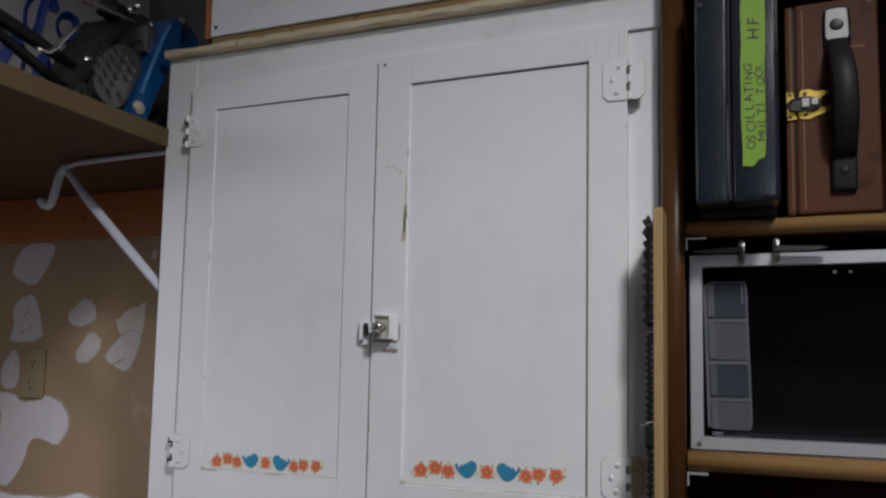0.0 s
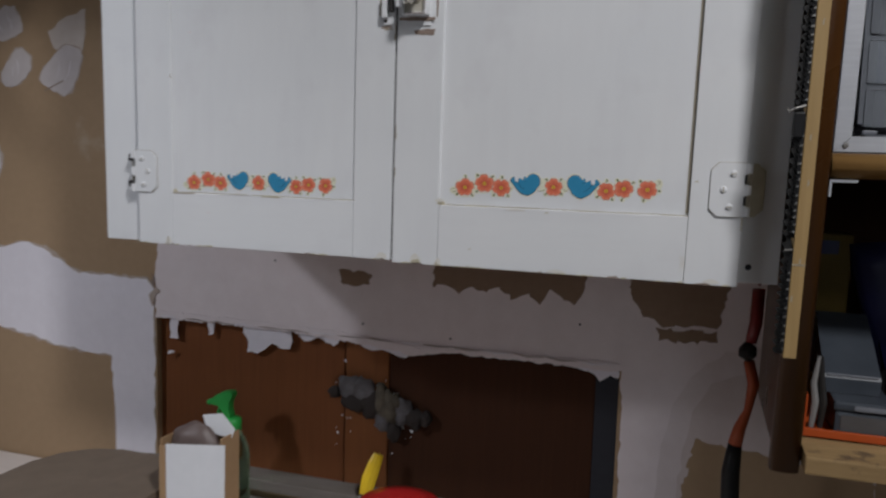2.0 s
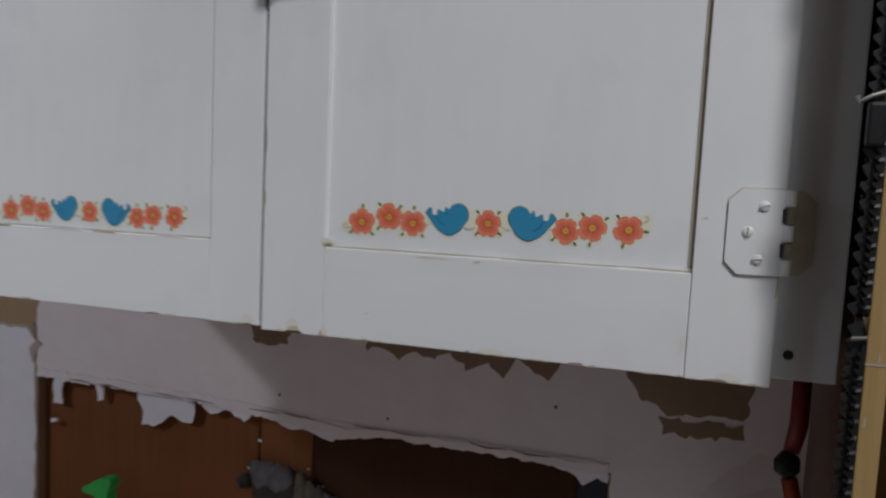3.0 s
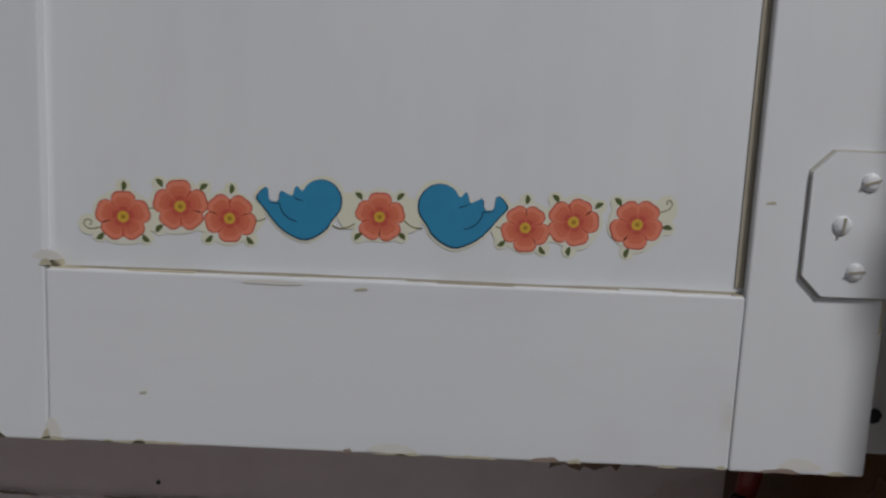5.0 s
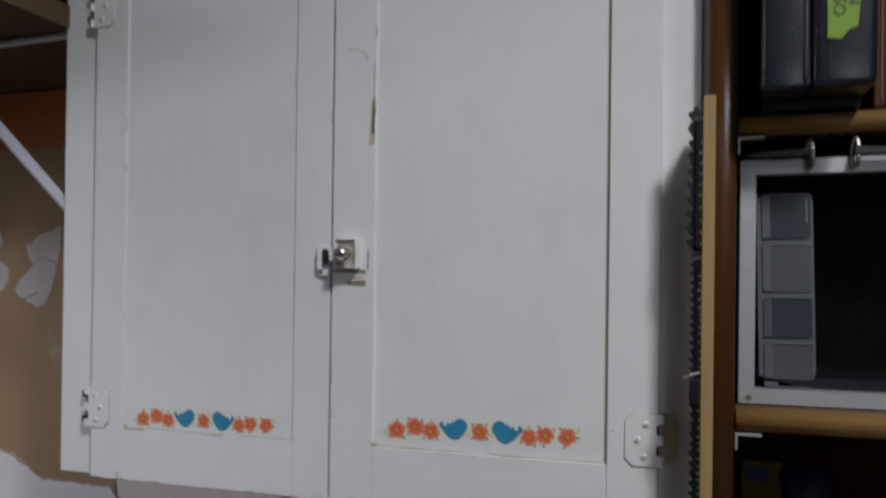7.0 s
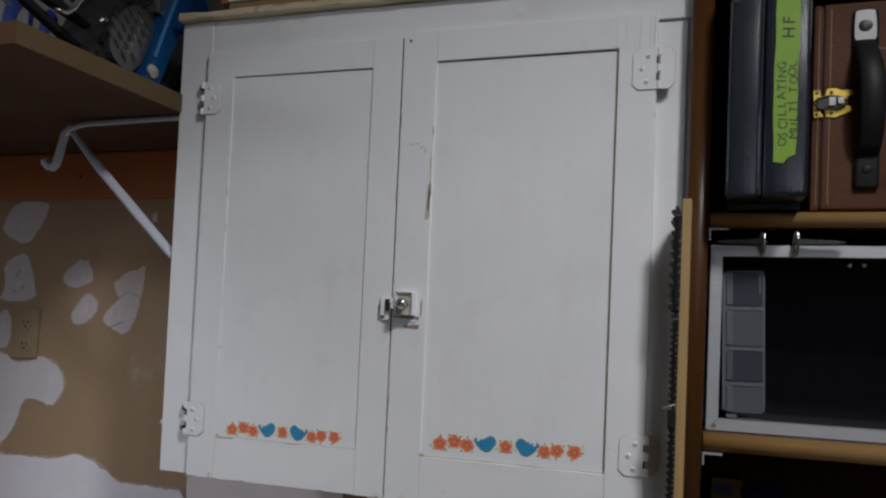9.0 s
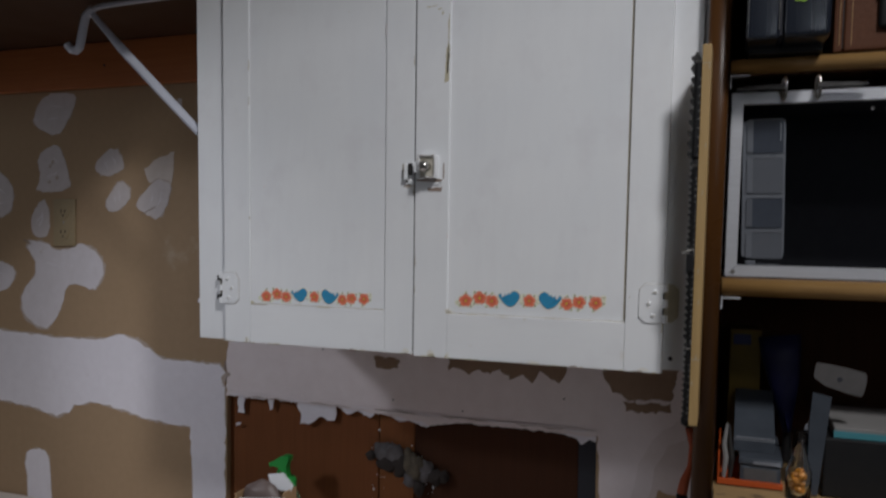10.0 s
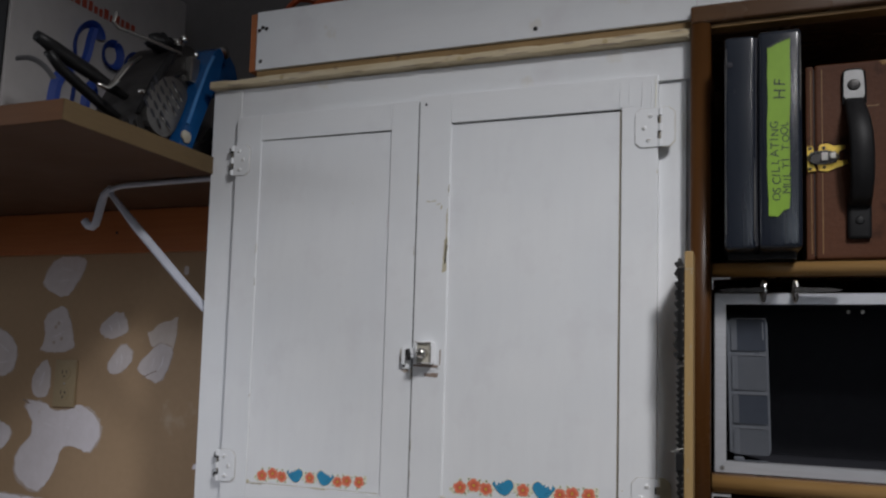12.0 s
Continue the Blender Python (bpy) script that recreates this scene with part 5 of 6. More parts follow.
def circular_saw():
    """A blue power saw lying on its side plate near the shelf's end."""
    ob = thing("circular_saw", (-0.52, 0.0, 2.0215), "blue and grey circular saw lying on the plank shelf", "power saw")
    # Blue sole plate, standing steeply.
    pts = [(-0.052, 2.0225), (-0.014, 2.0225), (0.008, 2.08), (0.062, 2.205), (0.07, 2.252), (0.056, 2.262), (0.042, 2.252), (0.018, 2.214), (-0.036, 2.066)]
    part("base_plate", sheet([pts], -0.465, 0.1, "x"), M_BLUE, ob, "blue painted sole plate")
    part("worn_tip", lump((-0.463, -0.032, 2.052), (0.005, 0.014, 0.012), 2, 0.2), M_WORN_TIP, ob, "bare worn corner of the plate")
    # Highlight on the plate's edge, put in as a paler blue rod.
    part("plate_rim", rod([(-0.463, -0.03, 2.078), (-0.463, -0.012, 2.128), (-0.463, 0.018, 2.205), (-0.463, 0.034, 2.235)], 0.0036, 8), M_BLUE_EDGE, ob, "painted highlight along the plate's edge")
    part("guard", lathe([(0.02, 0), (0.05, 0.004), (0.053, 0.03), (0.048, 0.036), (0.02, 0.04)], (-0.54, 0.125, 2.235), 28, "x"), M_BLUE, ob, "blue blade guard")
    part("knob", lathe([(0.008, 0), (0.013, 0.004), (0.013, 0.014), (0.006, 0.018)], (-0.49, 0.09, 2.266), 16, "x"), M_CHROME, ob)
    # Cast body behind the plate, with a slotted motor end.
    outline = [(-0.062, 2.2), (-0.036, 2.236), (-0.005, 2.246), (0.03, 2.238), (0.012, 2.17), (-0.035, 2.06), (-0.052, 2.0225), (-0.13, 2.0225), (-0.138, 2.06), (-0.104, 2.14)]
    body = sheet([rounded(outline, 2)], -0.492, 0.1, "x")
    bmesh.ops.bevel(body, geom=[e for e in body.edges if all(v.co.x > -0.5 for v in e.verts)], offset=0.006, segments=2, affect="EDGES")
    part("motor_housing", body, M_HOUSING, ob, "dull dark grey motor housing")
    part("housing_rib", rod([(-0.489, -0.134, 2.07), (-0.487, -0.104, 2.135), (-0.487, -0.068, 2.19), (-0.489, -0.036, 2.23)], [0.004, 0.008, 0.008, 0.004], 8), M_BLACKPLASTIC, ob, "", True)
    part("housing_rib", rod([(-0.488, -0.112, 2.05), (-0.485, -0.088, 2.118), (-0.485, -0.066, 2.158), (-0.488, -0.016, 2.19)], [0.003, 0.0055, 0.0055, 0.003], 8), M_IRON, ob, "", True)
    # Slotted motor end: a bright alloy cap with four ranks of black slots.
    vent = part("vent_grille", sheet([rounded([(-0.122, 2.05), (-0.058, 2.035), (-0.022, 2.11), (-0.012, 2.152), (-0.07, 2.168), (-0.125, 2.11)], 2)], -0.4795, 0.012, "x"), M_ALLOY, ob, "slotted grey motor end")
    for rank in range(4):
        for k in range(6):
            y, z = -0.031 - 0.025 * rank - 0.0068 * k, 2.149 - 0.003 * rank - 0.0165 * k
            if (rank == 3 and k > 3) or (rank == 2 and k > 4) or (rank == 0 and k in (0, 4)):
                continue
            c, d = 0.0066, 0.0042
            slot = [(y - c, z + 0.006 - d), (y + c, z - 0.006 - d), (y + c + 0.001, z - 0.006 + d), (y - c + 0.001, z + 0.006 + d)]
            part("vent_slot", sheet([rounded(slot, 1)], -0.4792, 0.0006, "x"), M_BLACK, vent)
            if rank < 2:
                part("fin", rod([(-0.4786, y - c, z + 0.0015), (-0.478, y, z - 0.005), (-0.4786, y + c, z - 0.0105)], [0.0009, 0.0015, 0.0009], 6), M_CHROME, vent)
    for n, (y, z, r) in enumerate(((-0.044, 2.238, 0.008), (-0.027, 2.252, 0.007), (-0.13, 2.11, 0.005), (0.01, 2.232, 0.006))):
        part("bolt", lathe([(r, 0), (r, 0.006), (r * 0.6, 0.01), (0.001, 0.011)], (-0.492, y, z), 12, "x"), M_CHROME, ob)
    part("clamp_block", boxes((-0.5, -0.478, -0.012, 0.014, 2.17, 2.222), bevel=0.004), M_STEEL, ob, "dull cast clamp block")
    part("gear_housing", lump((-0.52, -0.055, 2.234), (0.024, 0.026, 0.018), 11, 0.45), M_BLACKPLASTIC, ob, "black gear housing", True)
    part("power_cord", rod([(-0.5, -0.15, 2.05), (-0.49, -0.17, 2.035), (-0.5, -0.2, 2.03), (-0.52, -0.23, 2.034)], 0.006, 8), M_BLACKPLASTIC, ob)
    part("handle", rod([(-0.54, -0.316, 2.147), (-0.54, -0.285, 2.141), (-0.54, -0.245, 2.133), (-0.54, -0.2, 2.126), (-0.54, -0.15, 2.116), (-0.535, -0.105, 2.106)], [0.009, 0.012, 0.013, 0.0125, 0.01, 0.006], 12), M_BLACKPLASTIC, ob, "black plastic handle", True)
    part("handle", rod([(-0.54, -0.292, 2.13), (-0.54, -0.266, 2.112), (-0.54, -0.222, 2.096), (-0.54, -0.168, 2.078), (-0.535, -0.12, 2.062)], [0.008, 0.009, 0.0095, 0.0095, 0.007], 12), M_BLACKPLASTIC, ob, "", True)
    part("lever", rod([(-0.485, -0.236, 2.087), (-0.485, -0.215, 2.089), (-0.485, -0.199, 2.103), (-0.485, -0.194, 2.113), (-0.485, -0.174, 2.141), (-0.485, -0.141, 2.17)], [0.003, 0.0042, 0.005, 0.005, 0.0052, 0.004], 8), M_CHROME, ob, "bright bent lever", True)
    part("rip_fence", rod([(-0.485, -0.208, 2.226), (-0.485, -0.214, 2.206), (-0.485, -0.201, 2.201), (-0.485, -0.146, 2.208), (-0.485, -0.037, 2.217)], 0.0034, 8), M_STEEL, ob, "thin steel guide rod")
    part("blade_cover", rod([(-0.52, 0.06, 2.04), (-0.52, 0.11, 2.06), (-0.52, 0.14, 2.1)], [0.015, 0.03, 0.03], 14), M_BLACKPLASTIC, ob)


circular_saw()

# ---- bookcase on the right ----
SPLAY[0] = 0.042
BOOK_L, BOOK_F = 0.4375, -0.016


def half_round(x0, x1, y0, y1, z0, z1):
    """An upright whose front is a flattened half round."""
    n, w = 14, (x1 - x0) / 2
    front = [(x0 + w - w * math.cos(math.pi * k / n), y1 - (y1 - y0) * (0.45 + 0.55 * math.sin(math.pi * k / n) ** 0.8)) for k in range(n + 1)]
    return sheet([[(x0, y1)] + front + [(x1, y1)]], z1, z1 - z0, "z")


def bookcase():
    ob = thing("bookcase", (0.95, 0.14, 1.17), "dark brown varnished wall bookcase with pale shelf edges", "bookcase")
    x1 = 1.45
    part("side_panel", boxes((BOOK_L + 0.009, BOOK_L + 0.0285, 0.0, WALL_Y - 0.004, 1.165, 2.17), bevel=0.001), M_WALNUT, ob)
    part("side_panel", boxes((x1 - 0.02, x1, 0.0, WALL_Y - 0.004, 1.165, 2.17), bevel=0.001), M_WALNUT, ob)
    part("front_post", half_round(BOOK_L, BOOK_L + 0.0292, BOOK_F, 0.0, 1.165, 2.168), M_WALNUT, ob, "rounded glossy brown front post", True)
    part("front_post", half_round(x1 - 0.025, x1 + 0.005, BOOK_F, 0.0, 1.165, 2.168), M_WALNUT, ob)
    part("top_rail", boxes((BOOK_L, x1 + 0.005, BOOK_F, 0.0, 2.1685, 2.197), bevel=0.005, segments=3), M_WALNUT_X, ob)
    part("top_panel", boxes((BOOK_L + 0.0297, x1 - 0.026, -0.006, 0.02, 2.162, 2.1678), bevel=0.001), M_PINE_X, ob, "pale raw edge under the top rail")
    part("top_panel", boxes((BOOK_L + 0.029, x1 - 0.021, 0.0205, WALL_Y - 0.004, 2.161, 2.168)), M_WALNUT_X, ob)
    part("back_panel", boxes((BOOK_L + 0.029, x1 - 0.021, WALL_Y - 0.01, WALL_Y - 0.004, 1.19, 2.1605)), M_DARKBOARD, ob)
    for z, t, m in ((1.8, 0.022, M_PINE_X), (1.4945, 0.026, M_PINE_X), (1.19, 0.018, M_RAW_SHELF)):
        shelf = part("shelf", boxes((BOOK_L + 0.0295, x1 - 0.0215, 0.012, WALL_Y - 0.011, z - t, z), bevel=0.001), M_WALNUT_X if z > 1.3 else M_RAW_SHELF, ob)
        if z > 1.3:
            part("nosing", rod([(BOOK_L + 0.031, 0.004, z - t / 2), (x1 - 0.03, 0.004, z - t / 2)], t / 2 - 0.0003, 12, flat=1.0), m, shelf, "pale rounded wood edging", True)
        else:
            part("nosing", boxes((BOOK_L + 0.031, x1 - 0.03, -0.032, 0.0115, z - t, z + 0.0005), bevel=0.002), m, shelf, "raw pine edging")
        # Bent metal shelf pin.
        if z > 1.3:
            part("shelf_clip", boxes((BOOK_L + 0.0305, BOOK_L + 0.056, -0.0045, 0.004, z - t - 0.0035, z - t - 0.001), (BOOK_L + 0.0305, BOOK_L + 0.0326, -0.0045, 0.004, z - t - 0.018, z - t - 0.0036)),
                 M_ALU, shelf, "bent metal shelf clip")


bookcase()


def metal_case():
    x0, x1, y0, y1, z0, z1 = 0.4862, 0.5842, -0.078, 0.157, 1.809, 2.119
    gap = 0.528
    ob = thing("tool_case", (0.545, 0.06, 1.801), "scuffed black metal tool case with green tape label, on a shelf", "tool case")

    def shell(a, b, front, top, r):
        """A pressed shell whose narrow front bows out from end to end, to grade its highlight."""
        bm = boxes((a, b, front, y1, z0, top), bevel=r, segments=3)
        bmesh.ops.bisect_plane(bm, geom=bm.verts[:] + bm.edges[:] + bm.faces[:], plane_co=(0, 0, 0.5 * (z0 + top)), plane_no=(0, 0, 1))
        for cut in (0.1, 0.2, 0.3, 0.4, 0.6, 0.7, 0.8, 0.9):
            bmesh.ops.bisect_plane(bm, geom=bm.verts[:] + bm.edges[:] + bm.faces[:], plane_co=(0, 0, z0 + cut * (top - z0)), plane_no=(0, 0, 1))
        for v in bm.verts:
            if v.co.y < front + 0.02:
                u = (v.co.z - z0) / (top - z0) * 2 - 1
                v.co.y += 0.0026 * u * u
        return bm

    base = part("base_shell", shell(x0, gap - 0.0022, y0 + 0.0022, z1 - 0.003, 0.005), M_CASE, ob, "", True)
    lid = part("lid_shell", shell(gap + 0.0016, x1, y0, z1, 0.0065), M_CASE, ob, "", True)
    part("seam", boxes((gap - 0.003, gap + 0.0025, y0 + 0.009, y1 - 0.004, z0 + 0.004, z1 - 0.006)), M_BLACK, ob, "dark seam between the shells")
    # Rubbed, bright edges.
    for xx, yy, za, zb, host in ((x0 + 0.002, y0 + 0.0042, z0 + 0.02, z1 - 0.02, base), (gap - 0.0035, y0 + 0.0042, z0 + 0.01, z0 + 0.13, base), (x1 - 0.0022, y0 + 0.0016, z1 - 0.12, z1 - 0.008, lid), (x1 - 0.002, y0 + 0.0018, z0 + 0.14, z1 - 0.17, lid)):
        part("rubbed_edge", rod([(xx, yy, za), (xx + 0.0003, yy - 0.0002, (za + zb) / 2), (xx, yy, zb)], [0.0004, 0.0012, 0.0004], 6), M_STEEL, host, "bare steel where the paint is rubbed off")
    rnd = random.Random(31)
    for k in range(8):
        xx, zz, w = rnd.uniform(x0 + 0.006, gap - 0.006) if k % 3 else rnd.uniform(gap + 0.004, x1 - 0.004), rnd.uniform(z0 + 0.02, z1 - 0.02), rnd.uniform(0.0008, 0.003)
        part("scratch", sheet([ragged([(xx - w, zz - w), (xx - w + 0.0008, zz - w), (xx + w, zz + 1.6 * w), (xx + w - 0.0008, zz + 1.6 * w)], 0.0003, 0.002, k)], y0 + (0.0028 if xx < gap else -0.0002), 0.0002), M_IRON, base if xx < gap else lid)
    part("foot", boxes((x0 + 0.004, x1 - 0.004, y0 + 0.06, y0 + 0.1, 1.801, z0 - 0.0003)), M_BLACKPLASTIC, ob)
    part("foot", boxes((x0 + 0.004, x1 - 0.004, y1 - 0.05, y1 - 0.012, 1.801, z0 - 0.0003)), M_BLACKPLASTIC, ob)
    part("rivet", lathe([(0.0045, 0), (0.004, 0.0012), (0.001, 0.0016)], (x0 + 0.006, y0 + 0.003, z1 - 0.045), 12, "y"), M_BLACK, base)
    pts = [(0.5415, 1.853), (0.553, 1.851), (0.5595, 1.859), (0.568, 1.863), (0.5688, 1.99), (0.5702, 2.104), (0.558, 2.1), (0.5415, 2.092), (0.5408, 1.99)]
    tape = part("tape_label", sheet([ragged(pts, 0.0008, 0.02, 5)], y0 - 0.0003, 0.0006), M_TAPE, ob, "strip of lime green masking tape with handwriting")
    part("lifted_end", sheet([ragged([(0.5415, 2.0915), (0.558, 2.0995), (0.5705, 2.1035), (0.57, 2.106), (0.557, 2.1025), (0.542, 2.0945)], 0.0005, 0.006, 6)], y0 - 0.0012, 0.0004), M_INK, tape, "dark curled end of the tape")
    # Handwritten capitals, each set a little askew, running upwards.
    rnd = random.Random(9)
    for text, x, z, size, step in (("OSCILLATING", 0.5675, 1.873, 0.0155, 0.0112), ("MULTI TOOL", 0.5805, 1.882, 0.0145, 0.0116), ("HF", 0.577, 2.016, 0.021, 0.019)):
        for letter in text:
            here = z
            z += step * (0.55 if letter == "I" else 0.7 if letter == " " else 1.0)
            if letter == " ":
                continue
            m = Matrix.Translation((x + rnd.uniform(-0.0008, 0.0008), y0 - 0.0011, here)) @ pose(0, 0, 0, 90, 0, 0) @ pose(0, 0, 0, 0, 0, 90 + rnd.uniform(-7, 7))
            lettering("handwriting", letter, size * rnd.uniform(0.92, 1.08), m, M_INK, tape, "handwritten black capital")


metal_case()


def suitcase():
    x0, x1, y0, y1, z0, z1 = 0.5945, 0.7035, 0.0005, 0.226, 1.8015, 2.0895
    ob = thing("brown_case", (0.655, 0.11, 1.801), "worn brown leatherette case with black handle and brass catches", "case")
    part("body", boxes((x0 + 0.0115, x1, y0, y1, z0, z1), bevel=0.005, segments=3), M_LEATHER, ob)
    part("lid", boxes((x0, x0 + 0.0105, y0 + 0.0015, y1, z0, z1 - 0.001), bevel=0.003, segments=2), M_LEATHER, ob, "narrow leatherette lid")
    part("seam", boxes((x0 + 0.0095, x0 + 0.0125, y0 + 0.003, y0 + 0.006, z0 + 0.006, z1 - 0.006)), M_BLACKPLASTIC, ob, "dark seam of the lid")
    for x in (x0 + 0.0062, x0 + 0.0205):
        part("stitching", boxes((x, x + 0.0009, y0 - 0.0004, y0 + 0.002, z0 + 0.008, z1 - 0.008)), M_PINE_X, ob, "pale worn stitching")
    part("corner_wear", lump((x1 - 0.008, y0 + 0.001, z1 - 0.005), (0.009, 0.0016, 0.004), 8, 0.4, 2), M_PINE_X, ob, "pale rubbed corner")
    part("scuff", boxes((0.672, 0.688, y0 - 0.0005, y0 + 0.0006, 2.0215, 2.0225)), M_PINE_X, ob)
    # Handle: a thick band between a metal plate above and a plastic one below.
    top = sheet([rounded([(0.6425, 2.026), (0.6695, 2.026), (0.668, 2.0715), (0.664, 2.075), (0.6465, 2.075), (0.643, 2.0715)], 1)], y0 - 0.0002, 0.006)
    mount = part("handle_mount", top, M_MOUNT, ob, "grey metal handle plate")
    part("rim", rod([(0.6425, y0 - 0.004, 2.025), (0.642, y0 - 0.004, 2.049), (0.6425, y0 - 0.004, 2.072), (0.647, y0 - 0.004, 2.076), (0.664, y0 - 0.004, 2.076), (0.669, y0 - 0.004, 2.072), (0.67, y0 - 0.004, 2.049), (0.67, y0 - 0.004, 2.025)], 0.0018, 6), M_BLACKPLASTIC, mount)
    part("rivet", lathe([(0.0085, 0), (0.0075, 0.002), (0.003, 0.0028)], (0.6556, y0 - 0.0062, 2.053), 16, "y"), M_IRON, mount)
    foot = part("handle_mount", boxes((0.6455, 0.6755, y0 - 0.009, y0 - 0.0003, 1.829, 1.884), bevel=0.005, segments=3), M_BLACKRUBBER, ob, "black plastic handle foot", True)
    part("rivet", lathe([(0.006, 0), (0.005, 0.0014), (0.002, 0.0018)], (0.6605, y0 - 0.009, 1.855), 14, "y"), M_BLACKPLASTIC, foot)
    path = [(0.656, y0 - 0.0045, 2.029), (0.656, y0 - 0.01, 2.02), (0.657, y0 - 0.02, 2.008), (0.6585, y0 - 0.029, 1.992), (0.66, y0 - 0.034, 1.972), (0.661, y0 - 0.035, 1.95), (0.6615, y0 - 0.033, 1.925), (0.6615, y0 - 0.027, 1.904), (0.661, y0 - 0.018, 1.89), (0.6605, y0 - 0.01, 1.878)]
    part("handle", strap(path, 0.0285, 0.0125, (0.86, 0.9, 0.96, 1, 1.04, 1.04, 1.04, 1, 1, 0.98)), M_BLACKRUBBER, ob, "thick black carrying handle", True)
    cz = 1.949
    plate = [(0.6095, cz + 0.009), (0.612, cz + 0.0195), (0.622, cz + 0.0205), (0.63, cz + 0.0165), (0.644, cz + 0.017), (0.6445, cz + 0.012), (0.636, cz + 0.008), (0.636, cz - 0.006), (0.6465, cz - 0.004), (0.648, cz - 0.01),
             (0.63, cz - 0.0165), (0.622, cz - 0.0205), (0.611, cz - 0.019), (0.6095, cz - 0.009)]
    catch = part("catch", sheet([plate], y0 - 0.0004, 0.002), M_BRASS, ob, "brass toggle catch")
    part("keeper", sheet([[(0.5955, cz + 0.018), (0.603, cz + 0.018), (0.604, cz + 0.012), (0.6045, cz - 0.012), (0.608, cz - 0.0185), (0.597, cz - 0.02), (0.5955, cz - 0.01)]], y0 - 0.0004, 0.002), M_BRASS, catch)
    for xx, zz in ((0.5995, cz - 0.0155), (0.6175, cz - 0.014), (0.617, cz + 0.0145), (0.5995, cz + 0.0145)):
        part("rivet", lathe([(0.0026, 0), (0.002, 0.0012)], (xx, y0 - 0.0024, zz), 10, "y"), M_IRON, catch)
    part("toggle", boxes((0.599, 0.633, y0 - 0.006, y0 - 0.0025, cz - 0.0085, cz + 0.0085), bevel=0.0018), M_IRON, catch)
    part("lever", boxes((0.613, 0.622, y0 - 0.0085, y0 - 0.0062, cz - 0.0055, cz + 0.0065), bevel=0.001), M_STEEL, catch)
    part("lever", boxes((0.624, 0.632, y0 - 0.0095, y0 - 0.0062, cz - 0.0035, cz + 0.0055), bevel=0.001), M_STEEL, catch)
    loop = [(0.6155 + 0.0195 * math.cos(a), y0 - 0.007, cz - 0.001 + 0.0095 * math.sin(a)) for a in (2 * math.pi * k / 20 for k in range(21))]
    part("toggle_loop", rod(loop, 0.0014, 7), M_IRON, catch)


suitcase()


def flight_case():
    """An open aluminium-edged case lying on its back, its mouth to the room."""
    x0, x1, y0, y1, z0, z1 = 0.4735, 0.955, 0.018, 0.27, 1.4965, 1.754
    ob = thing("aluminium_case", (0.72, 0.14, 1.4955), "open black case with aluminium edges on the middle shelf", "case")
    t = 0.006
    part("case_wall", boxes((x0, x0 + t, y0 + 0.004, y1, z0, z1), bevel=0.001), M_BLACK, ob)
    part("case_wall", boxes((x1 - t, x1, y0 + 0.004, y1, z0, z1), bevel=0.001), M_BLACK, ob)
    part("case_wall", boxes((x0 + t, x1 - t, y0 + 0.004, y1, z0, z0 + t), bevel=0.001), M_BLACK, ob)
    part("case_wall", boxes((x0 + t, x1 - t, y0 + 0.004, y1, z1 - t, z1), bevel=0.001), M_BLACK, ob)
    part("case_back", boxes((x0 + t, x1 - t, y1 - t, y1 - 0.001, z0 + t, z1 - t)), M_BLACK, ob)
    w, a, b, c, d = 0.0155, x0 - 0.002, x1 + 0.002, z0 - 0.0005, z1 + 0.001
    for pts in ([(a, c), (a + w, c + w), (a + w, d - w), (a, d)], [(b, c), (b - w, c + w), (b - w, d - w), (b, d)], [(a + 0.0006, c), (b - 0.0006, c), (b - w - 0.0006, c + w), (a + w + 0.0006, c + w)],
                [(a + 0.0006, d), (b - 0.0006, d), (b - w - 0.0006, d - w), (a + w + 0.0006, d - w)]):
        part("edge_strip", sheet([pts], y0 + 0.018, 0.018), M_ALU, ob, "mitred aluminium edging")
    part("dark_joint", boxes((a - 0.0012, a - 0.0002, y0 + 0.001, y0 + 0.016, c, d)), M_BLACK, ob)
    for x in (0.482, 0.65, 0.668):
        part("rivet", lathe([(0.003, 0), (0.0022, 0.0012)], (x, y0 - 0.0008 if x < 0.5 else y0 + 0.019, z0 + 0.006 if x < 0.5 else z1 - 0.024), 10, "y"), M_STEEL, ob)
    for cx, f in ((0.5385, -1), (0.5785, 1)):
        wing = [(cx, z1 + 0.0015), (cx, z1 + 0.009), (cx + f * 0.02, z1 + 0.0075), (cx + f * 0.045, z1 + 0.0068), (cx + f * 0.062, z1 + 0.0045), (cx + f * 0.05, z1 + 0.002)]
        latch = part("butterfly_latch", sheet([wing], y0 - 0.011, 0.008), M_IRON, ob, "open steel butterfly latch")
        ring = [(cx + f * 0.001 + 0.0028 * math.cos(a), y0 - 0.008 - 0.004 * math.cos(a), z1 + 0.004 + 0.0155 * math.sin(a)) for a in (2 * math.pi * k / 16 for k in range(17))]
        part("latch_ring", rod(ring, 0.0021, 7), M_CHROME, latch)


flight_case()


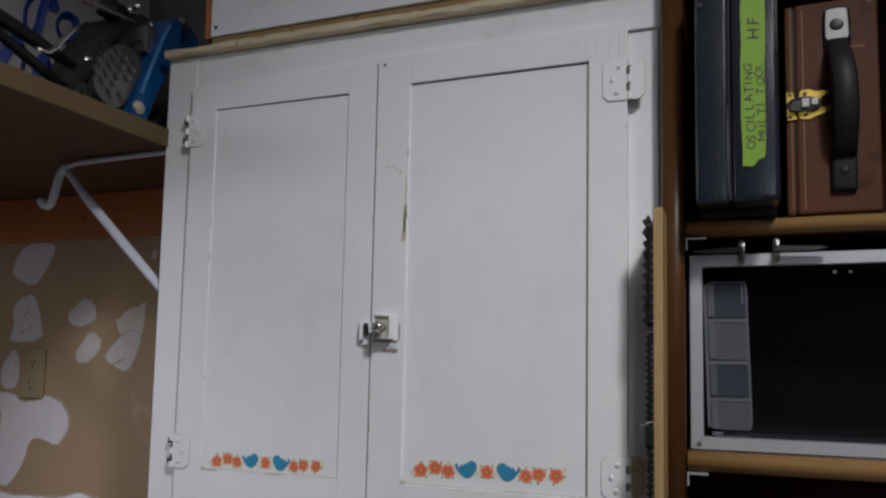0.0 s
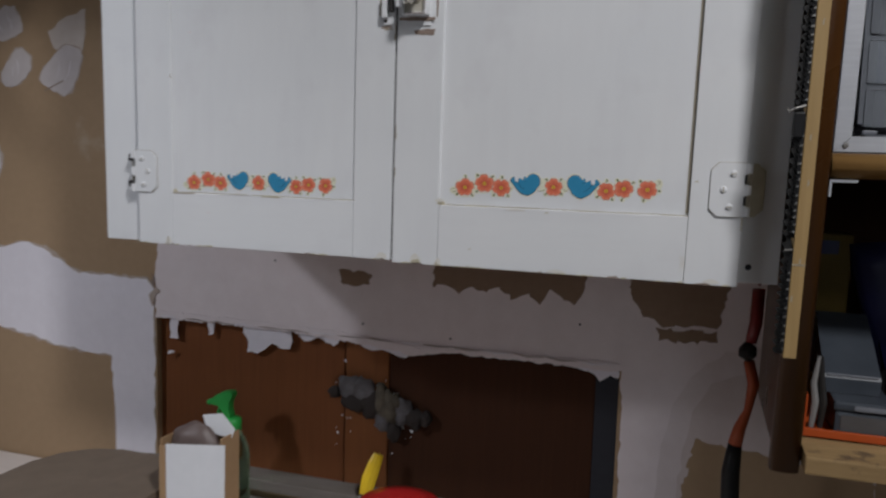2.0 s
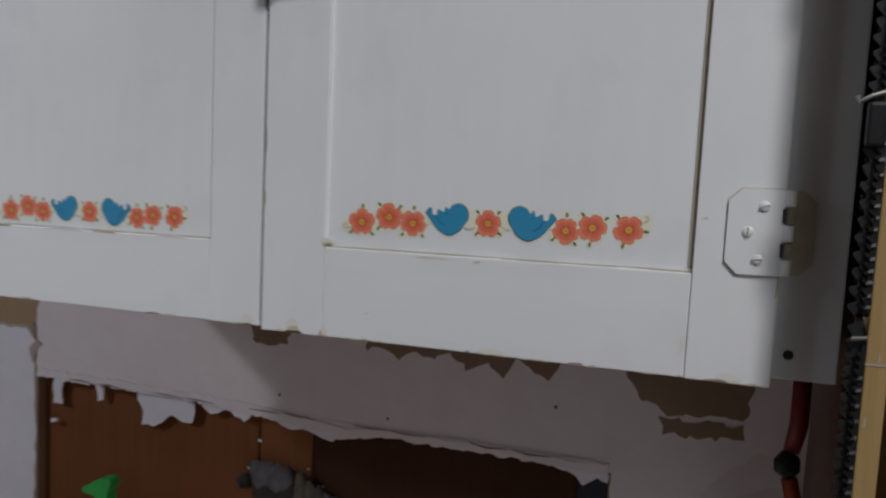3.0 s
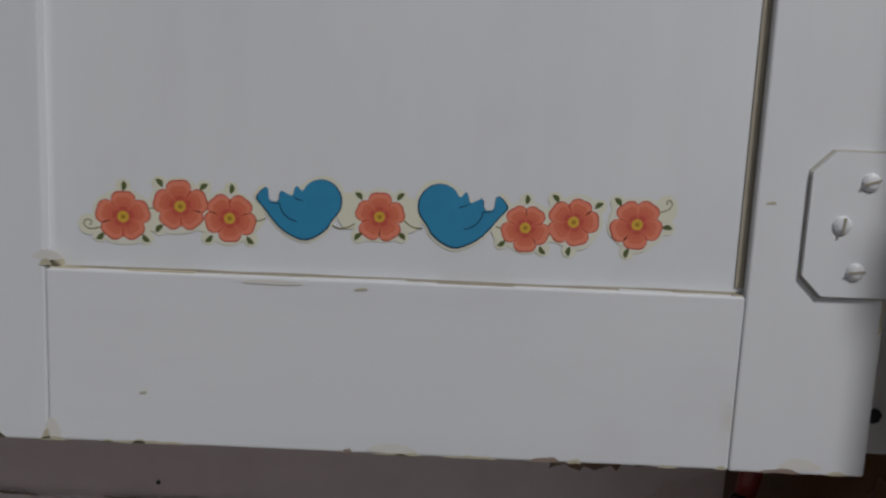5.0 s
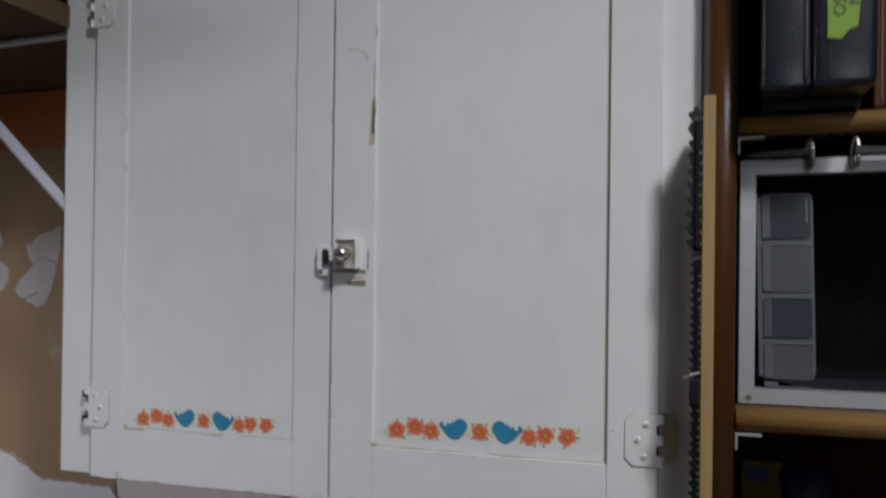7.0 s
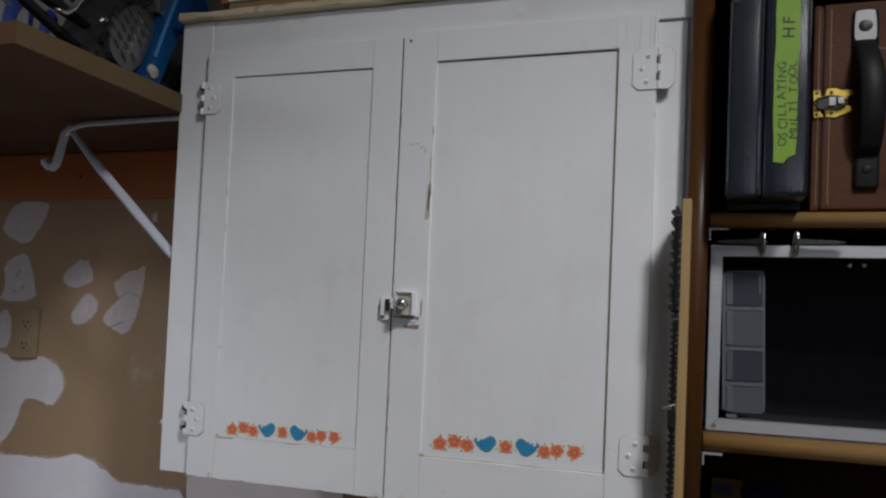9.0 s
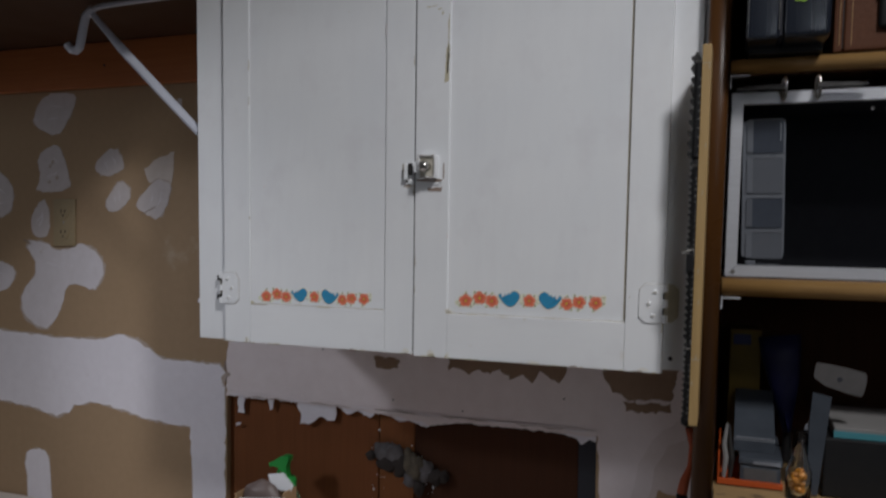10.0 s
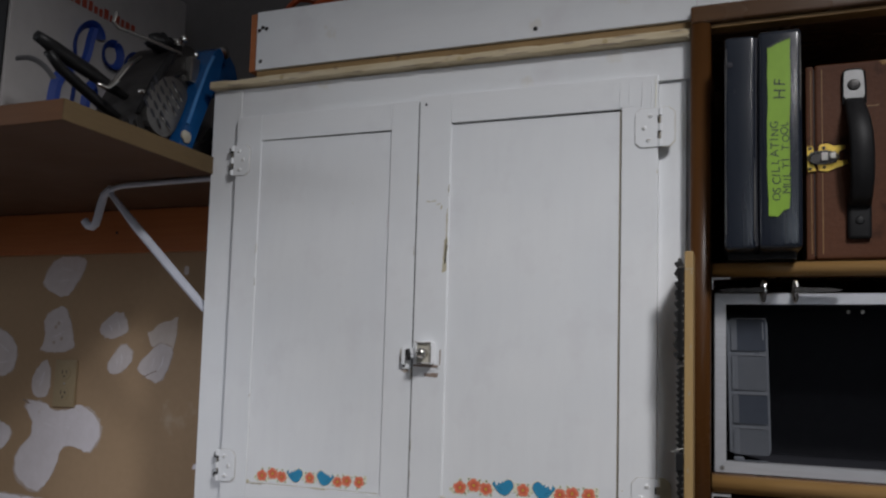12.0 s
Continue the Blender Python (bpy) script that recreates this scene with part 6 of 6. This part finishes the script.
def organiser():
    """A see-through parts box on end, leaning a little, with four bays."""
    ob = thing("parts_organiser", (0.515, 0.06, 1.5125), "cloudy clear plastic parts box standing on end inside the case", "parts box")
    y, z0, z1 = 0.028, 1.5185, 1.7215

    def lean(z, x):
        return x - 0.026 * (z - z0)

    def slab(xa, xb, za, zb, y0, y1, soft=1):
        pts = [(lean(za, xa), za), (lean(za, xb), za), (lean(zb, xb), zb), (lean(zb, xa), zb)]
        cut = [(0.06, 0.02), (0.94, 0.02), (0.98, 0.06), (0.98, 0.94), (0.94, 0.98), (0.06, 0.98), (0.02, 0.94), (0.02, 0.06)]
        if soft:
            (ax, az), (bx, bz), (cx, cz), (dx, dz) = pts
            pts = [((1 - v) * ((1 - u) * ax + u * bx) + v * ((1 - u) * dx + u * cx), (1 - v) * ((1 - u) * az + u * bz) + v * ((1 - u) * dz + u * cz)) for u, v in cut]
        return sheet([pts], y1, y1 - y0)

    x0, x1 = 0.4935, 0.5495
    part("tray", slab(x0, x1, z0, z1, y + 0.004, y + 0.1), M_MILKY, ob)
    edges = (0.0, 0.215, 0.455, 0.735, 1.0)
    for k in range(4):
        za, zb = z0 + (z1 - z0) * edges[k] + 0.0022, z0 + (z1 - z0) * edges[k + 1] - 0.0022
        bay = part("bay", slab(x0 + 0.004, x1 - 0.003, za, zb, y + 0.0025, y + 0.0039), M_BAY_LIGHT if k in (0, 2) else M_BAY, ob, "cloudy bay of the parts box")
        part("inner_wall", slab(x0 + 0.0045, x0 + 0.013, za + 0.001, zb - 0.001, y + 0.0015, y + 0.0024), M_MILKY if k != 1 else M_BAY_LIGHT, bay)
        part("rim", slab(x0 + 0.006, x1 - 0.004, zb - 0.001, zb, y + 0.0012, y + 0.0024, 0), M_RIM, bay)
    # A glint on the box, put in as a pale strip.
    part("glint", slab(x1 - 0.0085, x1 - 0.0068, z1 - 0.034, z1 - 0.008, y + 0.001, y + 0.0022), M_RIM, ob, "pale strip painted as a glint")
    part("lid_rail", slab(x0 - 0.001, x0 + 0.0035, z0 + 0.002, z1 - 0.002, y - 0.0005, y + 0.0038), M_MILKY, ob)
    part("latch_tab", boxes((x0 + 0.004, x0 + 0.018, y, y + 0.012, z0 - 0.0045, z0 - 0.0003), bevel=0.0012), M_MILKY, ob)
    part("lid_edge", boxes((x0 + 0.006, x1 - 0.006, y - 0.0005, y + 0.006, z0 - 0.0058, z0 - 0.0047)), M_MILKY, ob)


organiser()


def lower_shelf_goods():
    z = 1.1915
    yb = thing("yellow_box", (0.5, 0.2, z), "yellow box at the back of the lowest shelf", "box")
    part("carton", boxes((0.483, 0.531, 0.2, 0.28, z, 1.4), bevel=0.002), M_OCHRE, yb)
    part("print_panel", boxes((0.488, 0.515, 0.1988, 0.1998, 1.375, 1.392)), M_NAVY, yb, "dark blue printed panel")
    nv = thing("squeeze_tube", (0.565, 0.19, z), "dark blue squeeze tube standing nozzle down behind the clear box", "tube")
    part("tube", strap([(0.574, 0.19, z + 0.05), (0.57, 0.192, z + 0.09), (0.566, 0.195, z + 0.13), (0.561, 0.2, z + 0.17), (0.557, 0.205, z + 0.2)], 0.062, 0.03, (0.2, 0.45, 0.75, 0.95, 1.0)), M_NAVY, nv, "", True)
    part("cap", lathe([(0.006, 0), (0.0075, 0.004), (0.006, 0.05), (0.003, 0.051)], (0.5745, 0.19, z + 0.001), 14), M_BLACKPLASTIC, nv)
    tray = thing("orange_tray", (0.515, 0.1, z), "shallow orange plastic tray on the lowest shelf", "tray")
    part("floor_sheet", boxes((0.4725, 0.562, 0.036, 0.195, z, z + 0.003), bevel=0.001), M_ORANGE, tray)
    part("rim", boxes((0.4725, 0.562, 0.0325, 0.0355, z + 0.0005, z + 0.0095), bevel=0.001), M_ORANGE, tray)
    part("rim", boxes((0.4725, 0.475, 0.0365, 0.195, z + 0.0032, z + 0.045), bevel=0.001), M_ORANGE, tray)
    cb = thing("clear_box", (0.525, 0.1, z + 0.004), "long clear plastic box of small hardware in the orange tray", "plastic box")
    part("tub", boxes((0.503, 0.559, 0.04, 0.185, z + 0.0035, z + 0.03), bevel=0.004), M_SHADEDPLASTIC, cb)
    part("lid", boxes((0.501, 0.561, 0.0385, 0.187, z + 0.0305, z + 0.041), bevel=0.003), M_SHADEDPLASTIC, cb, "clear lid with a bright rim")
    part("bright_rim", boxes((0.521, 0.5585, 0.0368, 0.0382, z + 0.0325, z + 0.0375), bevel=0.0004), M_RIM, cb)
    part("label_card", sheet([[(0.509, z + 0.0085), (0.553, z + 0.0085), (0.553, z + 0.026), (0.509, z + 0.026)]], 0.0397, 0.0008), M_DIMCARD, cb, "paper label, darkened for the shelf's shade")
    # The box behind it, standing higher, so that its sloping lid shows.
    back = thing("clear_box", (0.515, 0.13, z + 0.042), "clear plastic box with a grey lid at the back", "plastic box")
    part("lid", sheet([[(0.072, z + 0.0415), (0.19, z + 0.0415), (0.19, z + 0.112), (0.184, z + 0.114), (0.075, z + 0.062), (0.072, z + 0.058)]], 0.551, 0.057, "x"), M_SHADEDPLASTIC, back, "sloping lid, darkened for the shelf's shade")
    part("bright_rim", rod([(0.497, 0.0735, z + 0.0615), (0.548, 0.0735, z + 0.0615)], 0.0012, 6), M_RIM, back)
    ct = thing("side_cutters", (0.485, 0.03, z + 0.004), "pair of pliers with pale jaws leaning in the tray", "pliers")
    for dx, m in ((0.0, M_PALECARD), (0.0085, M_IRON)):
        part("grip", rod([(0.4815 + dx, 0.046, z + 0.0075), (0.4835 + dx, 0.047, z + 0.035), (0.4805 + dx, 0.049, z + 0.055), (0.484 + 0.3 * dx, 0.052, z + 0.085)], [0.003, 0.0042, 0.0035, 0.002], 8), m, ct)
    jar = thing("glass_jar", (0.578, 0.005, z), "small clear jar with amber pieces at the shelf edge", "jar")
    part("glass", lathe([(0.0155, 0), (0.017, 0.003), (0.017, 0.04), (0.013, 0.052), (0.0105, 0.06), (0.0105, 0.095), (0.009, 0.095), (0.009, 0.06), (0.0115, 0.051), (0.0157, 0.039), (0.0157, 0.004), (0.001, 0.0035)],
                        (0.579, 0.002, z), 24), M_GLASS, jar, "", True).visible_shadow = False
    rnd = random.Random(3)
    for k in range(12):
        a, r = 2.4 * k, rnd.uniform(0.004, 0.0085)
        part("amber_piece", lump((0.579 + r * math.cos(a), 0.002 + r * math.sin(a), z + 0.009 + 0.0026 * k), (0.0062, 0.0062, 0.0055), k, 0.2, 2), M_CANDY, jar)
    dk = thing("dark_box", (0.7, 0.12, z), "near-black box with a white and teal packet on it", "box")
    part("carton", boxes((0.612, 0.8, 0.03, 0.2, z, z + 0.083), bevel=0.003), M_BLACKPLASTIC, dk)
    pk = thing("card_packet", (0.69, 0.1, z + 0.0835), "white card packet with a teal band lying on the dark box", "packet")
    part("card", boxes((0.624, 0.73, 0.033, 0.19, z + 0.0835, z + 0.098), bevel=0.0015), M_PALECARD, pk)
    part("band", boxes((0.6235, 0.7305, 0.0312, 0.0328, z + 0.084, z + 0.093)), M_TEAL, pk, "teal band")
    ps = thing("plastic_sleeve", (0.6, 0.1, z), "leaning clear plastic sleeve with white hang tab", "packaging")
    part("sleeve", sheet([[(0.585, z + 0.001), (0.606, z + 0.001), (0.618, z + 0.14), (0.594, z + 0.145)]], 0.03, 0.004), M_SHADEDPLASTIC, ps)
    # Pale patch that paints a glint on the sleeve.
    part("glint", sheet([ragged([(0.5835, z + 0.085), (0.5885, z + 0.092), (0.5895, z + 0.104), (0.586, z + 0.098)], 0.001, 0.004, 2)], 0.0255, 0.0006), M_RIM, ps, "pale patch painted as a glint on the plastic")
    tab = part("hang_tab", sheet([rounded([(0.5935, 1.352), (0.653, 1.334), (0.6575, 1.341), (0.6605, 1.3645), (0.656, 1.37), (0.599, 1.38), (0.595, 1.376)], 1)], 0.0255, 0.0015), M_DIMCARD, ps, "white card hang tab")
    part("tab_hole", lathe([(0.0036, 0), (0.0036, 0.0003)], (0.6265, 0.0238, 1.3575), 12, "y"), M_BLACK, tab)


lower_shelf_goods()


# ---- plank with saw blades between cabinet and bookcase ----
def plank_and_blades():
    y0, y1 = -0.072, BOOK_F - 0.0012
    plank = tagged(link("wood_plank", boxes((0.4335, 0.4452, y0, y1, 1.297, 1.808), bevel=0.0012), M_PINE), "pale pine plank fixed on edge beside the bookcase", "plank")
    for z in (1.3862, 1.782):
        part("crack", boxes((0.4334, 0.4453, y0 - 0.0004, y0 + 0.004, z, z + 0.0012)), M_GRIME_SHADE, plank)
    rnd = random.Random(2)
    for k in range(7):
        x, z = rnd.uniform(0.4355, 0.443), rnd.uniform(1.31, 1.8)
        part("nick", sheet([ragged([(x - 0.0008, z), (x + 0.0008, z + 0.0005), (x + 0.0006, z + 0.006), (x - 0.0005, z + 0.005)], 0.0003, 0.002, k)], y0 - 0.0001, 0.0002), M_GRIME_SHADE, plank)

    def toothed(x_in, x_out, za, zb, pitch, y, thick, jag):
        """A blade that lies against the plank's side, its teeth away from it."""
        pts, z = [(x_in, za)], za
        while z < zb - pitch:
            reach = x_out - jag * rnd.uniform(0.75, 1.1)
            pts += [(x_out + 0.0006, z), (reach + 0.0008, z + pitch * 0.42), (reach, z + pitch * 0.62), (reach + 0.0014, z + pitch * 0.74), (x_out + 0.0008, z + pitch * 0.82)]
            z += pitch
        return sheet([pts + [(x_out + 0.001, zb - 0.001), (x_out + 0.004, zb), (x_in, zb - 0.012)]], y, thick)

    for n, (za, zb, pitch, out, jag) in enumerate(((1.655, 1.799, 0.0142, 0.4238, 0.0052), (1.534, 1.66, 0.0085, 0.4255, 0.0034), (1.412, 1.536, 0.0096, 0.426, 0.0036), (1.3, 1.414, 0.0078, 0.4262, 0.003))):
        ob = thing("saw_blade", (0.43, y0, za), "dark toothed steel blade fixed on the plank's side", "saw blade", group="blades on the plank")
        part("blade", toothed(0.4334, out, za, zb, pitch, y0 + 0.006, 0.0016, jag), M_BLACKIRON, ob, "coarse-toothed dark blade")
        part("thin_blade", toothed(0.4333, out + 0.0016, za + 0.002, zb - 0.005, pitch * 0.7, y0 + 0.011, 0.0016, jag * 0.9), M_IRON, ob)
        part("fine_blade", toothed(0.4332, out + 0.0042, za + 0.003, zb - 0.016, 0.0048, y0 + 0.0022, 0.0016, 0.0022), M_BLACKPLASTIC, ob)
        # Bright set teeth along the plank, with dark gaps between them.
        rows, z = bmesh.new(), za + 0.005
        while z < zb - 0.03:
            w = rnd.uniform(0.0014, 0.0034)
            sheet([[(0.4329 - w, z), (0.4331, z + 0.0004), (0.4331, z + 0.0022), (0.4329 - w * 0.7, z + 0.0018)]], y0 + 0.0002, 0.0012, bm=rows)
            z += rnd.uniform(0.0085, 0.0125) if n == 0 else rnd.uniform(0.006, 0.0095)
        tagged(part("teeth", rows, M_STEEL, ob, "row of small bright set teeth"), kind="stuff")
        part("nail", rod([(0.4255, y0 + 0.001, zb - 0.014), (0.4335, y0 + 0.001, zb - 0.013)], 0.0011, 6), M_STEEL, ob)


plank_and_blades()


def wire_hook():
    y = -0.069
    ob = thing("wire_hook", (0.43, y, 1.52), "small bent wire hook among the blades on the plank", "hook")
    part("wire", rod([(0.433, y, 1.535), (0.424, y - 0.002, 1.532), (0.4185, y - 0.003, 1.529), (0.417, y - 0.003, 1.532)], 0.0013, 7), M_STEEL, ob)
    part("holder", boxes((0.4225, 0.4327, y - 0.005, y + 0.001, 1.505, 1.529), bevel=0.002), M_BLACKPLASTIC, ob, "black plastic holder")


wire_hook()


def orange_tool():
    ob = thing("pruning_saw", (0.44, 0.2, 1.05), "orange and black hand tool hanging on the bookcase side", "hand tool")
    x, y = 0.43, 0.2
    part("frame_tube", rod([(x - 0.002, y, 1.325), (x - 0.002, y, 1.28), (x - 0.006, y, 1.255)], [0.008, 0.008, 0.007], 12), M_DULLRED, ob, "dark red tube", True)
    part("clamp", lump((x - 0.009, y - 0.002, 1.243), (0.011, 0.011, 0.012), 4, 0.15), M_BLACKPLASTIC, ob, "black clamp")
    part("grip", rod([(x - 0.006, y, 1.23), (x + 0.002, y, 1.2), (x - 0.002, y, 1.165), (x - 0.01, y, 1.14), (x - 0.014, y, 1.118)], [0.007, 0.0075, 0.005, 0.008, 0.009], 12), M_DULLORANGE, ob, "bright orange grip", True)
    part("handle_end", rod([(x - 0.014, y, 1.117), (x - 0.016, y, 1.08), (x - 0.014, y, 1.035), (x - 0.014, y, 1.02)], [0.009, 0.012, 0.012, 0.009], 14), M_BLACKPLASTIC, ob, "black handle end", True)
    part("hanging_cord", rod([(x - 0.002, y, 1.33), (x + 0.004, y + 0.01, 1.345), (x + 0.016, y + 0.015, 1.35)], 0.002, 6), M_DULLRED, ob)


orange_tool()

# ---- workbench and the goods on it ----
SPLAY[0] = 0.0
BENCH = 0.88


def bench():
    ob = thing("workbench", (-0.4, 0.0, 0), "wooden workbench along the wall, pale to bounce light", "workbench")
    # Top mostly unseen, made pale and deep to bounce light up the wall.
    part("worktop", boxes((-2.0, 0.3, -0.5, WALL_Y - 0.004, BENCH - 0.035, BENCH), bevel=0.003), M_BENCHTOP, ob)
    for x in (-1.95, 0.2):
        for y in (-0.46, 0.24):
            part("leg", boxes((x, x + 0.07, y, y + 0.05, 0, BENCH - 0.0355), bevel=0.002), M_BENCHTOP, ob)


bench()


def bench_goods():
    z = BENCH + 0.0005
    bin_ = thing("storage_bin", (-0.59, 0.1, z), "grey-brown lidded bin with rounded corners on the workbench", "bin")
    part("bin_body", sheet([rounded([(-0.69, -0.02), (-0.44, -0.02), (-0.44, 0.235), (-0.69, 0.235)], 2)], z + 0.055, 0.0548, "z"), M_BLACKPLASTIC, bin_)
    part("lid", sheet([rounded([(-0.70, -0.03), (-0.43, -0.03), (-0.43, 0.245), (-0.70, 0.245)], 2)], 0.95, 0.0145, "z"), M_GREYBOX, bin_, "grey-brown lid")
    bx = thing("open_carton", (-0.35, 0.15, z), "open brown carton with a white card front flap", "box")
    part("panel", boxes((-0.41, -0.302, 0.1, 0.103, z, 1.033)), M_CARD, bx)
    part("panel", boxes((-0.305, -0.302, 0.1035, 0.15, z, 1.056)), M_CARD, bx)
    part("panel", boxes((-0.41, -0.407, 0.1035, 0.15, z, 1.043)), M_CARD, bx)
    part("panel", boxes((-0.4065, -0.3055, 0.147, 0.15, z, 1.048)), M_CARD, bx)
    part("front_flap", sheet([[(-0.395, z), (-0.295, z), (-0.293, 1.05), (-0.396, 1.038)]], 0.0985, 0.0015), M_PAPER, bx, "white card front")
    bm = sheet([[(-0.352, 1.08), (-0.318, 1.086), (-0.296, 1.064), (-0.302, 1.05), (-0.345, 1.054)]], 0.13, 0.0015)
    part("loose_flap", bm, M_PAPER, bx, "bent white flap")
    part("bag", lump((-0.362, 0.126, 1.022), (0.043, 0.019, 0.045), 7, 0.2), M_BAG, bx, "dark bag inside", True)
    sp = thing("spray_bottle", (-0.373, 0.24, z), "clear green spray bottle with a bright green trigger head", "spray bottle")
    part("bottle", lathe([(0.026, 0), (0.028, 0.006), (0.028, 0.1), (0.02, 0.125), (0.0125, 0.138), (0.0125, 0.146)], (-0.371, 0.24, z), 20), M_GREENGLASS, sp, "", True)
    part("collar", lathe([(0.0145, 0.138), (0.0145, 0.156), (0.0115, 0.16)], (-0.371, 0.24, z), 18), M_GREEN, sp, "green screw collar", True)
    head = part("spray_head", sheet([rounded([(-0.413, 1.066), (-0.39, 1.083), (-0.37, 1.086), (-0.368, 1.078), (-0.377, 1.062), (-0.37, 1.036), (-0.384, 1.036), (-0.39, 1.058), (-0.41, 1.06)], 2)], 0.248, 0.016), M_GREEN, sp,
                "bright green trigger head")
    part("nozzle", rod([(-0.4115, 0.24, 1.063), (-0.418, 0.24, 1.06)], 0.005, 10), M_GREEN, head)
    part("trigger", rod([(-0.394, 0.24, 1.058), (-0.399, 0.24, 1.046), (-0.395, 0.24, 1.036)], [0.0035, 0.003, 0.0022], 8), M_GREEN, head)
    rag = thing("rag_bundle", (-0.13, 0.3, 1.0), "crumpled grey and dark rags hanging on the brown boards", "rags")
    rnd = random.Random(14)
    folds = ((-0.188, 1.096, 0.03, 0.022, M_RAG_GREY), (-0.166, 1.092, 0.026, 0.025, M_RAG_GREY), (-0.15, 1.07, 0.022, 0.026, M_RAG_DARK), (-0.132, 1.082, 0.016, 0.03, M_RAG_TAN), (-0.116, 1.07, 0.022, 0.034, M_RAG_TAN),
             (-0.098, 1.064, 0.024, 0.03, M_RAG_GREY), (-0.178, 1.07, 0.03, 0.02, M_RAG_DARK), (-0.128, 1.045, 0.018, 0.022, M_RAG_GREY), (-0.072, 1.056, 0.018, 0.02, M_RAG_DARK), (-0.216, 1.085, 0.014, 0.012, M_RAG_DARK),
             (-0.11, 1.03, 0.014, 0.02, M_RAG_DARK), (-0.055, 1.058, 0.014, 0.014, M_RAG_DARK))
    for n, (x, zz, w, h, m) in enumerate(folds):
        part("rag", lump((x, 0.3085 - 0.0008 * (n % 5), zz), (w * 0.84, 0.008, h * 0.84), 20 + n, 0.35), m, rag, "dusty blue-grey rag" if n == 0 else "", True)
    yh = thing("yellow_knife", (-0.125, 0.22, z), "tool with a yellow plastic handle leaning on the boards", "hand tool")
    part("handle", rod([(-0.138, 0.262, 0.935), (-0.135, 0.27, 0.96), (-0.128, 0.276, 0.985), (-0.124, 0.28, 0.998)], [0.011, 0.014, 0.012, 0.009], 10, flat=0.6), M_YELLOW, yh, "yellow plastic handle")
    part("blade", boxes((-0.148, -0.132, 0.252, 0.258, z, 0.936), bevel=0.001), M_STEEL, yh)
    rd = thing("red_tub", (-0.026, 0.12, z), "round red plastic lid on a tub", "tub")
    part("tub", lathe([(0.05, 0), (0.056, 0.093)], (-0.026, 0.12, z), 28), M_PAPER, rd)
    part("lid", lathe([(0.059, 0.0935), (0.06, 0.109), (0.057, 0.118), (0.03, 0.124), (0.002, 0.125)], (-0.026, 0.12, z), 28), M_RED, rd, "red plastic lid", True)
    bowl = thing("metal_bowl", (-0.98, 0.1, z), "shiny steel bowl on the workbench", "bowl")
    part("shell", lathe([(0.04, 0), (0.09, 0.006), (0.095, 0.012), (0.092, 0.013), (0.08, 0.009), (0.002, 0.008)], (-1.03, 0.13, z), 30), M_CHROME, bowl, "", True)


bench_goods()
